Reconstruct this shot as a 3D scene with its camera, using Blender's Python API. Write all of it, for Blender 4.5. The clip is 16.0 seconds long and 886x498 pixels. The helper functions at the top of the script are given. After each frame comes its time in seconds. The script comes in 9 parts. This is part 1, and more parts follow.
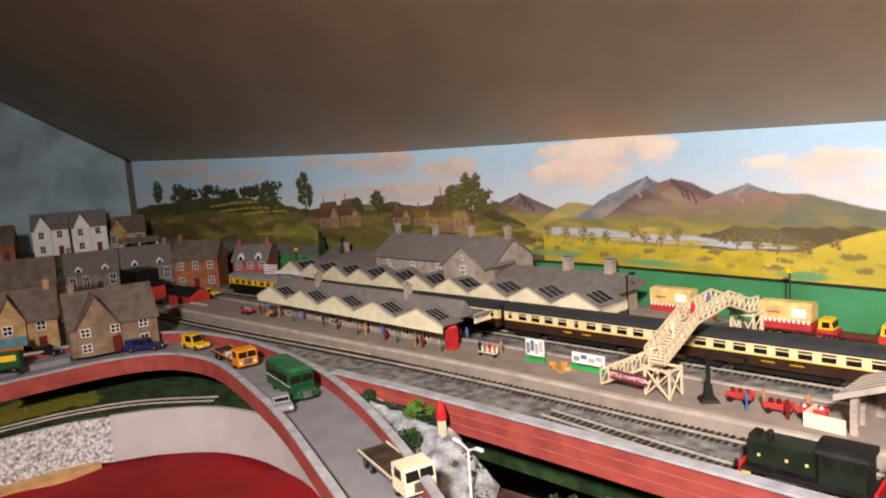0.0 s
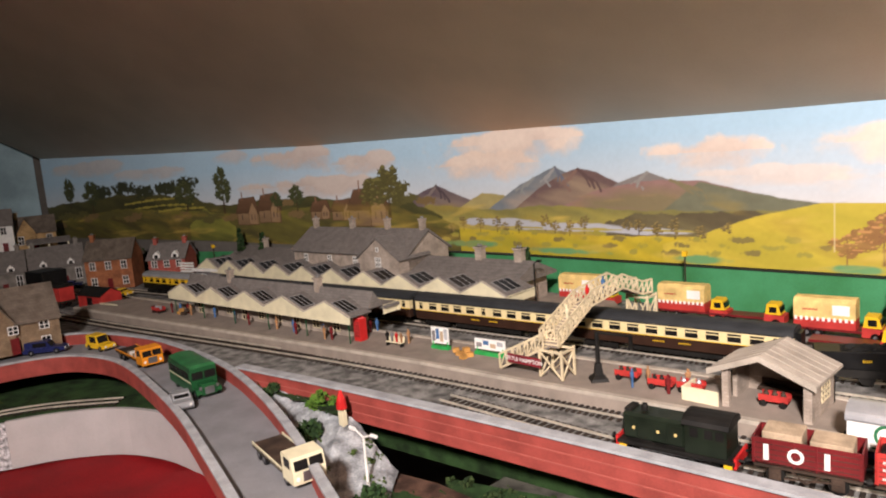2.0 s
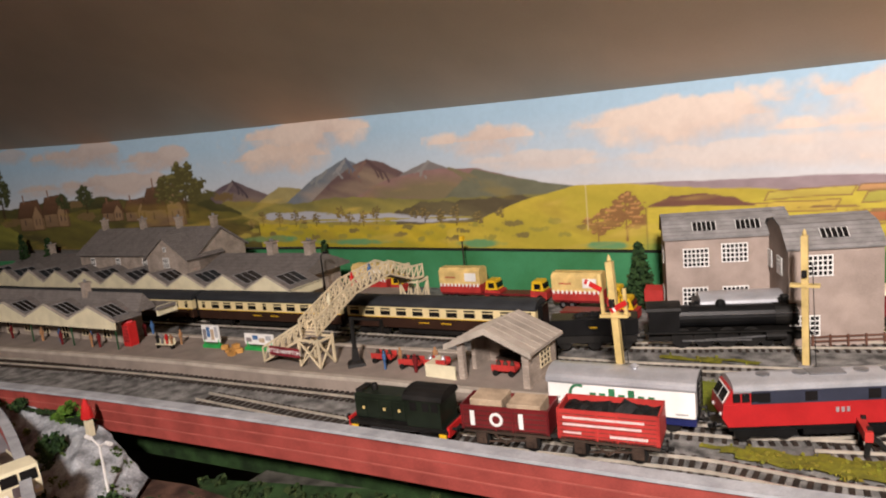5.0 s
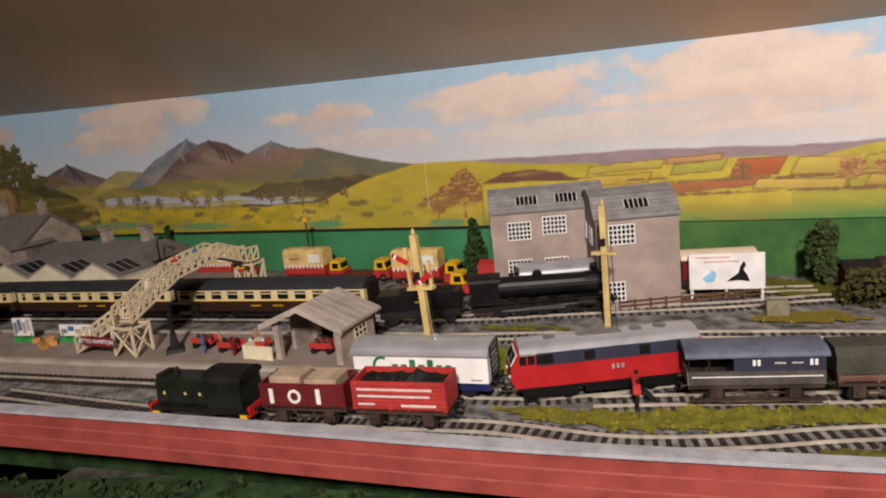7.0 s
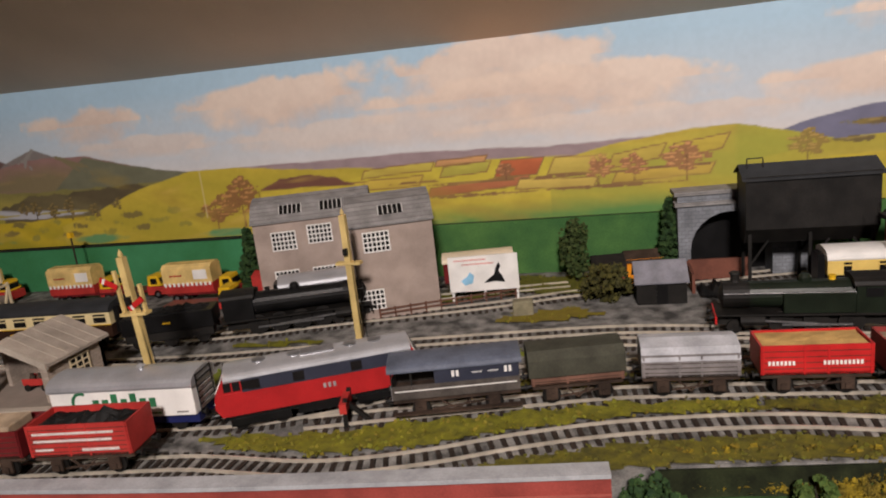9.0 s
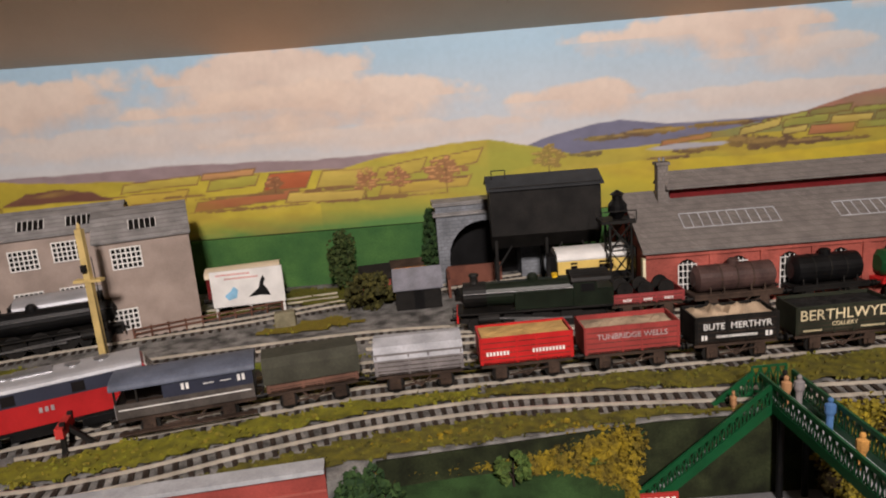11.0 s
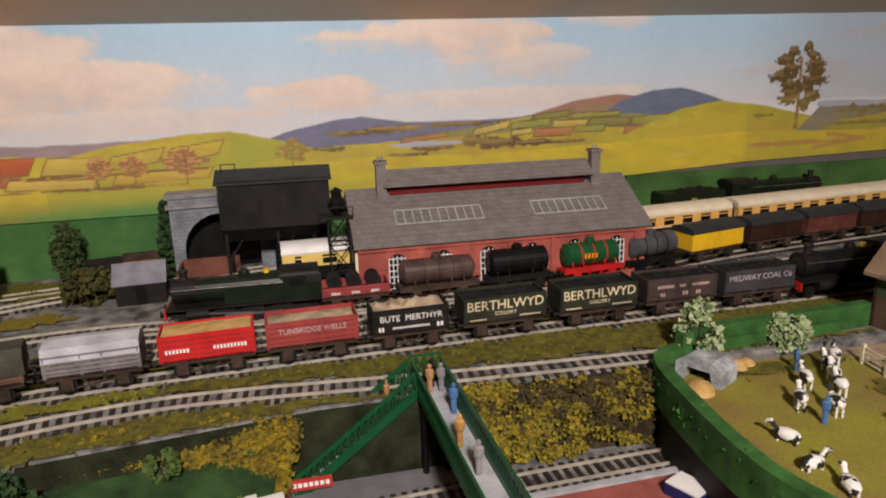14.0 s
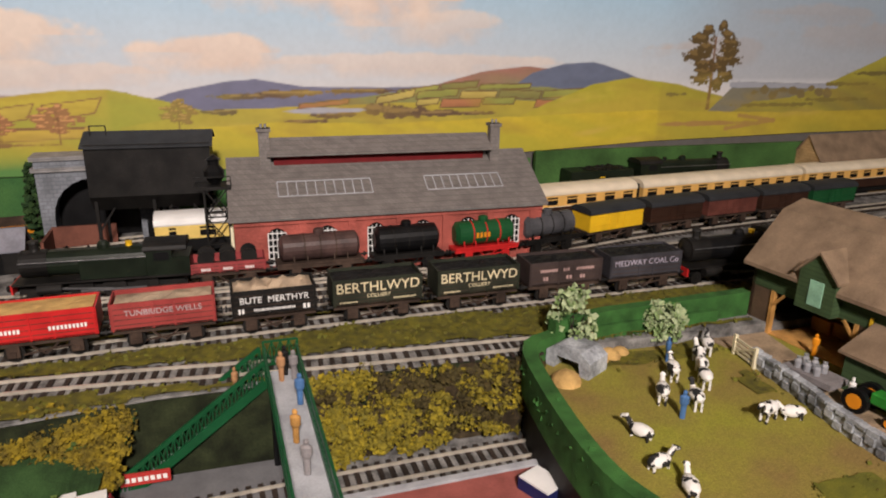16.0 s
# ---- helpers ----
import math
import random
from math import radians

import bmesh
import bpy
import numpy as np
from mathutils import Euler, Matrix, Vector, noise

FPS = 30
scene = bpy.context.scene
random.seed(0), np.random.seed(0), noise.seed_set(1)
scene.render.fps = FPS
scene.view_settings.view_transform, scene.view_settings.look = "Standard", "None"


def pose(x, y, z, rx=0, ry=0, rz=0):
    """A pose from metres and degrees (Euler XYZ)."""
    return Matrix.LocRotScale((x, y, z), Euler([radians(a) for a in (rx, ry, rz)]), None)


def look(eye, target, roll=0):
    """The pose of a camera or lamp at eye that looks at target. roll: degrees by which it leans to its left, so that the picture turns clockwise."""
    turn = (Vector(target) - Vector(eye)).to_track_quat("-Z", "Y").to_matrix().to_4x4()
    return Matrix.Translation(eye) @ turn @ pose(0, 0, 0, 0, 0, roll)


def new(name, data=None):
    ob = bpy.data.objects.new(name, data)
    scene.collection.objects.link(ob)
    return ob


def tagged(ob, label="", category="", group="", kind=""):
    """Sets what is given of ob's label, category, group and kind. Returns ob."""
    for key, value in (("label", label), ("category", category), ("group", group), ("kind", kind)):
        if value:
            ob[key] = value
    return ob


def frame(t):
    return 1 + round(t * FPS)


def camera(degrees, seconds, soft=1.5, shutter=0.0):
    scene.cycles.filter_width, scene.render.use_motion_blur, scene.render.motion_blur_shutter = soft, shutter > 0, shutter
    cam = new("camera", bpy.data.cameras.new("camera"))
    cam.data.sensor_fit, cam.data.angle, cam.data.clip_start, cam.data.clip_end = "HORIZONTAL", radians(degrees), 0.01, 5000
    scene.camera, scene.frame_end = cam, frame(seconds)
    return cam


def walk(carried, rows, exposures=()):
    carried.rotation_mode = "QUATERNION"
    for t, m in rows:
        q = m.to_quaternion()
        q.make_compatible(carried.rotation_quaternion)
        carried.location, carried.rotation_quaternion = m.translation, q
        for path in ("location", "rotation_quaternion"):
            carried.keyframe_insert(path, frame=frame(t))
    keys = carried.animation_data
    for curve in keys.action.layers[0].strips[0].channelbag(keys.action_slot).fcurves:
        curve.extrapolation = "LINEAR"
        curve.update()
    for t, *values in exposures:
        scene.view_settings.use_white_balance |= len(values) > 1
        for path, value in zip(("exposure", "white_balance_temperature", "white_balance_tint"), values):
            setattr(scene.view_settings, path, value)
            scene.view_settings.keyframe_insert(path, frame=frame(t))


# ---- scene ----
cam = camera(66.0, 16.0, soft=2.0)
PATH = [
    (0, (-0.1925, -0.1319, 0.2648), (-0.5767, 0.1816, 0.2009), -4.14),
    (0.5, (-0.1825, -0.1286, 0.2655), (-0.5607, 0.1925, 0.2040), -4.34),
    (1, (-0.1761, -0.1212, 0.2622), (-0.5479, 0.2072, 0.1994), -4.66),
    (1.5, (-0.1659, -0.1130, 0.2583), (-0.5307, 0.2224, 0.1917), -4.53),
    (2, (-0.1563, -0.1018, 0.2544), (-0.5117, 0.2428, 0.1844), -4.73),
    (2.5, (-0.1439, -0.0905, 0.2503), (-0.4907, 0.2625, 0.1785), -4.80),
    (3, (-0.1299, -0.0791, 0.2483), (-0.4635, 0.2860, 0.1748), -4.92),
    (5.5, (-0.0512, -0.0271, 0.2343), (-0.3117, 0.3913, 0.1501), -5.73),
    (6, (-0.0351, -0.0184, 0.2307), (-0.2775, 0.4102, 0.1438), -5.63),
    (6.5, (-0.0160, -0.0097, 0.2267), (-0.2424, 0.4263, 0.1335), -6.00),
    (7, (0.0000, 0.0000, 0.2217), (-0.2121, 0.4415, 0.1215), -5.90),
    (7.5, (0.0223, 0.0236, 0.2160), (-0.1740, 0.4718, 0.1129), -5.48),
    (8, (0.0458, 0.0570, 0.2127), (-0.1330, 0.5103, 0.1007), -5.80),
    (8.5, (0.0728, 0.0750, 0.2139), (-0.0863, 0.5351, 0.0999), -5.19),
    (9, (0.1128, 0.0641, 0.2197), (-0.0173, 0.5333, 0.1061), -6.43),
    (9.5, (0.1348, 0.0557, 0.2078), (0.0613, 0.5391, 0.1031), -6.42),
    (9.7, (0.1418, 0.0552, 0.2096), (0.0831, 0.5409, 0.1065), -5.94),
    (12, (0.2033, 0.0618, 0.2028), (0.2230, 0.5480, 0.0878), -4.76),
    (12.5, (0.2179, 0.0598, 0.2049), (0.2539, 0.5449, 0.0892), -4.33),
    (13, (0.2390, 0.0575, 0.2079), (0.2959, 0.5394, 0.0874), -3.32),
    (13.5, (0.2658, 0.0398, 0.2123), (0.3490, 0.5159, 0.0843), -1.98),
    (14, (0.2960, 0.0272, 0.2172), (0.4004, 0.4985, 0.0868), -1.68),
    (14.5, (0.3190, 0.0258, 0.2231), (0.4574, 0.4870, 0.0882), 0.93),
    (15, (0.3376, 0.0310, 0.2230), (0.4791, 0.4874, 0.0760), 1.22),
    (15.5, (0.3541, 0.0306, 0.2279), (0.4959, 0.4863, 0.0786), 1.04),
    (16, (0.3613, 0.0418, 0.2196), (0.4994, 0.4966, 0.0646), 1.03),
]
# the phone sets its exposure as it goes
walk(cam, [(t, look(eye, target, roll)) for t, eye, target, roll in PATH], [(0.0, 1.14), (3.0, 0.74), (7.0, -0.05), (9.0, -0.38), (13.0, -0.38), (16.0, -0.20)])

# ---- light: one warm room lamp behind the viewer, over the layout's edge ----
world = bpy.data.worlds.new("world")
scene.world = world
world.use_nodes = True
world.node_tree.nodes["Background"].inputs[0].default_value = (0.9, 0.75, 0.6, 1)
world.node_tree.nodes["Background"].inputs[1].default_value = 0.01


def lamp(name, eye, target, watts, size, colour):
    data = bpy.data.lights.new(name, "AREA")
    data.spread = math.radians(160)
    data.shape, data.size, data.energy, data.color = "DISK", size, watts, colour
    ob = new(name, data)
    ob.matrix_world = look(eye, target)
    return ob


lamp("room_lamp", (0.30, -0.82, 0.90), (0.30, 0.75, 0.24), 33.0, 0.16, (1.0, 0.882, 0.835))

# ---- materials ----
MATS = {}


def mat(name, rgb, rough=0.6, metal=0.0, var=0.14, fine=700.0, coarse=60.0, bump=0.12, second=None, rnd=0.0, pattern=None, spec=0.25):
    """A painted or natural surface: colour varied at a coarse and a fine scale, with fine relief. pattern: (brick width, height, joint colour)."""
    if name in MATS:
        return MATS[name]
    m = bpy.data.materials.new(name)
    m.use_nodes = True
    nt = m.node_tree
    N, L = nt.nodes.new, nt.links.new
    bsdf = nt.nodes["Principled BSDF"]
    bsdf.inputs["Roughness"].default_value = rough
    bsdf.inputs["Metallic"].default_value = metal
    bsdf.inputs["Specular IOR Level"].default_value = spec
    geo = N("ShaderNodeNewGeometry")
    co = geo.outputs["Position"]
    n1, n2 = N("ShaderNodeTexNoise"), N("ShaderNodeTexNoise")
    n1.inputs["Scale"].default_value, n2.inputs["Scale"].default_value = coarse, fine
    n1.inputs["Detail"].default_value = 5
    L(co, n1.inputs["Vector"]), L(co, n2.inputs["Vector"])
    mix = N("ShaderNodeMix")
    mix.data_type = "RGBA"
    dark = second or tuple(c * (1 - 2.2 * var) for c in rgb)
    light = rgb if second else tuple(min(1, c * (1 + var)) for c in rgb)
    mix.inputs["A"].default_value, mix.inputs["B"].default_value = (*dark, 1), (*light, 1)
    ramp = N("ShaderNodeMapRange")
    ramp.inputs["From Min"].default_value, ramp.inputs["From Max"].default_value = 0.32, 0.66
    L(n1.outputs["Fac"], ramp.inputs["Value"]), L(ramp.outputs["Result"], mix.inputs["Factor"])
    grain = N("ShaderNodeMix")
    grain.data_type, grain.blend_type = "RGBA", "OVERLAY"
    grain.inputs["Factor"].default_value = min(1.0, 2.5 * var)
    L(mix.outputs["Result"], grain.inputs["A"]), L(n2.outputs["Color"], grain.inputs["B"])
    hs = N("ShaderNodeHueSaturation")
    grey = N("ShaderNodeRGBToBW")
    L(n2.outputs["Color"], grey.inputs["Color"]), L(grey.outputs["Val"], grain.inputs["B"])
    out = grain.outputs["Result"]
    if pattern:
        tex, mp = N("ShaderNodeTexBrick"), N("ShaderNodeTexCoord")
        tex.inputs["Scale"].default_value = 1.0
        tex.inputs["Brick Width"].default_value, tex.inputs["Row Height"].default_value = pattern[0], pattern[1]
        tex.inputs["Mortar Size"].default_value = pattern[1] * 0.09
        tex.inputs["Color1"].default_value, tex.inputs["Color2"].default_value = (1, 1, 1, 1), (0.8, 0.8, 0.8, 1)
        tex.inputs["Mortar"].default_value = (*pattern[2], 1)
        sep, add, com = N("ShaderNodeSeparateXYZ"), N("ShaderNodeMath"), N("ShaderNodeCombineXYZ")
        L(mp.outputs["Object"], sep.inputs[0]), L(sep.outputs["X"], add.inputs[0]), L(sep.outputs["Y"], add.inputs[1])
        L(add.outputs[0], com.inputs[0]), L(sep.outputs["Z"], com.inputs[1]), L(com.outputs[0], tex.inputs["Vector"])
        mul = N("ShaderNodeMix")
        mul.data_type, mul.blend_type = "RGBA", "MULTIPLY"
        mul.inputs["Factor"].default_value = 0.85
        L(out, mul.inputs["A"]), L(tex.outputs["Color"], mul.inputs["B"])
        out = mul.outputs["Result"]
    if rnd:
        info, mr = N("ShaderNodeObjectInfo"), N("ShaderNodeMapRange")
        mr.inputs["To Min"].default_value, mr.inputs["To Max"].default_value = 1 - rnd, 1 + rnd
        L(info.outputs["Random"], mr.inputs["Value"]), L(mr.outputs["Result"], hs.inputs["Value"])
        L(out, hs.inputs["Color"])
        out = hs.outputs["Color"]
    L(out, bsdf.inputs["Base Color"])
    bp = N("ShaderNodeBump")
    bp.inputs["Strength"].default_value, bp.inputs["Distance"].default_value = bump, 0.001
    L(n2.outputs["Fac"], bp.inputs["Height"]), L(bp.outputs["Normal"], bsdf.inputs["Normal"])
    MATS[name] = m
    return m


def foliage(name, a, b, c):
    """Leaves or ground foam: three greens that change from clump to clump."""
    m = mat(name, a, 0.85, var=0.3, fine=900, coarse=140, bump=0.5, second=b)
    nt = m.node_tree
    hue = nt.nodes.new("ShaderNodeMix")
    hue.data_type = "RGBA"
    geo = nt.nodes.new("ShaderNodeNewGeometry")
    hue.inputs["B"].default_value = (*c, 1)
    half = nt.nodes.new("ShaderNodeMath")
    half.operation, half.inputs[1].default_value = "MULTIPLY", 0.7
    nt.links.new(geo.outputs["Random Per Island"], half.inputs[0])
    nt.links.new(half.outputs[0], hue.inputs["Factor"])
    bsdf = nt.nodes["Principled BSDF"]
    old = bsdf.inputs["Base Color"].links[0].from_socket
    nt.links.new(old, hue.inputs["A"])
    nt.links.new(hue.outputs["Result"], bsdf.inputs["Base Color"])
    return m


CEIL = mat("ceiling_paint", (0.74, 0.57, 0.43), 0.9, var=0.03, fine=300, coarse=9, bump=0.05)
WALLP = mat("room_wall_paint", (0.12, 0.11, 0.10), 0.9, var=0.05)
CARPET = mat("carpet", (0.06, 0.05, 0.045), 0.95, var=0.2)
BALLAST = mat("grey_ballast", (0.205, 0.20, 0.19), 0.95, var=0.34, fine=1100, coarse=70, bump=0.6)
BASE_GREEN = mat("green_painted_board", (0.055, 0.25, 0.11), 0.75, var=0.12, coarse=14, second=(0.035, 0.17, 0.06))
GAP_BLACK = mat("gap_black", (0.015, 0.02, 0.015), 0.8)
GRASS_DK = mat("dark_green_turf", (0.024, 0.056, 0.016), 0.95, var=0.3, fine=1200, coarse=45, bump=0.6)
FIELD = mat("farm_field", (0.25, 0.24, 0.03), 0.95, var=0.25, fine=900, coarse=22, bump=0.6, second=(0.21, 0.145, 0.045))
ROCK = mat("grey_plaster_rock", (0.36, 0.38, 0.40), 0.9, var=0.3, fine=500, coarse=60, bump=0.7)
PLATFORM = mat("platform_paving", (0.27, 0.225, 0.19), 0.9, var=0.09, fine=900, coarse=40)
PLATEDGE = mat("platform_edge_stone", (0.42, 0.37, 0.31), 0.9, var=0.1)
SLEEPER = mat("dark_brown_sleeper", (0.03, 0.021, 0.016), 0.85, var=0.2)
RAIL = mat("nickel_silver_rail", (0.80, 0.73, 0.61), 0.34, metal=0.6, var=0.12)
REDBRICK = mat("red_brick_card", (0.42, 0.105, 0.08), 0.75, var=0.16, fine=600, coarse=45, pattern=(0.0035, 0.0012, (0.62, 0.5, 0.48)))
PARAPET = mat("red_parapet_card", (0.32, 0.062, 0.05), 0.7, var=0.13, fine=800, coarse=38, bump=0.15)
JOINT = mat("pale_red_course", (0.38, 0.10, 0.08), 0.75, var=0.1)
CAP = mat("grey_coping_card", (0.38, 0.39, 0.41), 0.85, var=0.12, fine=800)
TARMAC = mat("grey_road_paint", (0.22, 0.22, 0.235), 0.85, var=0.07, fine=900, coarse=30)
STONEWALL = mat("beige_stone_card", (0.40, 0.335, 0.28), 0.85, var=0.12, fine=700, coarse=60, pattern=(0.006, 0.0028, (0.72, 0.7, 0.68)))
RENDER = mat("brown_grey_rendered_card", (0.36, 0.29, 0.25), 0.85, var=0.09, fine=900, coarse=40)
SLATE = mat("grey_slate_card", (0.195, 0.175, 0.162), 0.7, var=0.08, fine=600, coarse=80, pattern=(0.004, 0.0035, (0.66, 0.66, 0.66)))
SLATE_LT = mat("pale_slate_card", (0.27, 0.26, 0.255), 0.7, var=0.12, fine=600, coarse=80, pattern=(0.09, 0.0035, (0.55, 0.55, 0.55)))
SHELTERROOF = mat("beige_boarded_roof", (0.37, 0.32, 0.27), 0.8, var=0.12, fine=700, coarse=50)
CREAM = mat("cream_valance", (0.72, 0.66, 0.46), 0.55, var=0.06, fine=700)
CREAMWOOD = mat("cream_footbridge_plastic", (0.64, 0.54, 0.36), 0.55, var=0.08)
WHITE = mat("white_paint", (0.78, 0.77, 0.74), 0.5, var=0.05)
GLASS = mat("dark_window", (0.012, 0.011, 0.011), 0.18, var=0.1, spec=0.15)
BLACK = mat("black_paint", (0.006, 0.006, 0.0065), 0.4, var=0.2)
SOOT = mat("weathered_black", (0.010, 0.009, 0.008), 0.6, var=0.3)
STEEL = mat("dull_steel", (0.30, 0.30, 0.31), 0.35, metal=0.8)
SILVER = mat("silver_roof", (0.52, 0.53, 0.56), 0.33, metal=0.55, var=0.07)
RED = mat("bright_red_paint", (0.50, 0.02, 0.02), 0.4, var=0.08)
LOCORED = mat("locomotive_red", (0.38, 0.018, 0.02), 0.3, var=0.06)
MAROON = mat("maroon_paint", (0.14, 0.014, 0.016), 0.35, var=0.1)
DKBLUE = mat("blue_grey_band", (0.032, 0.036, 0.056), 0.4, var=0.08)
BROWN = mat("chocolate_brown", (0.036, 0.017, 0.011), 0.4, var=0.1)
COACHCREAM = mat("coach_cream", (0.72, 0.60, 0.33), 0.4, var=0.05)
PULLCREAM = mat("golden_cream", (0.72, 0.42, 0.12), 0.4, var=0.05)
COACHROOF = mat("dark_grey_roof", (0.028, 0.03, 0.033), 0.6, var=0.12)
IVORY = mat("ivory_roof", (0.74, 0.64, 0.48), 0.5, var=0.05)
YELLOW = mat("yellow_paint", (0.75, 0.46, 0.02), 0.4, var=0.06)
ORANGE = mat("orange_paint", (0.72, 0.26, 0.015), 0.4, var=0.06)
GREEN = mat("bus_green", (0.012, 0.075, 0.025), 0.35, var=0.08)
LOCOGREEN = mat("dark_locomotive_green", (0.010, 0.015, 0.009), 0.38, var=0.15)
FENCEGREEN = mat("footbridge_green", (0.007, 0.07, 0.024), 0.4, var=0.08)
BLUE = mat("navy_blue_paint", (0.015, 0.02, 0.09), 0.35, var=0.08)
GREYWAG = mat("faded_grey_wagon", (0.20, 0.185, 0.185), 0.75, var=0.15)
TARP = mat("olive_tarpaulin", (0.055, 0.055, 0.04), 0.85, var=0.15, bump=0.3)
SAND = mat("sand_load", (0.52, 0.33, 0.12), 0.95, var=0.15, fine=1200, bump=0.5)
PALESAND = mat("pale_aggregate_load", (0.42, 0.32, 0.22), 0.95, var=0.2, fine=1200, bump=0.5)
COAL = mat("coal_load", (0.007, 0.007, 0.007), 0.6, var=0.3, fine=900, bump=0.8)
RUST = mat("weathered_underframe", (0.055, 0.035, 0.025), 0.8, var=0.25)
WAGRED = mat("wagon_red", (0.42, 0.035, 0.03), 0.55, var=0.1)
WAGBLACK = mat("wagon_black_green", (0.022, 0.026, 0.016), 0.6, var=0.15)
WOOD = mat("pale_wood_post", (0.60, 0.45, 0.18), 0.6, var=0.1)
BARNGREEN = mat("barn_green", (0.05, 0.085, 0.035), 0.7, var=0.1, pattern=(0.5, 0.0035, (0.6, 0.6, 0.6)))
BARNROOF = mat("brown_barn_roof", (0.22, 0.155, 0.10), 0.8, var=0.12)
BARNWOOD = mat("brown_barn_boards", (0.16, 0.10, 0.06), 0.8, var=0.15, pattern=(0.005, 0.5, (0.5, 0.5, 0.5)))
STRAW = mat("straw", (0.48, 0.25, 0.07), 0.95, var=0.2, fine=1200, bump=0.5)
HEDGE = mat("flocked_hedge", (0.042, 0.135, 0.030), 0.95, var=0.2, fine=1500, coarse=60, bump=0.8)
CLOTH = mat("red_cloth", (0.24, 0.005, 0.008), 0.8, var=0.15, coarse=8, fine=400)
PLY = mat("bare_plywood", (0.55, 0.33, 0.14), 0.7, var=0.1)
PALEWALL = mat("pale_grey_card_wall", (0.44, 0.42, 0.42), 0.85, var=0.06, coarse=15)
FLINT = mat("flint_stone_paper", (0.52, 0.52, 0.54), 0.8, var=0.35, fine=600, coarse=220, bump=0.4)
TINTBLUE = mat("blue_jacket", (0.06, 0.14, 0.30), 0.7)
SKIN = mat("painted_figure_tan", (0.36, 0.19, 0.09), 0.7)
LEAF_D = foliage("dark_conifer_needles", (0.022, 0.055, 0.018), (0.012, 0.028, 0.012), (0.04, 0.08, 0.02))
LEAF_M = foliage("mid_green_foliage", (0.05, 0.10, 0.02), (0.03, 0.05, 0.015), (0.10, 0.14, 0.03))
LEAF_Y = foliage("yellow_green_lichen", (0.33, 0.25, 0.014), (0.15, 0.12, 0.015), (0.11, 0.10, 0.02))
LEAF_O = foliage("brown_olive_lichen", (0.055, 0.045, 0.014), (0.03, 0.022, 0.010), (0.08, 0.06, 0.018))
LEAF_P = foliage("pale_blossom_leaves", (0.18, 0.28, 0.09), (0.09, 0.15, 0.04), (0.5, 0.55, 0.35))

# ---- building helpers ----
def part(name, bm, material, parent=None, label=""):
    """Links a bmesh as one mesh object under a thing or a part."""
    me = bpy.data.meshes.new(name)
    bmesh.ops.recalc_face_normals(bm, faces=bm.faces)
    bm.to_mesh(me)
    bm.free()
    me.materials.append(material)
    ob = new(name, me)
    if parent is not None:
        ob.parent = parent
    if label:
        tagged(ob, label)
    return ob


def thing(name, label, category, x=0, y=0, z=0, rz=0, group="", kind="", rx=0, ry=0):
    ob = new(name)
    ob.empty_display_size = 0.01
    ob.matrix_world = pose(x, y, z, rx, ry, rz)
    return tagged(ob, label, category, group, kind)


def B():
    return bmesh.new()


def box(bm, x0, x1, y0, y1, z0, z1, m=None, bevel=0.0):
    """A block between the given limits."""
    at = [Vector((x, y, z)) for x in (x0, x1) for y in (y0, y1) for z in (z0, z1)]
    vs = [bm.verts.new(m @ p if m is not None else p) for p in at]
    fs = [bm.faces.new([vs[i] for i in f]) for f in ((0, 1, 3, 2), (4, 6, 7, 5), (0, 4, 5, 1), (2, 3, 7, 6), (0, 2, 6, 4), (1, 5, 7, 3))]
    if bevel:
        bmesh.ops.bevel(bm, geom=list({e for f in fs for e in f.edges}), offset=bevel, segments=1, affect="EDGES")
    return bm


def bx(x0, x1, y0, y1, z0, z1, m=None, bevel=0.0):
    return box(bmesh.new(), x0, x1, y0, y1, z0, z1, m, bevel)


def rod(bm, a, b, r, n=8, r2=None):
    """A round bar from a to b."""
    a, b = Vector(a), Vector(b)
    q = (b - a).to_track_quat("Z", "Y")
    rings = []
    for p, rad in ((a, r), (b, r if r2 is None else r2)):
        rings.append([bm.verts.new(p + q @ Vector((rad * math.cos(6.28319 * i / n), rad * math.sin(6.28319 * i / n), 0))) for i in range(n)])
    for i in range(n):
        bm.faces.new((rings[0][i], rings[0][(i + 1) % n], rings[1][(i + 1) % n], rings[1][i]))
    bm.faces.new(rings[0][::-1]), bm.faces.new(rings[1])
    return bm


def beam(bm, a, b, w, h):
    """A square bar from a to b, w wide across and h high."""
    a, b = Vector(a), Vector(b)
    q = (b - a).to_track_quat("X", "Z")
    m = Matrix.Translation((a + b) / 2) @ q.to_matrix().to_4x4()
    d = (b - a).length / 2
    return box(bm, -d, d, -w / 2, w / 2, -h / 2, h / 2, m)


def prism(bm, profile, x0, x1, axis="x"):
    """A closed profile of (across, up) drawn out along an axis."""
    def v(s, p):
        return (s, p[0], p[1]) if axis == "x" else (p[0], s, p[1]) if axis == "y" else (p[0], p[1], s)
    ends = [[bm.verts.new(v(s, p)) for p in profile] for s in (x0, x1)]
    n = len(profile)
    for i in range(n):
        bm.faces.new((ends[0][i], ends[0][(i + 1) % n], ends[1][(i + 1) % n], ends[1][i]))
    bm.faces.new(ends[0][::-1]), bm.faces.new(ends[1])
    return bm


def arc(half, z0, rise, n=8):
    """A roof's round profile, from one eave to the other."""
    return [(-half * math.cos(math.pi * i / n), z0 + rise * math.sin(math.pi * i / n) ** 0.8) for i in range(n + 1)]


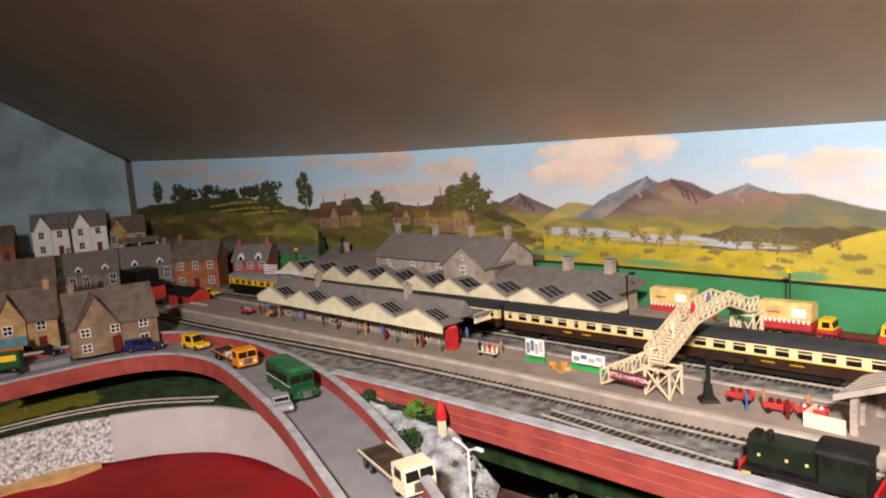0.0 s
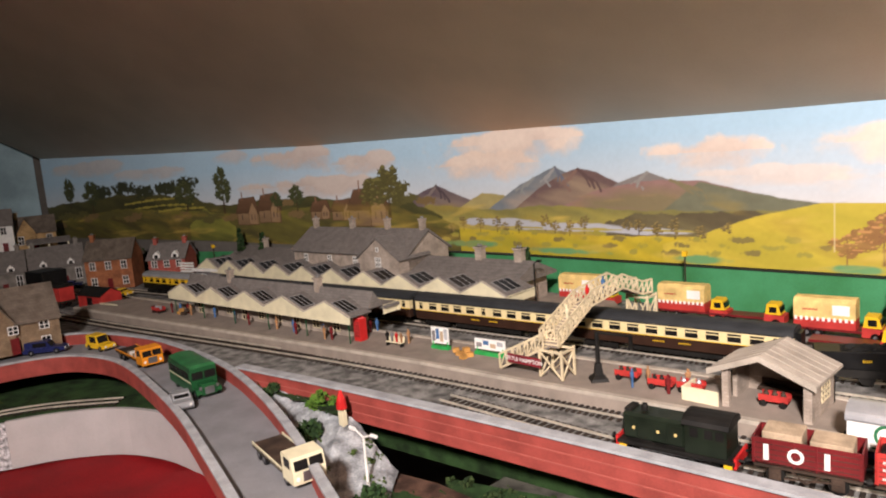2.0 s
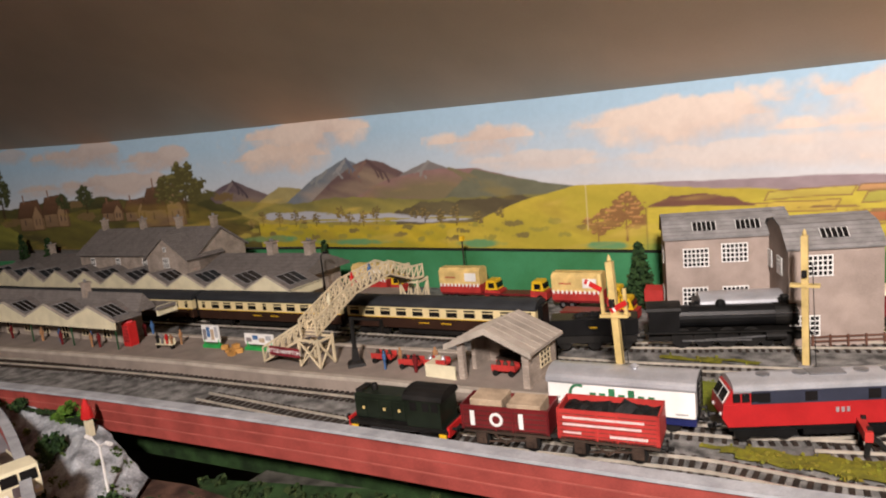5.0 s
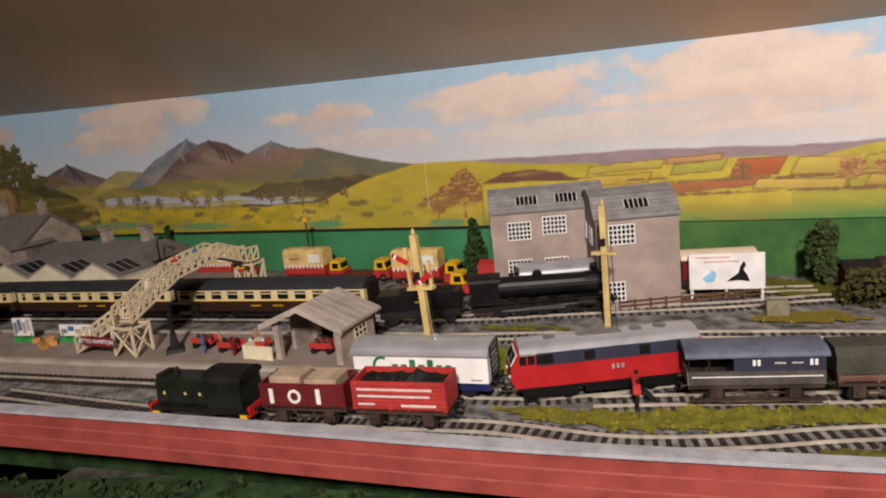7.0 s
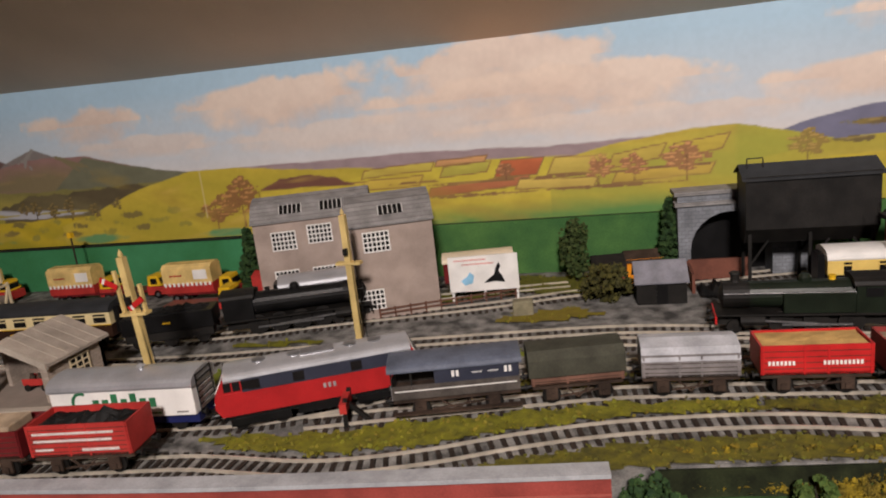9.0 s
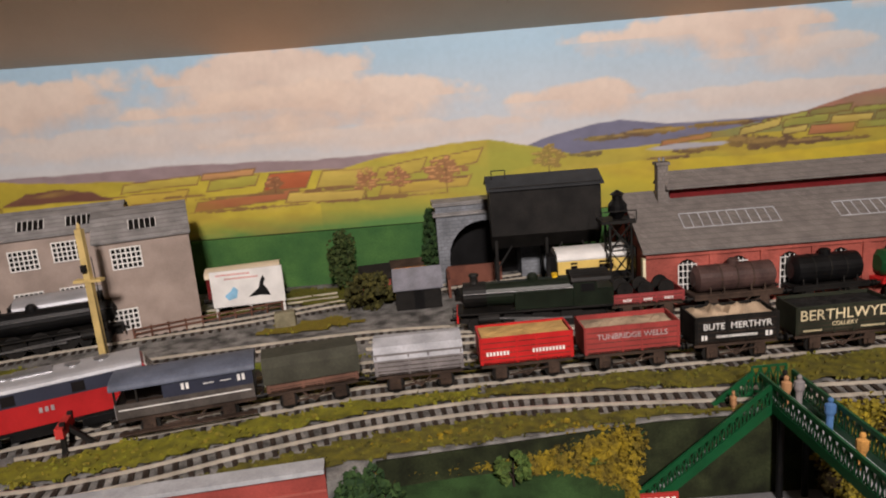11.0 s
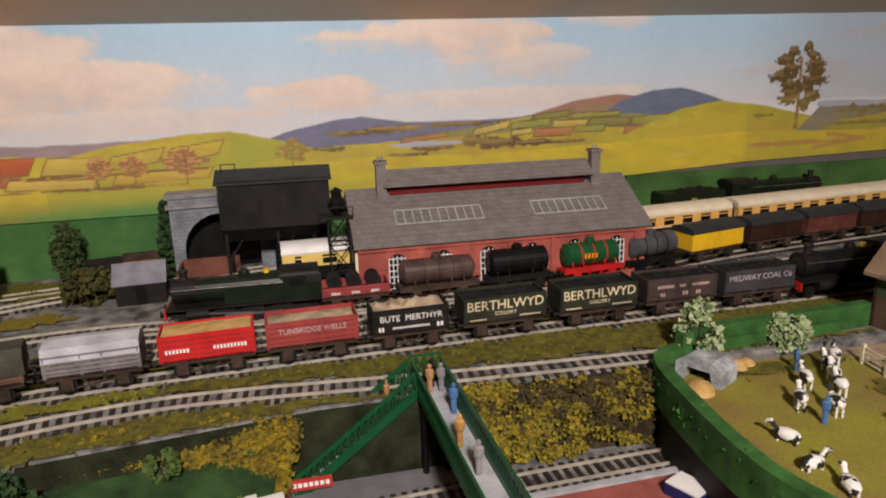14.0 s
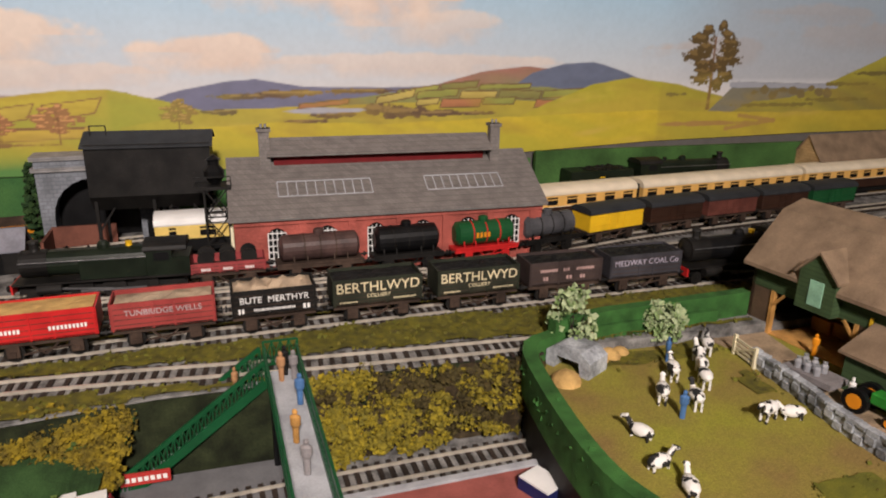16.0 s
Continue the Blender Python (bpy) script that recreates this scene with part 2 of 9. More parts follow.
def ball(bm, c, r, sz=1.0, sub=2, m=None):
    r0 = bmesh.ops.create_icosphere(bm, subdivisions=sub, radius=r)
    for v in r0["verts"]:
        v.co = Vector((v.co.x, v.co.y, v.co.z * sz)) + Vector(c)
    return bm


def lathe(bm, pts, n=10, at=(0, 0, 0)):
    """A turned form from (radius, height) pairs."""
    rings = [[bm.verts.new((at[0] + r * math.cos(6.28319 * i / n), at[1] + r * math.sin(6.28319 * i / n), at[2] + z)) for i in range(n)] for r, z in pts]
    for a, b in zip(rings, rings[1:]):
        for i in range(n):
            bm.faces.new((a[i], a[(i + 1) % n], b[(i + 1) % n], b[i]))
    bm.faces.new(rings[0][::-1]), bm.faces.new(rings[-1])
    return bm


def leaves(bm, c, spread, n, size, rng, squash=0.8):
    """Many small folded leaf clumps round a centre, with gaps between them."""
    for _ in range(n):
        d = Vector((rng.gauss(0, 1), rng.gauss(0, 1), rng.gauss(0, 1))).normalized() * (rng.random() ** 0.45)
        p = Vector(c) + Vector((d.x * spread[0], d.y * spread[1], d.z * spread[2]))
        u = Vector((rng.gauss(0, 1), rng.gauss(0, 1), rng.gauss(0, 1))).normalized()
        w = u.orthogonal().normalized()
        k = size * (0.6 + 0.8 * rng.random())
        a, b, e, f = (bm.verts.new(p + u * k), bm.verts.new(p + w * k * squash), bm.verts.new(p - u * k), bm.verts.new(p - w * k * squash + u.cross(w) * k * 0.8))
        bm.faces.new((a, b, e)), bm.faces.new((a, e, f))
    return bm


def sheet(bm, pts, z0, z1):
    """A slab with the outline pts, from z0 up to z1."""
    return prism(bm, pts, z0, z1, axis="z")


def strip(bm, line, half, z0, z1, heights=None):
    """A slab that follows a line of (x, y), half wide to either side. heights: added to z along the line."""
    rows = []
    for i, p in enumerate(line):
        a, b = Vector(line[max(0, i - 1)]), Vector(line[min(len(line) - 1, i + 1)])
        d = (b - a).normalized()
        n = Vector((-d.y, d.x)) * half
        h = heights[i] if heights else 0
        p = Vector(p)
        rows.append([bm.verts.new((q.x, q.y, z + h)) for q, z in ((p - n, z0), (p + n, z0), (p + n, z1), (p - n, z1))])
    for a, b in zip(rows, rows[1:]):
        for i in range(4):
            bm.faces.new((a[i], a[(i + 1) % 4], b[(i + 1) % 4], b[i]))
    bm.faces.new(rows[0][::-1]), bm.faces.new(rows[-1])
    return bm


def spline(keys, step=0.01):
    """A smooth line through (x, y) keys."""
    out, k = [], [Vector(p) for p in keys]
    k = [2 * k[0] - k[1]] + k + [2 * k[-1] - k[-2]]
    for a, b, c, d in zip(k, k[1:], k[2:], k[3:]):
        n = max(1, int((c - b).length / step))
        for i in range(n):
            t = i / n
            out.append(0.5 * (2 * b + (c - a) * t + (2 * a - 5 * b + 4 * c - d) * t * t + (3 * b - a - 3 * c + d) * t**3))
    return [tuple(p) for p in out] + [tuple(k[-2])]


def offset(line, d):
    out = []
    for i, p in enumerate(line):
        a, b = Vector(line[max(0, i - 1)]), Vector(line[min(len(line) - 1, i + 1)])
        t = (b - a).normalized()
        out.append((p[0] - t.y * d, p[1] + t.x * d))
    return out


def on(line, x):
    """Place and heading on a track at x."""
    for a, b in zip(line, line[1:]):
        if a[0] <= x <= b[0] and b[0] > a[0]:
            k = (x - a[0]) / (b[0] - a[0])
            return x, a[1] + k * (b[1] - a[1]), math.degrees(math.atan2(b[1] - a[1], b[0] - a[0]))
    e = line[0] if x < line[0][0] else line[-1]
    return x, e[1], 4.0


def words(name, text, size, material, parent, m, depth=0.0002):
    """Raised lettering in the built-in font."""
    cu = bpy.data.curves.new(name, "FONT")
    cu.body, cu.size, cu.extrude, cu.align_x, cu.align_y = text, size, depth, "CENTER", "CENTER"
    tmp = new(name, cu)
    me = bpy.data.meshes.new_from_object(tmp.evaluated_get(bpy.context.evaluated_depsgraph_get()))
    bpy.data.objects.remove(tmp)
    me.materials.clear()
    me.materials.append(material)
    ob = new(name, me)
    ob.parent = parent
    ob.matrix_local = m
    return ob

# ---- the room: sloping ceiling, painted back wall, plain walls that close it ----
COVE = [(2.4, 0.853)]
for _k in range(972):
    _s = 2.4 - 0.005 * _k
    _a = radians(16.1) * min(1.0, max(0.0, (-0.92 - _s) / 0.36))
    COVE.append((COVE[-1][0] - 0.005 * math.cos(_a), COVE[-1][1] - 0.005 * math.sin(_a)))


def wall_at(s):
    """Plan of the painted wall: straight along y = 0.853, curving gently towards the room past x = -0.9."""
    k = max(0.0, min(971.0, (2.4 - s) / 0.005))
    i = int(k)
    return tuple(Vector(COVE[i]).lerp(Vector(COVE[i + 1]), k - i))


def wall_top(s):
    return float(np.interp(s, (-2.46, -2.0, -1.44, -1.0, -0.5, 0.0, 2.4), (0.331, 0.312, 0.292, 0.286, 0.275, 0.269, 0.271)))


bm = B()
lows, highs = [], []
for s in (2.4, 1.2, 0.0, -0.5, -0.8, -0.92, -1.0, -1.1, -1.2, -1.28, -1.44, -2.0, -2.46):
    x, y = wall_at(s)
    z = wall_top(s)
    lows.append(((x, y + 0.02, z - 0.012), (x, y + 0.02, z + 0.03)))
    highs.append(((x if s > -2.4 else -2.5, -1.3, z + 0.588 * (y + 1.3)), (x, -1.3, z + 0.588 * (y + 1.3) + 0.04)))
rows = [[bm.verts.new(p) for p in (*a, *b)] for a, b in zip(lows, highs)]
for a, b in zip(rows, rows[1:]):
    for i, j in ((0, 2), (2, 3), (3, 1), (1, 0)):
        bm.faces.new((a[i], a[j], b[j], b[i]))
bm.faces.new([rows[0][i] for i in (0, 1, 3, 2)]), bm.faces.new([rows[-1][i] for i in (0, 1, 3, 2)])
for f in bm.faces:
    f.smooth = True
tagged(part("ceiling", bm, CEIL), "brown-shadowed sloping painted attic ceiling", "ceiling", kind="structure")
# unseen ceiling, walls and floor added to close the room; dark walls curb bounce
tagged(part("ceiling", bx(-2.6, 2.6, -2.6, -1.29, 1.52, 1.56), CEIL), "flat ceiling added over the room's unseen back", "ceiling", kind="structure")
for name, lim in (("wall_south", (-2.6, 2.6, -2.64, -2.6, -0.9, 1.56)), ("wall_east", (2.4, 2.44, -2.6, 1.0, -0.9, 1.56)), ("wall_west", (-2.51, -2.452, -2.6, 0.50, -0.9, 1.56))):
    tagged(part(name, bx(*lim), WALLP), "plain dark room wall added out of view", "wall", kind="structure")
tagged(part("floor", bx(-2.6, 2.6, -2.6, 1.0, -0.95, -0.9), CARPET), "dark floor added out of view below the layout", "floor", kind="structure")


# the painted landscape: pigment laid on a fine grid of the wall panel
def lattice(u, v, seed):
    def rnd(i, j):
        h = np.sin(i * 127.1 + j * 311.7 + seed * 74.7) * 43758.5453
        return h - np.floor(h)
    i, j = np.floor(u), np.floor(v)
    f, g = u - i, v - j
    f, g = f * f * (3 - 2 * f), g * g * (3 - 2 * g)
    return (rnd(i, j) * (1 - f) + rnd(i + 1, j) * f) * (1 - g) + (rnd(i, j + 1) * (1 - f) + rnd(i + 1, j + 1) * f) * g


def cloudy(u, v, seed, octaves=4):
    out, amp = 0, 0.5
    for k in range(octaves):
        out = out + amp * lattice(u * 2**k, v * 2**k, seed + k)
        amp *= 0.5
    return out


class Mural:
    def __init__(self, s, z):
        self.s, self.z, self.line = s, z, s[:, 0]
        self.c = np.zeros((*s.shape, 3))

    def cut(self, lo, hi):
        """The columns of the painting between two places along the wall."""
        i, j = np.searchsorted(self.line, (lo, hi))
        return slice(i, max(i + 1, j))

    def mixin(self, k, mask, rgb):
        self.c[k] += (rgb - self.c[k]) * np.clip(mask, 0, 1)[..., None]

    def lay(self, mask, rgb):
        self.mixin(slice(None), mask, np.array(rgb, float))

    def below(self, keys, rgb, rough=0.004, seed=1, soft=0.0012, shade=None, grain=0.16, fall=0.03):
        """Paint under a hill line given as (s, z) keys, between its ends."""
        ks, kz = zip(*keys)
        k = self.cut(ks[0], ks[-1])
        s, z = self.s[k], self.z[k]
        edge = np.interp(s[:, 0], ks, kz) + rough * (cloudy(s[:, 0] * 45, s[:, 0] * 0, seed) - 0.5)
        n = cloudy(s * 60, z * 110, seed + 9, 3)[..., None]
        col = np.array(rgb) * (1 + grain * 2 * (n - 0.47))
        if shade is not None:
            deep = np.clip((edge[:, None] - z) / fall, 0, 1)
            w = np.clip(0.75 * deep + 2.2 * (cloudy(s * 14 + z * 40, z * 26, seed + 5, 3) - 0.47), 0, 1)[..., None]
            col = col * (1 - w) + np.array(shade) * w
        self.mixin(k, (edge[:, None] - z) / soft, col)

    def blot(self, s, z, w, h, rgb, edge=0.9, seed=3, soft=3.0, freq=70.0):
        """A ragged patch."""
        k = self.cut(s - 2 * w, s + 2 * w)
        ss, zz = self.s[k], self.z[k]
        rows = np.nonzero(np.abs(zz - z).min(0) < 2 * h)[0]
        if not len(rows):
            return
        q = slice(rows[0], rows[-1] + 1)
        ss, zz = ss[:, q], zz[:, q]
        n = cloudy(ss * freq, zz * freq, seed, 3) - 0.44
        r = 1 - ((ss - s) / w) ** 2 - ((zz - z) / h) ** 2 + edge * 2 * n
        self.mixin((k, q), r * soft, np.array(rgb))

    def field(self, s0, s1, z0, z1, rgb, tilt=0.0, seed=2):
        k = self.cut(s0, s1)
        s, z = self.s[k], self.z[k]
        zz = z - tilt * (s - s0) + 0.004 * (cloudy(s * 30, s * 0 + 1, seed, 2) - 0.5)
        m = np.clip((s - s0) / 0.004, 0, 1) * np.clip((s1 - s) / 0.004, 0, 1) * np.clip((zz - z0) / 0.0015, 0, 1) * np.clip((z1 - zz) / 0.0015, 0, 1)
        n = cloudy(s * 90, z * 160, seed, 3)[..., None]
        self.mixin(k, m, np.array(rgb) * (0.8 + 0.42 * n))
        edge = np.minimum(np.minimum(np.abs(s - s0 - 0.002), np.abs(s1 - 0.002 - s)) * 0.6, np.minimum(np.abs(zz - z0), np.abs(z1 - zz)))
        self.mixin(k, (m > 0.3) * np.clip(1 - edge / 0.0012, 0, 1) * 0.75, np.array((0.16, 0.09, 0.035)))

    def tree(self, s, z0, h, w, rgb, trunk=(0.05, 0.03, 0.015), seed=1, tiers=5):
        """An open-crowned tree: trunk, a few limbs, and flat ragged sprays of leaves with lit tops."""
        rng = random.Random(seed * 7 + 1)
        k = self.cut(s - 0.06 * h, s + 0.06 * h)
        wide = 0.016 * h + 0.018 * h * np.clip((z0 + 0.5 * h - self.z[k]) / (0.5 * h), 0, 1)
        self.mixin(k, (1 - np.abs(self.s[k] - s) / wide) * 3 * (self.z[k] > z0) * (self.z[k] < z0 + 0.85 * h), np.array(trunk))
        for j in range(tiers * 3):
            u = (j + 0.5) / (tiers * 3)
            reach = w * math.sin(math.pi * (0.16 + 0.76 * u)) ** 0.8
            side = (-1) ** j * (0.08 + 0.62 * rng.random()) * reach
            zc = z0 + h * (0.28 + 0.70 * u)
            self.stroke(((s, zc - 0.10 * h), (s + side * 0.8, zc)), 0.0007, trunk, 0.0)
            pw, ph = reach * (0.34 + 0.2 * rng.random()), h * (0.058 + 0.025 * rng.random())
            self.blot(s + side, zc, pw, ph, rgb, 1.5, seed + j, 5.0, 230.0)
            self.blot(s + side - 0.15 * pw, zc + 0.4 * ph, pw * 0.6, ph * 0.45, [1.9 * c for c in rgb], 1.5, seed + j + 20, 3.0, 260.0)

    def stroke(self, pts, width, rgb, ragged=0.8, seed=4):
        """A brushed line, a hedge or a furrow, through (s, z) points."""
        for (sa, za), (sb, zb) in zip(pts, pts[1:]):
            k = self.cut(min(sa, sb) - 0.004, max(sa, sb) + 0.004)
            ss, zz = self.s[k], self.z[k]
            L2 = (sb - sa) ** 2 + (zb - za) ** 2
            u = np.clip(((ss - sa) * (sb - sa) + (zz - za) * (zb - za)) / L2, 0, 1)
            d = np.hypot(ss - sa - u * (sb - sa), zz - za - u * (zb - za))
            ww = width * (1 + ragged * 2 * (cloudy(ss * 160, zz * 60, seed, 2) - 0.4))
            self.mixin(k, (ww - d) / 0.0008, np.array(rgb))

    def plot(self, pts, rgb, low=None, hedge=(0.17, 0.11, 0.035), seed=2):
        """A field inside a convex outline, graded from its upper to its lower edge and hedged round."""
        s0, s1 = min(q[0] for q in pts), max(q[0] for q in pts)
        z0, z1 = min(q[1] for q in pts), max(q[1] for q in pts)
        k = self.cut(s0 - 0.003, s1 + 0.003)
        ss, zz = self.s[k], self.z[k]
        bend = 0.0025 * (cloudy(ss * 28, zz * 0 + seed, seed, 2) - 0.4)
        d = np.full(ss.shape, 1.0)
        cx, cz = sum(q[0] for q in pts) / len(pts), sum(q[1] for q in pts) / len(pts)
        for (xa, ya), (xb, yb) in zip(pts, pts[1:] + pts[:1]):
            L = math.hypot(xb - xa, yb - ya)
            sign = 1 if ((xb - xa) * (cz - ya) - (yb - ya) * (cx - xa)) > 0 else -1
            d = np.minimum(d, sign * ((xb - xa) * (zz + bend - ya) - (yb - ya) * (ss - xa)) / L)
        u = np.clip((zz - z0) / (z1 - z0), 0, 1)[..., None]
        low = low or tuple(0.72 * c for c in rgb)
        n = cloudy(ss * 40 + zz * 30, zz * 190, seed, 3)[..., None]
        self.mixin(k, d / 0.0008, (np.array(rgb) * u + np.array(low) * (1 - u)) * (0.86 + 0.30 * n))
        if hedge:
            w = 0.0009 + 0.0013 * np.clip(cloudy(ss * 130, zz * 130, seed + 3, 2) - 0.3, 0, 1)
            self.mixin(k, (1 - np.abs(d) / w) * 1.6, np.array(hedge))

    def cloud(self, s, z, w, h, seed, rgb=(0.73, 0.635, 0.505)):
        """A heaped cloud: billowing lit top, base trailing off into haze."""
        k = self.cut(s - 1.7 * w, s + 1.7 * w)
        ss, zz = self.s[k], self.z[k]
        n = cloudy(ss * 26, zz * 34, seed, 4) - 0.45
        fine = cloudy(ss * 90, zz * 110, seed + 5, 3) - 0.44
        u, v = (ss - s) / w, (zz - z) / h
        crown = 1 - u**2 * (1 + 0.4 * u) - np.where(v > 0, v**2, (0.8 * v) ** 2) + 1.5 * n + 0.4 * fine
        soft = np.where(v > 0, 2.6, 1.1)
        base = np.array(rgb)
        lit = np.clip(0.55 + 0.4 * v + 1.8 * n, 0, 1)[..., None]
        self.mixin(k, np.clip(crown * soft, 0, 1) * (0.92 if h > 0.021 else 0.6), base * (0.84, 0.80, 0.80) * (1 - lit) + base * lit)

    def cottage(self, s, z, w, h, wall=(0.25, 0.17, 0.09), roof=(0.15, 0.085, 0.045), seed=1):
        """A thatched cottage seen from its garden: wall, steep roof, gable, window, chimney."""
        self.plot(((s - w, z), (s + w, z), (s + w, z + 0.5 * h), (s - w, z + 0.5 * h)), wall, None, (0.10, 0.06, 0.03), seed)
        self.plot(((s - 1.15 * w, z + 0.42 * h), (s + 1.12 * w, z + 0.40 * h), (s + 0.75 * w, z + h), (s - 0.7 * w, z + 0.94 * h)), roof, [0.6 * c for c in roof], (0.07, 0.04, 0.02), seed + 1)
        self.plot(((s + 0.1 * w, z), (s + 0.9 * w, z), (s + 0.9 * w, z + 0.45 * h), (s + 0.5 * w, z + 0.82 * h), (s + 0.1 * w, z + 0.45 * h)), [1.25 * c for c in wall], wall, (0.09, 0.05, 0.02), seed + 2)
        for du in (-0.55, 0.35, 0.65):
            self.stroke(((s + du * w, z + 0.18 * h), (s + du * w, z + 0.34 * h)), 0.0016, (0.05, 0.035, 0.03), 0.1)
        self.stroke(((s - 0.4 * w, z + 0.9 * h), (s - 0.4 * w, z + 1.15 * h)), 0.0022, (0.22, 0.12, 0.07), 0.1)


def mural(s0, s1, cell=0.0016):
    ns, nz = int((s1 - s0) / cell) + 1, 142
    sv = np.linspace(s0, s1, ns)
    bot = np.interp(sv, (-2.46, -1.8, -1.4, -1.1, 0.68, 0.69, 0.9, 1.17, 2.4), (0.10, 0.085, 0.068, 0.061, 0.06, 0.066, 0.076, 0.081, 0.085))
    top = np.array([wall_top(s) for s in sv])
    k = np.linspace(0, 1, nz)
    S, Z = np.repeat(sv[:, None], nz, 1), bot[:, None] + (top - bot)[:, None] * k[None]
    m = Mural(S, Z)
    u = (np.clip((Z - 0.125) / 0.13, 0, 1) ** 0.7)[..., None]
    m.c = (1 - u) * np.array((0.70, 0.65, 0.57)) + u * np.array((0.37, 0.56, 0.66))
    m.c *= (0.94 + 0.12 * cloudy(S * 14, Z * 14, 31))[..., None]
    for i, (s, z, w, h) in enumerate(((-2.2, 0.29, 0.16, 0.02), (-1.67, 0.284, 0.05, 0.016), (-1.46, 0.268, 0.10, 0.026), (-1.29, 0.246, 0.075, 0.024), (-1.40, 0.205, 0.17, 0.022), (-1.95, 0.262, 0.15, 0.016), (-0.99, 0.225, 0.13, 0.026), (-0.92, 0.262, 0.15, 0.030),
                                      (-0.565, 0.224, 0.075, 0.026), (-0.48, 0.190, 0.10, 0.014), (-0.275, 0.226, 0.125, 0.030), (-0.10, 0.180, 0.24, 0.020), (0.00, 0.238, 0.135, 0.038), (0.07, 0.205, 0.17, 0.028),
                                      (0.355, 0.188, 0.075, 0.022), (0.17, 0.166, 0.16, 0.014), (0.535, 0.248, 0.13, 0.026), (0.60, 0.218, 0.09, 0.020), (0.72, 0.266, 0.045, 0.010), (0.60, 0.176, 0.20, 0.014), (1.01, 0.196, 0.08, 0.018), (1.17, 0.244, 0.09, 0.016), (1.25, 0.214, 0.11, 0.020), (1.5, 0.225, 0.15, 0.03))):
        # clouds near both ends get a dimmed cream: the lamp's falloff put into pigment
        m.cloud(s, z, w, h, i + 40, (0.73, 0.635, 0.505) if -1.2 < s < 0.9 else (0.56, 0.50, 0.42))
    # far ranges
    m.below(((-0.55, 0.13), (-0.44, 0.152), (-0.25, 0.15), (-0.12, 0.15), (0.03, 0.144), (0.25, 0.147), (0.3, 0.12)), (0.30, 0.24, 0.24), 0.003, 2)
    m.below(((-1.24, 0.15), (-1.20, 0.166), (-1.13, 0.192), (-1.08, 0.172), (-1.04, 0.158), (-0.98, 0.14)), (0.115, 0.09, 0.10), 0.004, 3, shade=(0.20, 0.16, 0.13))
    m.below(((-1.07, 0.15), (-1.02, 0.174), (-0.97, 0.168), (-0.92, 0.15)), (0.34, 0.30, 0.12), 0.004, 4)
    m.below(((-1.01, 0.14), (-0.95, 0.176), (-0.89, 0.204), (-0.853, 0.216), (-0.83, 0.204), (-0.78, 0.17), (-0.7, 0.14)), (0.16, 0.19, 0.20), 0.005, 5, shade=(0.30, 0.27, 0.22))
    m.below(((-0.95, 0.14), (-0.89, 0.18), (-0.84, 0.203), (-0.808, 0.211), (-0.77, 0.203), (-0.735, 0.186), (-0.64, 0.15)), (0.14, 0.095, 0.085), 0.004, 6, shade=(0.27, 0.21, 0.14))
    m.below(((-0.80, 0.14), (-0.735, 0.184), (-0.683, 0.2), (-0.645, 0.187), (-0.55, 0.15)), (0.20, 0.19, 0.17), 0.004, 7)
    m.below(((-0.86, 0.14), (-0.78, 0.172), (-0.70, 0.186), (-0.645, 0.187), (-0.595, 0.184), (-0.53, 0.167), (-0.457, 0.150), (-0.40, 0.14)), (0.27, 0.17, 0.145), 0.003, 8, shade=(0.20, 0.17, 0.09))
    m.below(((-0.66, 0.14), (-0.60, 0.183), (-0.53, 0.167), (-0.43, 0.148), (-0.38, 0.13)), (0.15, 0.16, 0.10), 0.003, 9)
    m.below(((-1.26, 0.12), (-1.15, 0.155), (-1.0, 0.142), (-0.85, 0.15), (-0.7, 0.14), (-0.5, 0.142), (-0.36, 0.135)), (0.20, 0.19, 0.06), 0.006, 10, shade=(0.36, 0.32, 0.07))
    for k, (sa, za, sb, zb, c) in enumerate(((-0.853, 0.214, -0.875, 0.190, (0.27, 0.28, 0.26)), (-0.853, 0.214, -0.838, 0.190, (0.12, 0.14, 0.17)), (-0.808, 0.209, -0.835, 0.182, (0.20, 0.13, 0.10)), (-0.808, 0.209, -0.775, 0.180, (0.10, 0.065, 0.06)), (-0.683, 0.198, -0.70, 0.182, (0.25, 0.25, 0.22)), (-0.645, 0.186, -0.60, 0.165, (0.19, 0.17, 0.09)),
                                            (-1.13, 0.190, -1.15, 0.168, (0.20, 0.17, 0.15)), (-1.13, 0.190, -1.11, 0.166, (0.07, 0.055, 0.06)), (-0.90, 0.196, -0.93, 0.176, (0.23, 0.25, 0.23)))):
        for j in range(3):
            m.stroke(((sa, za), (sa + (sb - sa) * (0.5 + 0.3 * j), za + (zb - za) * (0.6 + 0.1 * j)), (sb + 0.01 * (j - 1), zb - 0.004 * j)), 0.0022, c, 1.3, k * 3 + j)
    # wood along the lake, lake, shore
    m.below(((-0.76, 0.118), (-0.70, 0.136), (-0.55, 0.141), (-0.46, 0.139), (-0.40, 0.12)), (0.10, 0.085, 0.045), 0.016, 11, shade=(0.17, 0.15, 0.07))
    for s, z, w, h in ((-0.99, 0.119, 0.085, 0.0085), (-0.85, 0.112, 0.14, 0.008), (-0.70, 0.108, 0.10, 0.006)):
        m.blot(s, z, w, h, (0.42, 0.45, 0.46), 0.6, 12, 3.0, 40.0)
    for s, w in ((-0.93, 0.05), (-0.78, 0.06), (-0.65, 0.05)):
        m.blot(s, 0.109, w, 0.002, (0.36, 0.32, 0.07), 0.5, 13, 4.0, 40.0)
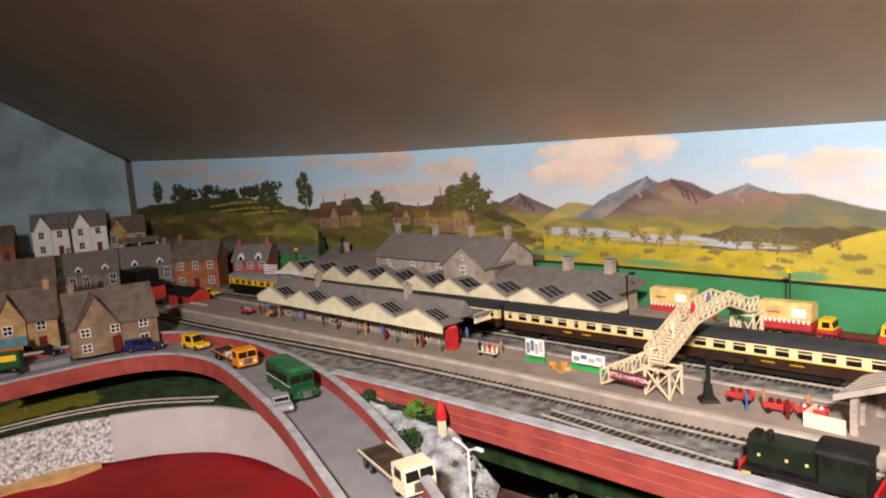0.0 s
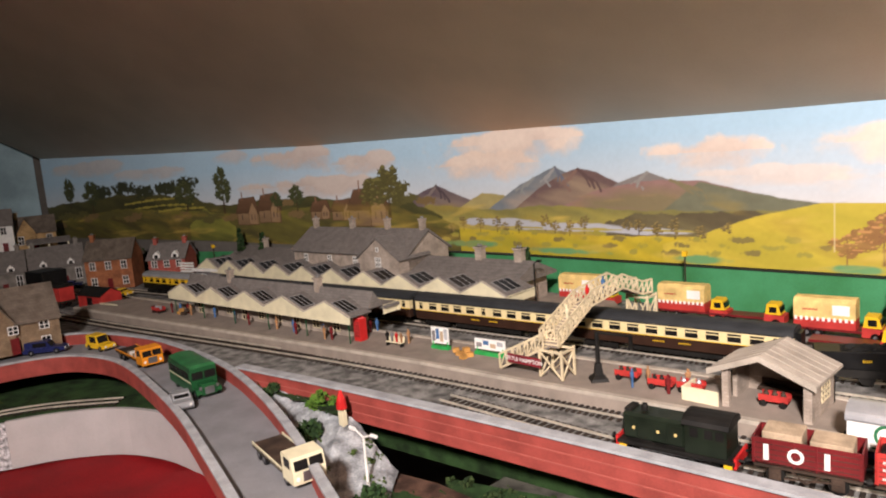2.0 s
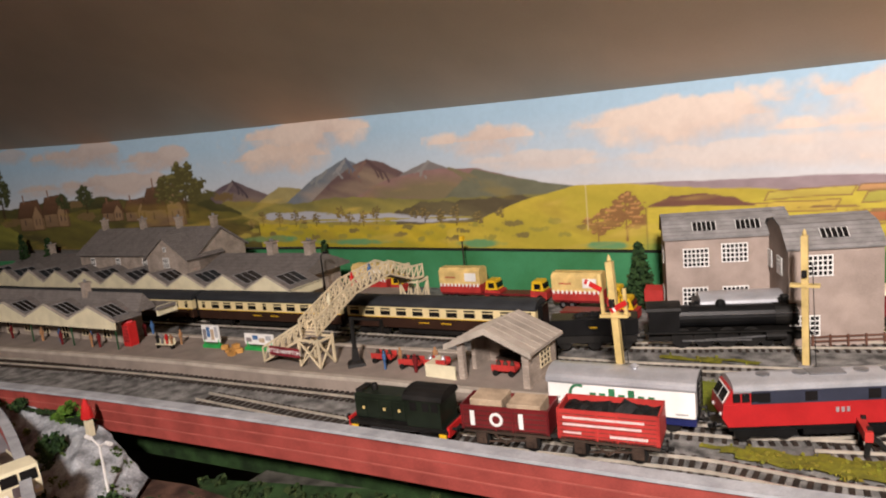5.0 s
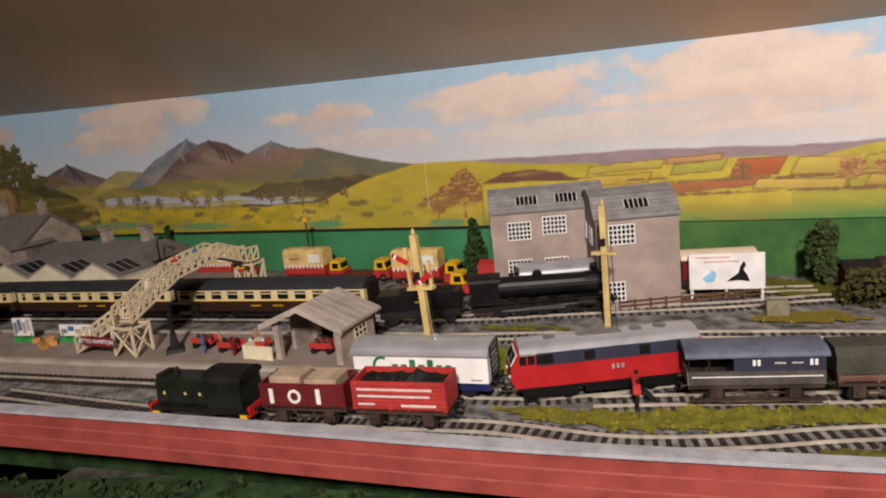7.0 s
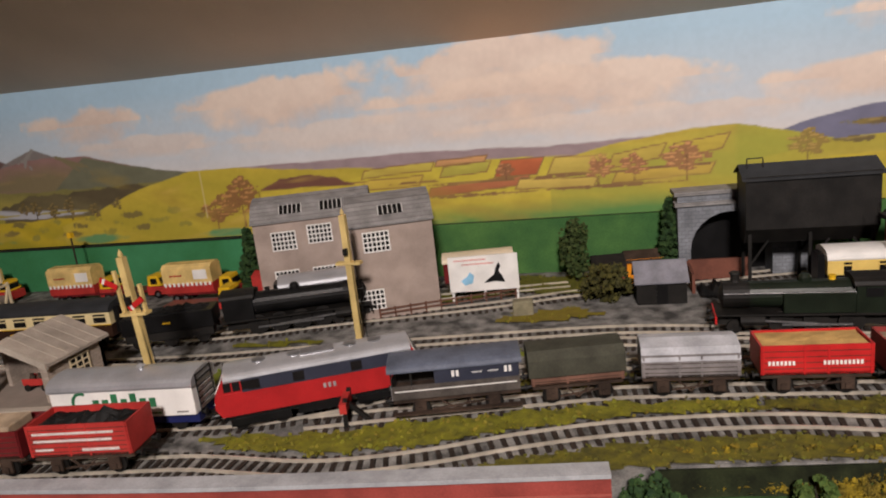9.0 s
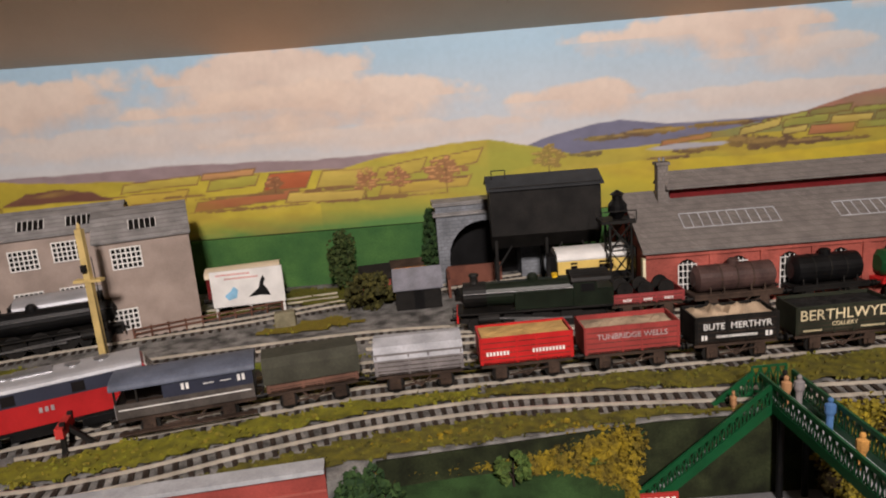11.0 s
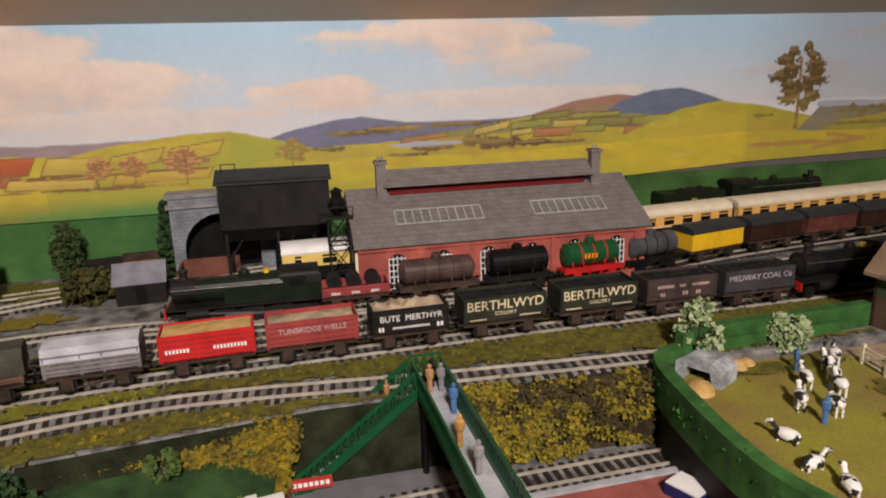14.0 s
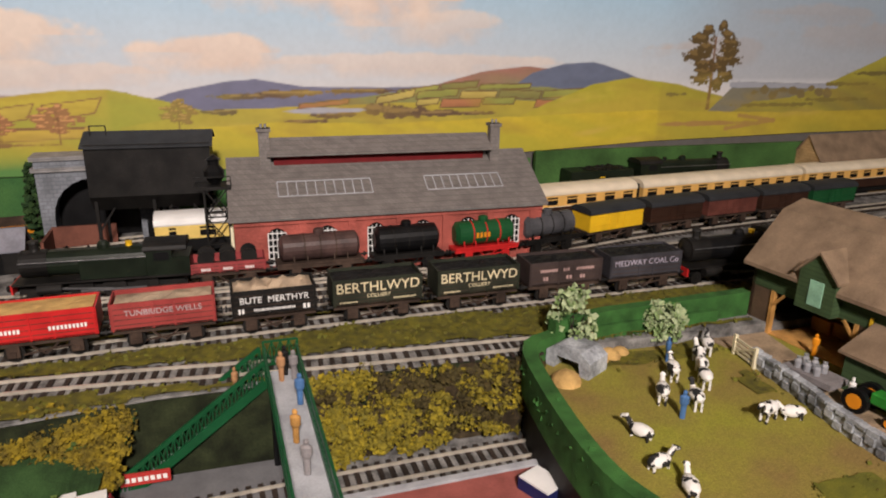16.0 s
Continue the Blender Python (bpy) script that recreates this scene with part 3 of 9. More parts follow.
    m.below(((-1.30, 0.115), (-1.12, 0.108), (-0.95, 0.102), (-0.8, 0.099), (-0.6, 0.102), (-0.3, 0.10)), (0.50, 0.40, 0.03), 0.004, 14, shade=(0.34, 0.31, 0.03))
    # the great hill and the patchwork of fields
    m.below(((-0.66, 0.09), (-0.606, 0.104), (-0.523, 0.133), (-0.44, 0.151), (-0.37, 0.151), (-0.28, 0.142), (-0.1, 0.13), (0.3, 0.11)), (0.50, 0.41, 0.05), 0.003, 15, shade=(0.40, 0.35, 0.04))
    m.below(((-0.26, 0.12), (-0.1, 0.136), (0.0, 0.134), (0.15, 0.128), (0.3, 0.11)), (0.52, 0.45, 0.05), 0.002, 16)
    # blue hills and the right-hand downs
    m.below(((0.25, 0.13), (0.294, 0.147), (0.353, 0.158), (0.384, 0.161), (0.439, 0.152), (0.504, 0.151), (0.587, 0.151), (0.68, 0.14)), (0.16, 0.17, 0.24), 0.002, 19)
    m.below(((0.55, 0.13), (0.60, 0.155), (0.651, 0.168), (0.711, 0.175), (0.745, 0.172), (0.80, 0.15)), (0.33, 0.17, 0.12), 0.002, 20, shade=(0.25, 0.22, 0.12))
    m.below(((0.68, 0.14), (0.72, 0.167), (0.764, 0.178), (0.804, 0.181), (0.846, 0.170), (0.90, 0.15)), (0.13, 0.16, 0.22), 0.002, 21)
    m.below(((0.40, 0.12), (0.48, 0.137), (0.57, 0.148), (0.66, 0.152), (0.74, 0.150), (0.82, 0.14), (0.9, 0.13)), (0.25, 0.26, 0.08), 0.003, 22, shade=(0.14, 0.15, 0.10))
    m.below(((0.03, 0.125), (0.10, 0.140), (0.185, 0.150), (0.231, 0.151), (0.276, 0.141), (0.36, 0.118), (0.42, 0.1)), (0.48, 0.40, 0.05), 0.002, 17, shade=(0.36, 0.36, 0.05))
    m.below(((0.24, 0.11), (0.35, 0.128), (0.5, 0.131), (0.65, 0.135), (0.8, 0.13), (0.9, 0.12)), (0.45, 0.38, 0.05), 0.002, 23, shade=(0.30, 0.29, 0.05))
    # small hedged fields under the blue hills
    RUS, STR, GRN, OLI = (0.46, 0.21, 0.09), (0.56, 0.47, 0.12), (0.33, 0.36, 0.08), (0.26, 0.26, 0.08)
    for k, (a, b, z0, z1, tilt, c) in enumerate(((0.545, 0.60, 0.139, 0.147, 0.10, GRN), (0.60, 0.65, 0.146, 0.154, 0.06, OLI), (0.65, 0.72, 0.146, 0.152, 0.02, GRN), (0.52, 0.57, 0.130, 0.139, 0.16, STR), (0.57, 0.625, 0.136, 0.145, 0.06, GRN), (0.625, 0.675, 0.137, 0.146, -0.04, STR),
                                                 (0.675, 0.735, 0.136, 0.146, -0.03, OLI), (0.57, 0.60, 0.128, 0.1355, 0.06, STR), (0.60, 0.655, 0.126, 0.1365, -0.02, RUS), (0.655, 0.70, 0.128, 0.1365, 0.02, GRN), (0.725, 0.775, 0.124, 0.134, -0.06, RUS), (0.43, 0.49, 0.126, 0.132, 0.08, RUS), (0.735, 0.80, 0.136, 0.145, 0.03, GRN))):
        lean = 0.35 * (z1 - z0)
        m.plot(((a, z0), (b - lean, z0 + tilt * (b - a)), (b, z1 + tilt * (b - a)), (a + lean, z1)), c, None, (0.15, 0.10, 0.04), k + 90)
    for k, (s, z, w, h) in enumerate(((0.375, 0.141, 0.05, 0.0035), (0.42, 0.144, 0.05, 0.004), (0.51, 0.146, 0.045, 0.003), (0.525, 0.124, 0.028, 0.008), (0.555, 0.120, 0.034, 0.007), (0.60, 0.1185, 0.035, 0.004), (0.645, 0.118, 0.03, 0.003), (0.47, 0.119, 0.03, 0.004), (0.44, 0.112, 0.035, 0.003), (0.345, 0.124, 0.02, 0.003), (0.80, 0.104, 0.014, 0.003))):
        m.blot(s, z, w, h, (0.13, 0.085, 0.045), 1.3, 24 + k, 3.0, 150.0)
        m.blot(s - 0.1 * w, z + 0.4 * h, w * 0.7, h * 0.4, (0.27, 0.19, 0.07), 1.3, 44 + k, 2.0, 170.0)
    # sky at the right end painted greyer and darker, for lamplight falling off there
    m.lay(np.clip((S - 0.90) / 0.12, 0, 1) * np.clip((Z - 0.15) / 0.01, 0, 1) * 0.6, (0.32, 0.36, 0.38))
    # the red and yellow fields beside the factory
    for k, (a, b, z0, z1, tilt, c) in enumerate(((-0.20, -0.105, 0.122, 0.132, 0.05, (0.55, 0.47, 0.08)), (-0.105, -0.04, 0.130, 0.137, 0.03, (0.58, 0.33, 0.13)), (-0.10, -0.036, 0.117, 0.1295, 0.04, (0.46, 0.44, 0.07)), (-0.034, 0.026, 0.112, 0.1315, 0.0, (0.50, 0.14, 0.05)), (0.028, 0.095, 0.110, 0.129, 0.0, (0.58, 0.47, 0.09)), (-0.118, 0.008, 0.094, 0.1055, 0.05, (0.46, 0.17, 0.07)),
                                                 (-0.01, 0.085, 0.096, 0.107, -0.03, (0.60, 0.47, 0.10)), (-0.27, -0.12, 0.104, 0.116, 0.04, (0.58, 0.45, 0.07)), (0.095, 0.16, 0.112, 0.128, 0.12, (0.52, 0.42, 0.07)), (0.10, 0.21, 0.096, 0.108, 0.03, (0.56, 0.42, 0.07)), (0.16, 0.225, 0.118, 0.134, 0.10, (0.54, 0.44, 0.06)))):
        lean = 0.5 * (z1 - z0)
        m.plot(((a, z0), (b - lean, z0 + tilt * (b - a)), (b, z1 + tilt * (b - a)), (a + lean, z1)), c, None, (0.24, 0.14, 0.05), k + 60)
    for k, (s, z, w) in enumerate(((-0.06, 0.1085, 0.07), (0.06, 0.1085, 0.06), (-0.05, 0.093, 0.08), (0.1, 0.093, 0.08), (-0.13, 0.113, 0.03), (0.16, 0.11, 0.05))):
        m.blot(s, z, w, 0.0018, (0.22, 0.13, 0.05), 1.2, 18 + k, 3.0, 140.0)
    m.blot(0.46, 0.124, 0.05, 0.0035, (0.38, 0.40, 0.42), 0.5, 25, 3.0, 50.0)
    m.below(((0.70, 0.11), (0.737, 0.127), (0.807, 0.153), (0.864, 0.161), (0.934, 0.152), (1.03, 0.13), (1.15, 0.12), (1.7, 0.11)), (0.40, 0.38, 0.04), 0.002, 26, shade=(0.46, 0.38, 0.05))
    m.below(((0.98, 0.11), (1.03, 0.155), (1.2, 0.150), (1.4, 0.15), (1.8, 0.14)), (0.15, 0.17, 0.18), 0.003, 27)
    m.below(((0.99, 0.10), (1.06, 0.128), (1.12, 0.132), (1.199, 0.157), (1.282, 0.19), (1.4, 0.21), (2.4, 0.2)), (0.36, 0.34, 0.05), 0.003, 28, shade=(0.22, 0.20, 0.06))
    m.below(((0.26, 0.105), (0.4, 0.112), (0.55, 0.108), (0.75, 0.115), (0.9, 0.118), (1.1, 0.112), (2.4, 0.12)), (0.56, 0.45, 0.04), 0.003, 29, shade=(0.44, 0.40, 0.04))
    m.stroke(((1.02, 0.150), (1.2, 0.147)), 0.004, (0.33, 0.36, 0.38), 0.2)
    for k in range(9):
        m.blot(1.06 + 0.016 * k, 0.140 + 0.004 * math.sin(2.3 * k), 0.008, 0.004 + 0.002 * (k % 3), (0.13, 0.10, 0.07), 1.0, 300 + k, 3.0, 120.0)
    for k, (s, z, w) in enumerate(((1.10, 0.122, 0.07), (1.22, 0.150, 0.05), (1.27, 0.165, 0.05), (0.93, 0.138, 0.02), (1.2, 0.128, 0.06))):
        m.blot(s, z, w, 0.003, (0.15, 0.13, 0.04), 1.3, 310 + k, 3.0, 130.0)
    m.stroke(((1.04, 0.108), (1.10, 0.100), (1.02, 0.090)), 0.003, (0.42, 0.24, 0.08), 0.5)
    m.blot(0.99, 0.098, 0.09, 0.004, (0.40, 0.22, 0.08), 0.8, 30, 2.0, 60.0)
    # left: dark wooded parkland and cottages, pigments deepened further to mimic the lamp's falloff
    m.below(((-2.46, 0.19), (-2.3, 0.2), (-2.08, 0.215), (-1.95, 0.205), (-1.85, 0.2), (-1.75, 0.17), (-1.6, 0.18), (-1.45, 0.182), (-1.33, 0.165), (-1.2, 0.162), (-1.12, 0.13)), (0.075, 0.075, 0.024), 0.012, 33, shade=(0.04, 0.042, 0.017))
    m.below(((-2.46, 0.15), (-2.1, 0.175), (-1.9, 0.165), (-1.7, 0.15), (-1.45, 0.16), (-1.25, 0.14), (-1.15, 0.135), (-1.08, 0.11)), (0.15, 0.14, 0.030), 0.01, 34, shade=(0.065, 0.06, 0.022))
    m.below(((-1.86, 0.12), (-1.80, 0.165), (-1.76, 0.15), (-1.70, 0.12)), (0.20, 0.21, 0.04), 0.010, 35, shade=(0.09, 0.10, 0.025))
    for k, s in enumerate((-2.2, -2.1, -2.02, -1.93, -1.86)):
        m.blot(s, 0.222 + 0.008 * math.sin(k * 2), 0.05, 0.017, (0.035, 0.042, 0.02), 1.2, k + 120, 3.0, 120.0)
    for k, (sa, za, sb, zb) in enumerate(((-2.1, 0.185, -1.88, 0.195), (-2.06, 0.172, -1.84, 0.178), (-2.0, 0.160, -1.8, 0.168))):
        m.stroke(((sa, za), (0.5 * (sa + sb), 0.5 * (za + zb) + 0.003), (sb, zb)), 0.0028, (0.30, 0.27, 0.05), 1.2, k + 5)
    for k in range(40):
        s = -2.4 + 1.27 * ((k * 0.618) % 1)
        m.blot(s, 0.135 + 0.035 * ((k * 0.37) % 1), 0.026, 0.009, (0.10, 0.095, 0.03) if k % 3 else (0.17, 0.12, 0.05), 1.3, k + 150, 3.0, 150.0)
    for k, (s, z, w, h) in enumerate(((-1.655, 0.122, 0.034, 0.066), (-1.585, 0.126, 0.034, 0.068), (-1.435, 0.130, 0.027, 0.042), (-1.375, 0.126, 0.028, 0.046), (-1.305, 0.112, 0.050, 0.084))):
        m.cottage(s, z, w, h, seed=k + 70)
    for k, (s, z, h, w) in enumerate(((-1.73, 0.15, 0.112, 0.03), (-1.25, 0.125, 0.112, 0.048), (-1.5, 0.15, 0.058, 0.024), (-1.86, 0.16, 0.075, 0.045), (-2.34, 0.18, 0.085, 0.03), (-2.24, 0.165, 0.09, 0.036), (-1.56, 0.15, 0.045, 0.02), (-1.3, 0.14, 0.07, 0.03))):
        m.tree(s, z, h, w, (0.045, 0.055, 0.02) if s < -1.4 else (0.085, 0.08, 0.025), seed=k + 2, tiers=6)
    for k, (s, z, h, w, c) in enumerate(((-0.37, 0.072, 0.065, 0.034, (0.24, 0.13, 0.045)), (-0.41, 0.07, 0.04, 0.026, (0.24, 0.13, 0.045)), (0.085, 0.094, 0.035, 0.017, (0.30, 0.15, 0.06)), (0.125, 0.096, 0.032, 0.017, (0.30, 0.15, 0.06)), (0.18, 0.094, 0.04, 0.027, (0.30, 0.16, 0.06)), (0.30, 0.103, 0.036, 0.022, (0.26, 0.15, 0.05)),
                                         (0.985, 0.116, 0.115, 0.045, (0.10, 0.07, 0.025)), (-0.02, 0.108, 0.02, 0.012, (0.25, 0.12, 0.05)))):
        m.tree(s, z, h, w, c, (0.18, 0.09, 0.04), seed=k + 30, tiers=5)
    for k in range(16):
        s = (-1.10, -1.07, -0.99, -0.97, -0.88, -0.86, -0.83, -0.72, -0.70, -0.64, -0.60, -0.80, -0.94, -0.67, -0.56, -1.03)[k]
        m.tree(s, 0.093 + 0.012 * ((k * 0.7) % 1), 0.022 + 0.012 * ((k * 0.43) % 1), 0.012, (0.14, 0.11, 0.04), seed=k + 50, tiers=3)
    m.below(((-0.34, 0.118), (-0.31, 0.130), (-0.27, 0.134), (-0.235, 0.128), (-0.21, 0.118), (-0.2, 0.11)), (0.16, 0.075, 0.05), 0.008, 36)
    m.field(-0.345, -0.195, 0.05, 0.1175, (0.50, 0.42, 0.05), 0.0, 3)
    # foot of the painting: meadow turning to plain green
    w = np.clip((0.084 - Z) / 0.02, 0, 1) * np.clip((S + 0.36) / 0.03, 0, 1) * np.clip((0.42 - S) / 0.05, 0, 1)
    m.lay(w * (0.7 + 0.6 * cloudy(S * 30, Z * 60, 37)), (0.10, 0.24, 0.06))
    w = np.clip((0.09 - Z) / 0.02, 0, 1) * np.clip((0.66 - S) / 0.04, 0, 1) * np.clip((S - 0.3) / 0.05, 0, 1)
    m.lay(w, (0.40, 0.36, 0.04))
    for k in range(34):
        w = 0.008 + 0.010 * ((k * 0.29) % 1)
        sc, zc = -1.14 + 0.72 * ((k * 0.618) % 1), 0.074 + 0.030 * ((k * 0.41) % 1)
        m.blot(sc, zc, w, 0.0045, (0.30, 0.28, 0.05) if k % 3 else (0.20, 0.17, 0.05), 1.6, k + 200, 2.2, 150.0)
    for k, (sc, zc, w, h) in enumerate(((-0.60, 0.068, 0.05, 0.007), (-0.40, 0.066, 0.05, 0.006), (-0.85, 0.070, 0.10, 0.006), (-1.05, 0.076, 0.08, 0.007))):
        m.blot(sc, zc, w, h, (0.13, 0.30, 0.12), 0.8, 240 + k, 1.5, 60.0)
    # brushwork: soft modelling of the ground colours, hedge lines over the downs
    ground = np.clip((0.17 - Z) / 0.02, 0, 1) * (m.c[..., 2] < 0.2)
    m.lay(ground * np.clip(2.2 * (cloudy(S * 16 + Z * 20, Z * 40, 91, 3) - 0.50), 0, 1), (0.33, 0.24, 0.045))
    m.lay(ground * np.clip(3.0 * (cloudy(S * 12 - Z * 30, Z * 55, 93, 3) - 0.56), 0, 1), (0.56, 0.42, 0.09))
    m.stroke(((-0.425, 0.088), (-0.425, 0.150)), 0.0008, (0.62, 0.56, 0.30), 0.1)
    m.lay(0.45 * ground * np.clip((S - 0.228) / 0.006, 0, 1) * np.clip((0.40 - S) / 0.15, 0, 1), (0.28, 0.33, 0.04))
    m.lay(0.35 * ground * np.clip((S - 0.905) / 0.006, 0, 1), (0.30, 0.25, 0.05))
    m.c *= (0.95 + 0.10 * cloudy(S * 220, Z * 220, 55, 2))[..., None] * np.array((1.01, 0.955, 1.0))
    P = [wall_at(s) for s in sv]
    co = np.empty((ns, nz, 3))
    co[:, :, 0] = np.array([p[0] for p in P])[:, None]
    co[:, :, 1] = np.array([p[1] for p in P])[:, None]
    co[:, :, 2] = Z
    idx = np.arange(ns * nz).reshape(ns, nz)
    quads = np.stack([idx[:-1, :-1], idx[1:, :-1], idx[1:, 1:], idx[:-1, 1:]], -1).reshape(-1, 4)
    me = bpy.data.meshes.new("mural")
    me.vertices.add(ns * nz)
    me.vertices.foreach_set("co", co.ravel())
    me.loops.add(quads.size)
    me.loops.foreach_set("vertex_index", quads.ravel())
    me.polygons.add(len(quads))
    me.polygons.foreach_set("loop_start", np.arange(0, quads.size, 4))
    me.update(calc_edges=True)
    att = me.color_attributes.new("pigment", "FLOAT_COLOR", "POINT")
    att.data.foreach_set("color", np.concatenate([np.clip(m.c, 0, 1), np.ones((ns, nz, 1))], -1).ravel())
    mt = bpy.data.materials.new("painted_landscape")
    mt.use_nodes = True
    nt = mt.node_tree
    a = nt.nodes.new("ShaderNodeVertexColor")
    a.layer_name = "pigment"
    b = nt.nodes["Principled BSDF"]
    b.inputs["Roughness"].default_value = 0.55
    b.inputs["Specular IOR Level"].default_value = 0.3
    nt.links.new(a.outputs["Color"], b.inputs["Base Color"])
    me.materials.append(mt)
    return new("backdrop", me)


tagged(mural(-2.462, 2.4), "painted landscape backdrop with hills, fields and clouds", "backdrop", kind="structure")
bm = B()
strip(bm, [wall_at(s) for s in (2.4, -0.9, -1.0, -1.1, -1.2, -1.3, -2.462)], 0.012, -0.9, 0.34)
for v in bm.verts:
    v.co.y += 0.0145
tagged(part("wall_north", bm, WALLP), "room wall behind the painted backdrop", "wall", kind="structure")
# green painted board below the painting, with the dark gap over it
bm = B()
strip(bm, [wall_at(s) for s in (-0.27, -0.6, -0.92, -1.1, -1.28, -1.45, -1.9)], 0.002, -0.06, 0.058)
for v in bm.verts:
    v.co.y -= 0.006
tagged(part("backboard", bm, BASE_GREEN), "green painted board below the landscape", "board", kind="structure")
# solid black strip put in for the shade inside the gap
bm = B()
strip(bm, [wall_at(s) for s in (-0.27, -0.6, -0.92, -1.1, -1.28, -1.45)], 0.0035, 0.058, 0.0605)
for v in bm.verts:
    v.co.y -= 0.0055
tagged(part("trim", bm, GAP_BLACK), "thin black strip for the shaded gap along the board's top", "trim", kind="structure")
tagged(part("backboard", bx(-0.266, 0.72, 0.843, 0.848, -0.06, 0.0605), mat("meadow_green_board", (0.07, 0.17, 0.045), 0.85, var=0.25, coarse=25, second=(0.03, 0.10, 0.03))), "grass-green painted board behind the yard", "board", kind="structure")
tagged(part("backboard", bx(0.725, 2.3, 0.838, 0.845, -0.06, 0.07), mat("olive_green_board", (0.05, 0.12, 0.03), 0.8, var=0.2, coarse=20)), "dark green board behind the yard", "board", kind="structure")
tagged(part("wall_west_panel", bx(-2.451, -2.447, -0.3, 0.47, 0.0, 0.9), mat("dull_sky_paint", (0.30, 0.42, 0.47), 0.8, var=0.15, coarse=9)), "dull sky-blue painted side wall", "wall", kind="structure")

# ---- ground: upper baseboard, lower deck, cloth ----
FRONT = [(-0.945, 0.289), (-0.75, 0.316), (-0.46, 0.347), (-0.26, 0.364), (-0.11, 0.379), (0.098, 0.4065)]
bm = B()
sheet(bm, [(-2.45, 0.845), (-2.45, -0.08), (-1.445, -0.08), (-1.435, 0.10), (-1.42, 0.17), (-1.365, 0.237), (-1.258, 0.276), (-1.15, 0.289), (-1.02, 0.286), *FRONT, (0.12, 0.43), (0.3, 0.452), (0.56, 0.452), (0.78, 0.45), (2.38, 0.45), (2.38, 0.845)], -0.028, -0.0035)
tagged(part("ground", bm, BALLAST), "grey ballasted upper baseboard of the layout", "ground", kind="structure")
tagged(part("ground", bx(-0.60, 2.38, -0.06, 0.47, -0.10, -0.08), mat("lower_deck", (0.09, 0.085, 0.07), 0.95, var=0.25)), "dark lower deck of the layout", "ground", kind="structure")

# added dark cover strip, hides the paler slab side below the siding
tagged(part("trim", strip(B(), [(0.124, 0.4275), (0.3, 0.4493), (0.56, 0.4493)], 0.001, -0.075, -0.0042), mat("dark_edge_cover", (0.020, 0.026, 0.010), 0.95, var=0.3)), "dark cover strip added below the siding", "edge", kind="structure")

# ---- railway tracks ----
T_MAIN = spline([(-2.4, 0.165), (-1.5, 0.287), (-0.88, 0.391), (-0.49, 0.434), (-0.21, 0.463), (-0.12, 0.486), (0.02, 0.555), (0.2, 0.575), (0.57, 0.582), (0.86, 0.60), (1.5, 0.64)])
T_SIDE = spline([(-0.66, 0.372), (-0.44, 0.376), (-0.29, 0.396), (-0.21, 0.407), (-0.166, 0.412), (-0.086, 0.411), (-0.02, 0.427), (0.043, 0.452), (0.107, 0.471), (0.188, 0.483), (0.256, 0.482), (0.402, 0.469), (0.56, 0.460), (0.585, 0.459)])
T_GOODS = spline([(-0.115, 0.468), (-0.053, 0.484), (0.026, 0.503), (0.1, 0.520), (0.2, 0.528), (0.3, 0.533), (0.45, 0.538), (0.6, 0.541), (0.8, 0.544), (1.5, 0.56)])
T_BACK = spline([(-2.3, 0.36), (-1.6, 0.49), (-0.93, 0.575), (-0.395, 0.632), (-0.27, 0.651), (-0.19, 0.676), (-0.027, 0.72), (0.052, 0.75), (0.2, 0.79), (0.4, 0.83)])
T_BACK2 = spline([(-2.3, 0.31), (-1.6, 0.43), (-0.836, 0.521), (-0.45, 0.568), (-0.28, 0.586), (-0.187, 0.603), (-0.015, 0.63), (0.112, 0.645), (0.25, 0.637), (0.42, 0.640), (0.62, 0.652), (0.8, 0.69), (1.1, 0.725), (1.6, 0.77)])
T_YARD = spline([(0.1, 0.617), (0.25, 0.612), (0.5, 0.617), (0.75, 0.637), (1.1, 0.673), (1.6, 0.71)])
T_PULL = spline([(0.6, 0.735), (0.7, 0.748), (1.035, 0.783), (1.277, 0.806), (1.7, 0.83)])
T_LOW = spline([(0.27, 0.398), (0.36, 0.405), (0.45, 0.409), (0.55, 0.411), (0.62, 0.412)])
T_FAR = spline([(-0.16, 0.735), (-0.02, 0.77), (0.05, 0.785)])


def track(label, line, z=0.0, bright=True):
    t = thing("railway_track", label, "railway track", kind="structure")
    bm, acc = B(), 0.0
    for i in range(1, len(line)):
        a, b = line[i - 1], line[i]
        d = math.dist(a, b)
        acc += d
        if acc >= 0.0064:
            acc = 0.0
            m = Matrix.Translation((b[0], b[1], z)) @ Matrix.Rotation(math.atan2(b[1] - a[1], b[0] - a[0]), 4, "Z")
            box(bm, -0.0017, 0.0017, -0.0155, 0.0155, -0.0038, -0.0022, m)
    tagged(part("sleepers", bm, SLEEPER, t), kind="stuff")
    for d in (-0.0083, 0.0083):
        part("rail", strip(B(), offset(line, d), 0.00045, z - 0.0024, z), RAIL, t)
    return t


def fine(line):
    """The same line in steps shorter than a sleeper's pitch."""
    return [tuple(Vector(a).lerp(Vector(b), k / 4)) for a, b in zip(line, line[1:]) for k in range(4)] + [line[-1]]


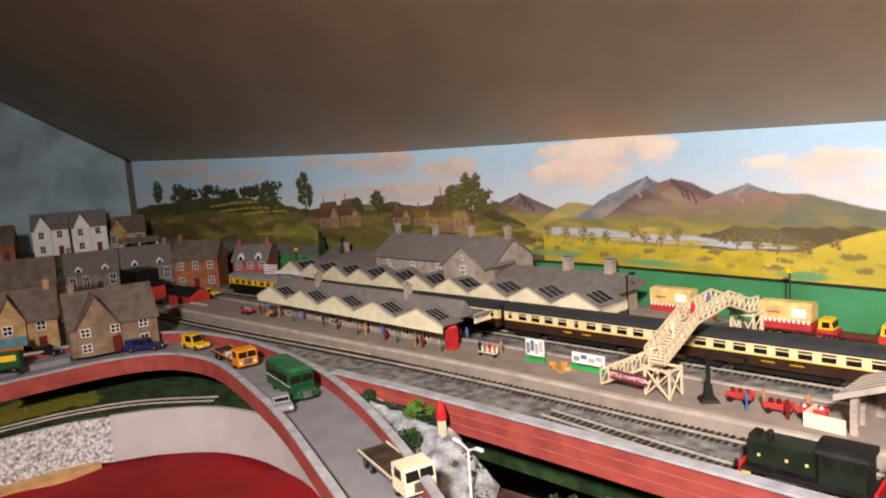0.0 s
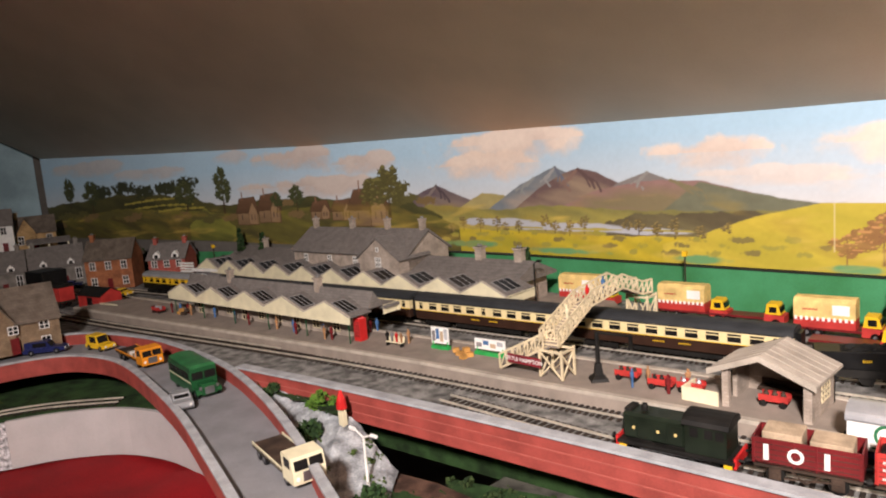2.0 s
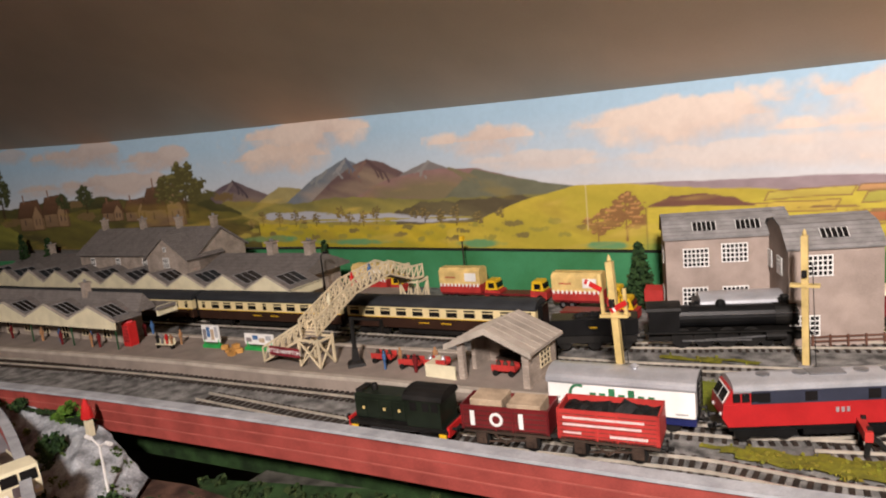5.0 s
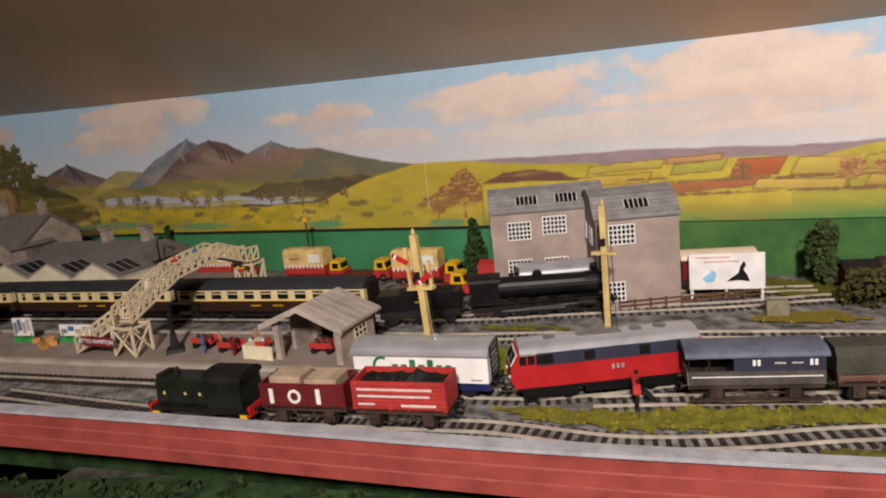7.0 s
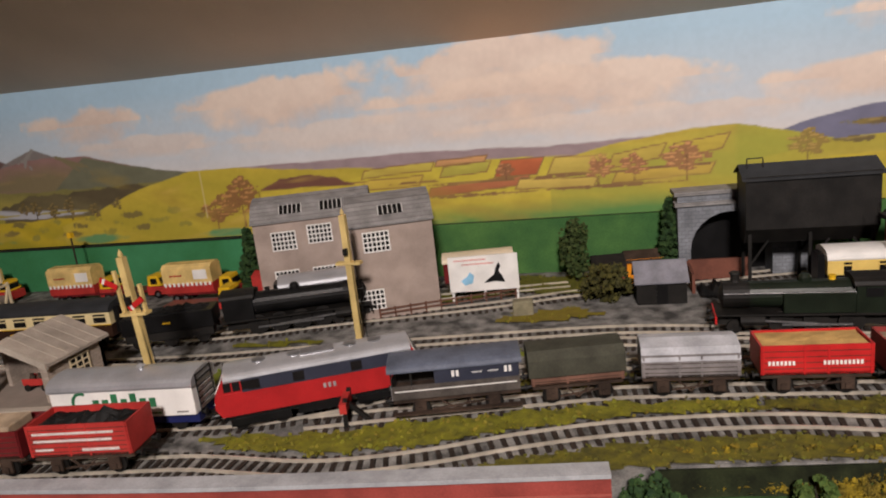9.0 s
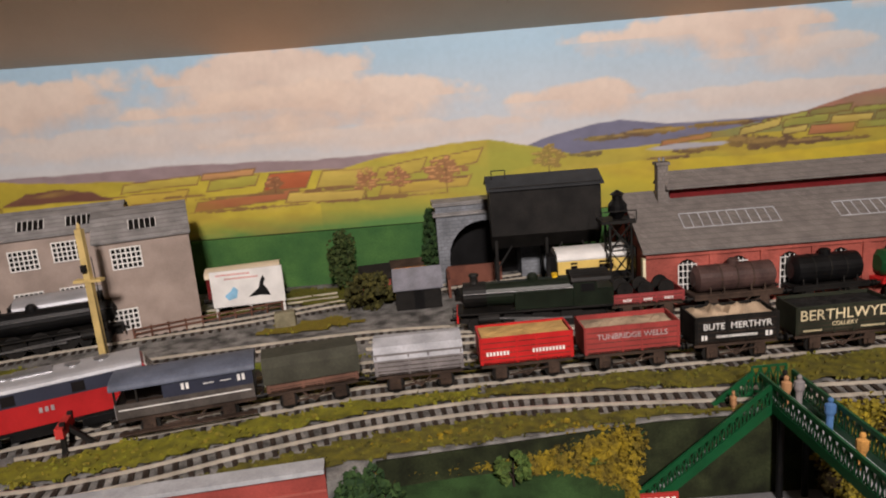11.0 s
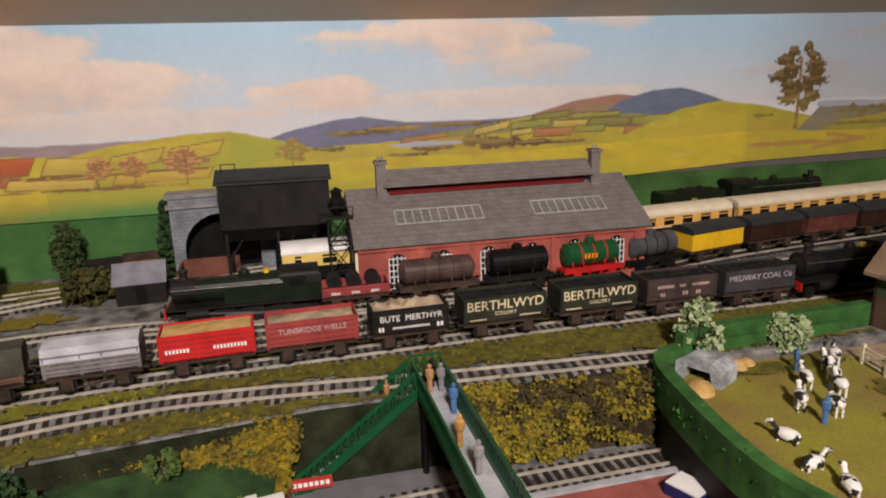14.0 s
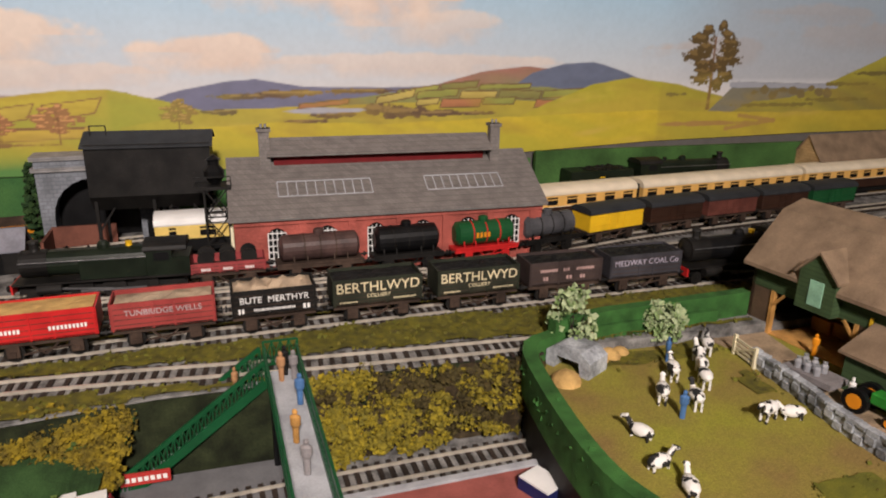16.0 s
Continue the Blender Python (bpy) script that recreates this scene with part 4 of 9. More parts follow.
for label, line, z in (("main line track beside the platform", T_MAIN, 0), ("curved front siding track", T_SIDE, 0), ("goods siding track", T_GOODS, 0), ("far platform line track", T_BACK, 0), ("back platform face track", T_BACK2, 0),
                       ("yard track in front of the engine shed", T_YARD, 0), ("track under the cream coaches", T_PULL, 0), ("lower level track in the cutting", T_LOW, -0.0535), ("short track behind the factory", T_FAR, 0)):
    track(label + " with nickel rails on dark sleepers", fine(line), z)

# ---- station platform ----
EDGE_F = [(-1.62, 0.292), (-1.5, 0.308), (-1.32, 0.334), (-0.88, 0.397), (-0.757, 0.413), (-0.604, 0.427), (-0.49, 0.440), (-0.36, 0.452), (-0.28, 0.462)]
EDGE_B = [(-0.27, 0.545), (-0.436, 0.543), (-0.584, 0.527), (-0.836, 0.495), (-1.6, 0.402)]
bm = B()
prism(bm, EDGE_F + EDGE_B, -0.004, 0.0108, axis="z")
plat = tagged(part("platform", bm, PLATFORM), "brown-grey paved station platform", "platform", kind="structure")
for k, line in enumerate((offset(EDGE_F, 0.003), offset(EDGE_B, 0.003))):
    part("edging", strip(B(), line, 0.0032, 0.0085, 0.0122), PLATEDGE, plat, "pale stone platform edging")

# ---- red parapet along the front of the upper level ----
pw = thing("retaining_wall", "red brick-paper retaining wall with a grey coping", "wall", kind="structure")
line = spline(FRONT, 0.03)
part("wall_face", strip(B(), line, 0.003, -0.027, 0.0065), PARAPET, pw)
part("footing", strip(B(), offset(line, 0.060), 0.003, -0.085, -0.0265), GRASS_DK, pw, "dark recess below the wall")
part("coping", strip(B(), line, 0.0065, 0.0065, 0.0092), CAP, pw, "worn grey card coping")
for z in (-0.006, -0.017):
    part("course", strip(B(), offset(line, -0.0032), 0.0004, z, z + 0.0012), JOINT, pw)


# ---- station buildings with saw-tooth canopies ----
def window(parent, m, w, h, nx=2, ny=2, frame_mat=WHITE, bar=0.0006):
    """A sash window set on a wall: m maps x to the right, z up, y into the wall."""
    ob = part("window", bx(-w / 2, w / 2, -0.0006, 0.0004, 0, h), GLASS, parent)
    ob.matrix_local = m
    bm = B()
    for i in range(nx + 1):
        x = -w / 2 + w * i / nx
        box(bm, x - bar, x + bar, -0.0012, -0.0002, 0, h)
    for j in range(ny + 1):
        z = h * j / ny
        box(bm, -w / 2 - bar, w / 2 + bar, -0.0014, -0.0002, z - bar, z + bar)
    part("window_frame", bm, frame_mat, ob)
    return ob


def chimney(parent, x, y, z0, z1, w=0.009, material=STONEWALL):
    bm = bx(x - w / 2, x + w / 2, y - w / 2, y + w / 2, z0, z1)
    box(bm, x - w * 0.65, x + w * 0.65, y - w * 0.65, y + w * 0.65, z1 - 0.003, z1)
    ob = part("chimney", bm, material, parent)
    bm = B()
    for d in (-0.2, 0.2):
        rod(bm, (x + d * w, y, z1), (x + d * w, y, z1 + 0.004), w * 0.13, 6)
    part("chimney_pot", bm, SLATE_LT, ob)


def canopy(t, length, bays, y0, y1, z0, rise, lights):
    """A row of little pitched roofs whose gables show cream valances on the front edge."""
    w = length / bays
    for i in range(bays):
        xa, xb, xm = i * w, (i + 1) * w, (i + 0.5) * w
        bay = part("canopy_bay", prism(B(), [(xa, z0 + 0.004), (xm, z0 + rise + 0.004), (xb, z0 + 0.004), (xb, z0 + 0.0025), (xm, z0 + rise + 0.0025), (xa, z0 + 0.0025)], y0 + 0.0012, y1, axis="y"), SLATE, t)
        part("valance", prism(B(), [(xa, z0 - 0.006), (xb, z0 - 0.006), (xb, z0 + 0.0035), (xm, z0 + rise + 0.004), (xa, z0 + 0.0035)], y0 - 0.0008, y0 + 0.0008, axis="y"), CREAM, bay)
        bm = B()
        prism(bm, [(xa, z0 + 0.0032), (xm, z0 + rise + 0.0036), (xb, z0 + 0.0032), (xb, z0 + 0.0052), (xm, z0 + rise + 0.0056), (xa, z0 + 0.0052)], y0 - 0.0016, y0 + 0.0014, axis="y")
        part("barge_board", bm, PLATEDGE, bay)
        a = math.atan2(rise, w / 2)
        m = Matrix.Translation(((xa + xm) / 2 + w * 0.5, (y0 + y1) / 2 - 0.004, z0 + rise / 2 + 0.0045)) @ Matrix.Rotation(a, 4, "Y")
        bm = B()
        sx, sy = w * 0.17, (y1 - y0) * 0.28
        for k in range(4):
            yy = -sy + 2 * sy * k / 3
            box(bm, -sx, sx, yy - 0.0005, yy + 0.0005, 0, 0.0012, m)
        for xx in (-sx, sx):
            box(bm, xx - 0.0006, xx + 0.0006, -sy, sy, 0, 0.0014, m)
        sk = part("skylight", box(B(), -sx, sx, -sy, sy, -0.0002, 0.0006, m), GLASS, bay)
        part("skylight_frame", bm, SLATE_LT, sk)


def island_station(x, y, rz):
    L, D = 0.475, 0.092
    t = thing("station_building", "island platform building with cream saw-tooth canopy and grey slate roof", "station", x, y, 0.011, rz)
    part("shell", bx(0.03, L - 0.036, 0.03, D - 0.026, 0, 0.037), STONEWALL, t)
    canopy(t, L, 5, 0, 0.04, 0.034, 0.018, True)
    part("roof", prism(B(), [(0.036, 0.044), (D / 2, 0.064), (D - 0.030, 0.044), (D - 0.030, 0.041), (0.036, 0.041)], 0.0, L, axis="x"), SLATE, t)
    part("rear_canopy", bx(0, L + 0.004, D - 0.030, D, 0.036, 0.0405), SLATE, t)
    part("rear_valance", bx(0, L + 0.004, D - 0.001, D + 0.0008, 0.028, 0.040), CREAM, t)
    part("end_valance", bx(L, L + 0.0012, D - 0.030, D, 0.028, 0.041), CREAM, t)
    for k in (0.13, 0.36):
        chimney(t, k, D / 2, 0.055, 0.077)
    for k in range(9):
        window(t, pose(0.052 + 0.045 * k, 0.0299, 0.006 if k % 3 else 0.0), 0.014, 0.022 if k % 3 else 0.026, 2, 3, CREAMWOOD)
    for k in range(6):
        part("canopy_post", rod(B(), (0.01 + (L - 0.02) * k / 5, 0.006, 0), (0.01 + (L - 0.02) * k / 5, 0.006, 0.036), 0.0009, 6), FENCEGREEN, t)
    return t


def main_station(x, y, rz):
    L, D = 0.86, 0.10
    t = thing("station_building", "long stone station house with saw-tooth canopy and slate roofs", "station", x, y, -0.003, rz)
    part("shell", bx(0.02, L - 0.045, 0.075, 0.17, 0, 0.055), STONEWALL, t)
    canopy(t, L, 10, 0, 0.07, 0.044, 0.02, True)
    part("side_valance", bx(L - 0.0012, L, 0, 0.07, 0.036, 0.049), CREAM, t)
    part("low_roof", prism(B(), [(0.062, 0.054), (0.12, 0.078), (0.178, 0.054), (0.178, 0.05), (0.062, 0.05)], 0.0, L - 0.03, axis="x"), SLATE, t)
    house = part("house", prism(B(), [(0.07, 0), (0.175, 0), (0.175, 0.088), (0.1225, 0.122), (0.07, 0.088)], 0.27, 0.60, axis="x"), STONEWALL, t)
    part("house_roof", prism(B(), [(0.064, 0.086), (0.1225, 0.126), (0.181, 0.086), (0.181, 0.083), (0.1225, 0.122), (0.064, 0.083)], 0.266, 0.604, axis="x"), SLATE, house)
    wing = part("wing", prism(B(), [(0.50, 0), (0.60, 0), (0.60, 0.085), (0.55, 0.118), (0.50, 0.085)], 0.045, 0.12, axis="y"), STONEWALL, t)
    part("wing_roof", prism(B(), [(0.495, 0.083), (0.55, 0.1215), (0.605, 0.083), (0.605, 0.080), (0.55, 0.1175), (0.495, 0.080)], 0.041, 0.122, axis="y"), SLATE, wing)
    for k in (0.285, 0.40, 0.50, 0.59):
        chimney(t, k, 0.1225, 0.115, 0.144)
    for k in (0.09, 0.72, 0.80):
        chimney(t, k, 0.12, 0.07, 0.098, 0.013)
    for k in (0.31, 0.385, 0.46):
        window(t, pose(k, 0.0698, 0.064), 0.011, 0.014, 2, 2)
    window(t, pose(0.55, 0.0448, 0.068), 0.013, 0.016, 3, 2)
    window(t, pose(0.55, 0.0448, 0.095), 0.005, 0.007, 1, 1)
    for k in range(8):
        part("canopy_post", rod(B(), (0.012 + (L - 0.024) * k / 7, 0.008, 0), (0.012 + (L - 0.024) * k / 7, 0.008, 0.045), 0.001, 6), SLATE, t)
    return t


island_station(-1.352, 0.374, 5.2)
main_station(-1.632, 0.560, 3.6)
tagged(part("platform", prism(B(), [(-1.75, 0.55), (-0.72, 0.625), (-0.62, 0.69), (-0.72, 0.80), (-1.75, 0.72)], -0.0034, 0.009, axis="z"), PLATFORM), "far station platform below the long canopy", "platform", kind="structure")


# ---- lattice footbridges ----
def truss(parent, a, b, h, material, cell=0.012, name="truss", bar=0.0011, crossed=True):
    """A lattice side from a to b with upright posts, crossing braces and two chords."""
    a, b = Vector(a), Vector(b)
    up = Vector((0, 0, h))
    n = max(1, round((b - a).length / cell))
    bm = B()
    beam(bm, a, b, bar, bar * 1.5), beam(bm, a + up, b + up, bar, bar * 1.5)
    for i in range(n + 1):
        p = a.lerp(b, i / n)
        beam(bm, p, p + up, bar, bar)
        if i < n:
            q = a.lerp(b, (i + 1) / n)
            beam(bm, p, q + up, bar * 0.8, bar * 0.8)
            if crossed:
                beam(bm, p + up, q, bar * 0.8, bar * 0.8)
    return part(name, bm, material, parent)


def cream_footbridge():
    t = thing("footbridge", "cream lattice station footbridge across the tracks", "footbridge")
    w = 0.011
    stops = [(-0.646, 0.457, 0.0125), (-0.586, 0.459, 0.043), (-0.593, 0.535, 0.070), (-0.591, 0.600, 0.0785), (-0.589, 0.643, 0.062), (-0.588, 0.664, 0.061)]
    runs = list(zip(stops, stops[1:]))
    for k, (a, b) in enumerate(runs):
        d = (Vector(b) - Vector(a))
        n = Vector((-d.y, d.x, 0)).normalized() * w
        for s in (-1, 1):
            truss(t, Vector(a) + n * s, Vector(b) + n * s, 0.016, CREAMWOOD, 0.0105, "lattice_side", 0.0015, k in (1, 2))
        bm = B()
        beam(bm, Vector(a) - Vector((0, 0, 0.001)), Vector(b) - Vector((0, 0, 0.001)), 2 * w, 0.0015)
        deck = part("stair_deck" if k in (0, 1) else "deck", bm, PLATFORM, t)
        if k in (0, 1):
            bm = B()
            m = 14
            for i in range(m):
                p = Vector(a).lerp(Vector(b), (i + 0.5) / m)
                e = n.normalized() * (w - 0.001)
                beam(bm, p - e, p + e, 0.003, 0.001)
            part("tread", bm, CREAMWOOD, deck)
    for cx, cy, zt, z0 in ((-0.577, 0.459, 0.044, 0.0122), (-0.588, 0.656, 0.060, -0.003)):
        c = [(cx + dx, cy + dy) for dx, dy in ((-0.014, -0.011), (0.014, -0.011), (0.014, 0.011), (-0.014, 0.011))]
        for x, y in c:
            part("tower_leg", beam(B(), (x, y, z0), (x, y, zt), 0.0022, 0.0022), CREAMWOOD, t)
        for (xa, ya), (xb, yb) in zip(c, c[1:] + c[:1]):
            leg = beam(B(), (xa, ya, z0), (xb, yb, zt - 0.004), 0.0014, 0.0014)
            beam(leg, (xa, ya, zt - 0.004), (xb, yb, z0), 0.0014, 0.0014)
            beam(leg, (xa, ya, zt - 0.003), (xb, yb, zt - 0.003), 0.002, 0.0025)
            part("cross_brace", leg, CREAMWOOD, t)
    sign = part("sign", bx(-0.629, -0.585, 0.4405, 0.442, 0.024, 0.0335), mat("sign_maroon", (0.2, 0.02, 0.03), 0.5), t, "maroon station name board")
    words("lettering", "LITTLE HAMPTON", 0.0062, WHITE, sign, pose(-0.607, 0.4402, 0.0287, 90))
    return t


cream_footbridge()


def green_footbridge():
    t = thing("footbridge", "green lattice footbridge with grey deck over the cutting", "footbridge")
    runs = [((0.378, 0.462, 0.0), (0.388, 0.20, -0.004)), ((0.366, 0.456, -0.001), (0.275, 0.447, -0.066))]
    for k, (a, b) in enumerate(runs):
        d = (Vector(b) - Vector(a))
        n = Vector((-d.y, d.x, 0)).normalized() * 0.0105
        for s in (-1, 1):
            p, q = Vector(a) + n * s, Vector(b) + n * s
            side = truss(t, p, q, 0.017, FENCEGREEN, 0.006, "lattice_side", 0.0009)
            bm = B()
            beam(bm, p + Vector((0, 0, 0.0015)), q + Vector((0, 0, 0.0015)), 0.0012, 0.006), beam(bm, p + Vector((0, 0, 0.0165)), q + Vector((0, 0, 0.0165)), 0.0016, 0.003)
            part("rail_strip", bm, FENCEGREEN, side)
        bm = B()
        beam(bm, Vector(a) - Vector((0, 0, 0.0008)), Vector(b) - Vector((0, 0, 0.0008)), 0.0205, 0.0016)
        part("deck", bm, CAP if k == 0 else GREYWAG, t, "grey walkway")
        if k:
            bm = B()
            for i in range(16):
                p = Vector(a).lerp(Vector(b), (i + 0.5) / 16)
                e = n.normalized() * 0.0098
                beam(bm, p - e, p + e, 0.0045, 0.0014)
            part("tread", bm, CAP, t)
    truss(t, (0.367, 0.472, 0), (0.390, 0.473, 0), 0.017, FENCEGREEN, 0.006, "end_rail", 0.0009)
    for x, y in ((0.371, 0.44), (0.387, 0.44), (0.376, 0.30), (0.392, 0.30)):
        bm = B()
        rod(bm, (x, y, -0.08), (x, y, -0.001), 0.0022, 8), rod(bm, (x, y, -0.08), (x, y, -0.075), 0.004, 8)
        part("column", bm, BLACK, t)
    sign = part("sign", bx(0.277, 0.306, 0.4335, 0.435, -0.052, -0.044), WAGRED, t, "faded red name board")
    bm = B()
    for k in range(7):
        box(bm, 0.280 + 0.0036 * k, 0.2825 + 0.0036 * k, 0.4331, 0.4336, -0.0495, -0.0465)
    part("lettering_bars", bm, WHITE, sign)


green_footbridge()


# ---- engine shed ----
def engine_shed():
    t = thing("engine_shed", "red brick engine shed with grey slate roof and roof lights", "engine shed", 0.352, 0.652, -0.003, -0.4)
    L, D, E, R = 0.297, 0.135, 0.060, 0.099
    part("shell", prism(B(), [(0, 0), (D, 0), (D, E), (D / 2, R - 0.002), (0, E)], 0.0, L, axis="x"), REDBRICK, t)
    a = math.atan2(R - E, D / 2)
    roof = part("roof", prism(B(), [(-0.006, E - 0.002), (D / 2, R + 0.001), (D + 0.006, E - 0.002), (D + 0.006, E - 0.005), (D / 2, R - 0.002), (-0.006, E - 0.005)], -0.004, L + 0.004, axis="x"), SLATE, t)
    part("ridge_vent", bx(0.04, L - 0.045, D / 2 - 0.012, D / 2 + 0.012, R - 0.010, R + 0.008), MAROON, t)
    part("vent_roof", prism(B(), [(D / 2 - 0.022, R + 0.006), (D / 2, R + 0.019), (D / 2 + 0.022, R + 0.006), (D / 2 + 0.022, R + 0.004), (D / 2, R + 0.017), (D / 2 - 0.022, R + 0.004)], 0.034, L - 0.038, axis="x"), SLATE, t)
    for x in (0.032, L - 0.034):
        chimney(t, x, D / 2 - 0.012, R - 0.02, R + 0.030, 0.010, SLATE)
    for x, w in ((0.085, 0.088), (0.222, 0.078)):
        m = Matrix.Translation((x, D * 0.20, E + 0.40 * (R - E) - 0.001)) @ Matrix.Rotation(a, 4, "X")
        sk = part("roof_light", box(B(), -w / 2, w / 2, -0.010, 0.010, 0.0002, 0.0012, m), GLASS, roof)
        bm = B()
        n = int(w / 0.0085)
        for k in range(n + 1):
            xx = -w / 2 + w * k / n
            box(bm, xx - 0.0005, xx + 0.0005, -0.010, 0.010, 0.001, 0.0022, m)
        for yy in (-0.010, 0.010):
            box(bm, -w / 2, w / 2, yy - 0.0006, yy + 0.0006, 0.001, 0.0024, m)
        part("glazing_bar", bm, CAP, sk)
    for k in range(6):
        x = 0.037 + k * 0.0455
        bm = prism(B(), [(x - 0.008, 0.012), (x + 0.008, 0.012), (x + 0.008, 0.042), (x + 0.004, 0.0455), (x, 0.0468), (x - 0.004, 0.0455), (x - 0.008, 0.042)], -0.0008, 0.0006, axis="y")
        w = part("window", bm, GLASS, t)
        bm = B()
        for j in range(5):
            box(bm, x - 0.008 + 0.004 * j - 0.0004, x - 0.008 + 0.004 * j + 0.0004, -0.0014, -0.0006, 0.012, 0.045 - 0.001 * abs(j - 2) ** 2)
        for j in range(6):
            box(bm, x - 0.0084, x + 0.0084, -0.0015, -0.0006, 0.012 + 0.006 * j - 0.0004, 0.012 + 0.006 * j + 0.0004)
        part("glazing_bar", bm, WHITE, w)
        part("pier", bx(x + 0.0195, x + 0.026, -0.0016, 0.0006, 0, E - 0.006), REDBRICK, t)
    part("cornice", bx(0, L, -0.0022, 0.001, E - 0.010, E - 0.006), REDBRICK, t)
    part("corner_post", bx(-0.003, -0.0005, -0.002, 0.004, 0, 0.05), CREAM, t)
    part("doorway", bx(-0.0006, 0.001, 0.03, D - 0.03, 0, 0.054), BLACK, t)
    return t


engine_shed()


# ---- two factory blocks with gambrel roofs ----
def factory(x, y, rz, w, d, e, r, label, wins, side):
    t = thing("factory_building", label, "factory", x, y, -0.003, rz)
    part("shell", prism(B(), [(0, 0), (d, 0), (d, e), (d * 0.78, r * 0.96), (d / 2, r - 0.001), (d * 0.22, r * 0.96), (0, e)], 0, w, axis="x"), RENDER, t)
    prof = [(-0.003, e - 0.001), (d * 0.22, r * 0.96 + 0.0015), (d / 2, r + 0.002), (d * 0.78, r * 0.96 + 0.0015), (d + 0.003, e - 0.001)]
    roof = part("roof", prism(B(), prof + [(a, b - 0.002) for a, b in prof[::-1]], -0.002, w + 0.002, axis="x"), SLATE_LT, t)
    a = math.atan2(r * 0.96 - e, d * 0.22)
    for k in (0.33, 0.68) if w > 0.1 else (0.52,):
        m = Matrix.Translation((w * k, d * 0.115, e + (r * 0.96 - e) * 0.52 + 0.001)) @ Matrix.Rotation(a, 4, "X")
        sk = part("roof_light", box(B(), -0.012, 0.012, -0.006, 0.006, 0, 0.001, m), GLASS, roof)
        bm = B()
        for j in range(6):
            box(bm, -0.0124 + 0.0049 * j, -0.0118 + 0.0049 * j, -0.006, 0.006, 0.0008, 0.0018, m)
        part("glazing_bar", bm, WHITE, sk)
    for px, pz in wins:
        window(t, pose(px, -0.0002, pz - 0.001), 0.026, 0.020, 6, 4)
    for py, pz in side:
        window(t, pose(-0.0002, py, pz, 0, 0, -90), 0.018, 0.017, 5, 4)
    return t


factory(-0.283, 0.722, 19, 0.128, 0.075, 0.103, 0.123, "brown-grey rendered factory block with two window rows", ((0.032, 0.070), (0.072, 0.074), (0.030, 0.026), (0.072, 0.026)), ((0.035, 0.07), (0.05, 0.02)))
factory(-0.155, 0.686, 21, 0.084, 0.098, 0.100, 0.122, "tall brown-grey rendered factory block beside the tracks", ((0.026, 0.072), (0.014, 0.012)), ((0.03, 0.068), (0.07, 0.068)))


# ---- waiting shelter, tunnel mouth, coaling stage, water tower ----
def shelter():
    t = thing("waiting_shelter", "beige stone platform shelter with open gable front", "shelter", -0.414, 0.474, 0.0108, 0)
    W, D, E, R = 0.080, 0.058, 0.036, 0.0525
    part("side_wall", bx(W - 0.004, W, 0.002, D, 0, E), STONEWALL, t)
    part("side_wall", bx(0.004, 0.008, 0.026, D, 0, E), STONEWALL, t)
    part("back_wall", prism(B(), [(0.004, 0), (W, 0), (W, E), (W / 2, R - 0.002), (0.004, E)], D - 0.004, D, axis="y"), STONEWALL, t)
    prof = [(-0.005, E - 0.002), (W / 2, R), (W + 0.005, E - 0.002)]
    roof = part("roof", prism(B(), prof + [(a, b - 0.0026) for a, b in prof[::-1]], -0.006, D + 0.004, axis="y"), SHELTERROOF, t)
    for k in range(1, 6):
        y = -0.006 + (D + 0.010) * k / 6
        part("roof_seam", prism(B(), [(a, b + 0.0006) for a, b in prof] + [(a, b - 0.0006) for a, b in prof[::-1]], y - 0.0004, y + 0.0004, axis="y"), PLATEDGE, roof)
    part("barge_board", prism(B(), [(a, b + 0.001) for a, b in prof] + [(a, b - 0.0045) for a, b in prof[::-1]], -0.0085, -0.0058, axis="y"), PLATEDGE, t)
    part("front_post", bx(0.006, 0.012, -0.002, 0.003, 0, E), STONEWALL, t)
    part("front_post", bx(W - 0.006, W + 0.0005, -0.004, 0.002, 0, E), STONEWALL, t)
    window(t, pose(W + 0.0002, D / 2, 0.012, 0, 0, 90), 0.020, 0.015, 3, 3, CREAMWOOD)
    part("bench", box(bx(0.02, 0.068, D - 0.014, D - 0.006, 0.006, 0.0075), 0.02, 0.068, D - 0.006, D - 0.0045, 0.0075, 0.013), RUST, t)
    part("picket_screen", bx(-0.030, 0.004, -0.006, -0.0045, 0.0, 0.013), CREAM, t)
    part("picket_return", bx(-0.030, -0.0285, -0.0045, 0.020, 0.0, 0.013), CREAM, t)


shelter()


def tunnel():
    t = thing("tunnel_portal", "grey stone tunnel mouth with a black arch", "tunnel", 0.165, 0.795, -0.003, 4)
    arch_pts = [(0.052 + 0.040 * math.cos(a), 0.030 + 0.040 * math.sin(a)) for a in [math.pi * k / 12 for k in range(13)]]
    part("face", prism(B(), [(0, 0), (0, 0.090), (0.13, 0.090), (0.13, 0), (0.092, 0), *arch_pts, (0.012, 0)], 0.0, 0.03, axis="y"), mat("blue_grey_stone", (0.22, 0.235, 0.26), 0.85, var=0.12, pattern=(0.007, 0.004, (0.6, 0.6, 0.6))), t)
    part("parapet", bx(-0.003, 0.133, -0.003, 0.03, 0.078, 0.082), SLATE_LT, t)
    part("coping", bx(-0.003, 0.133, -0.002, 0.03, 0.089, 0.093), SLATE_LT, t)
    part("bore", bx(0.01, 0.094, 0.032, 0.035, 0, 0.072), BLACK, t)


tunnel()


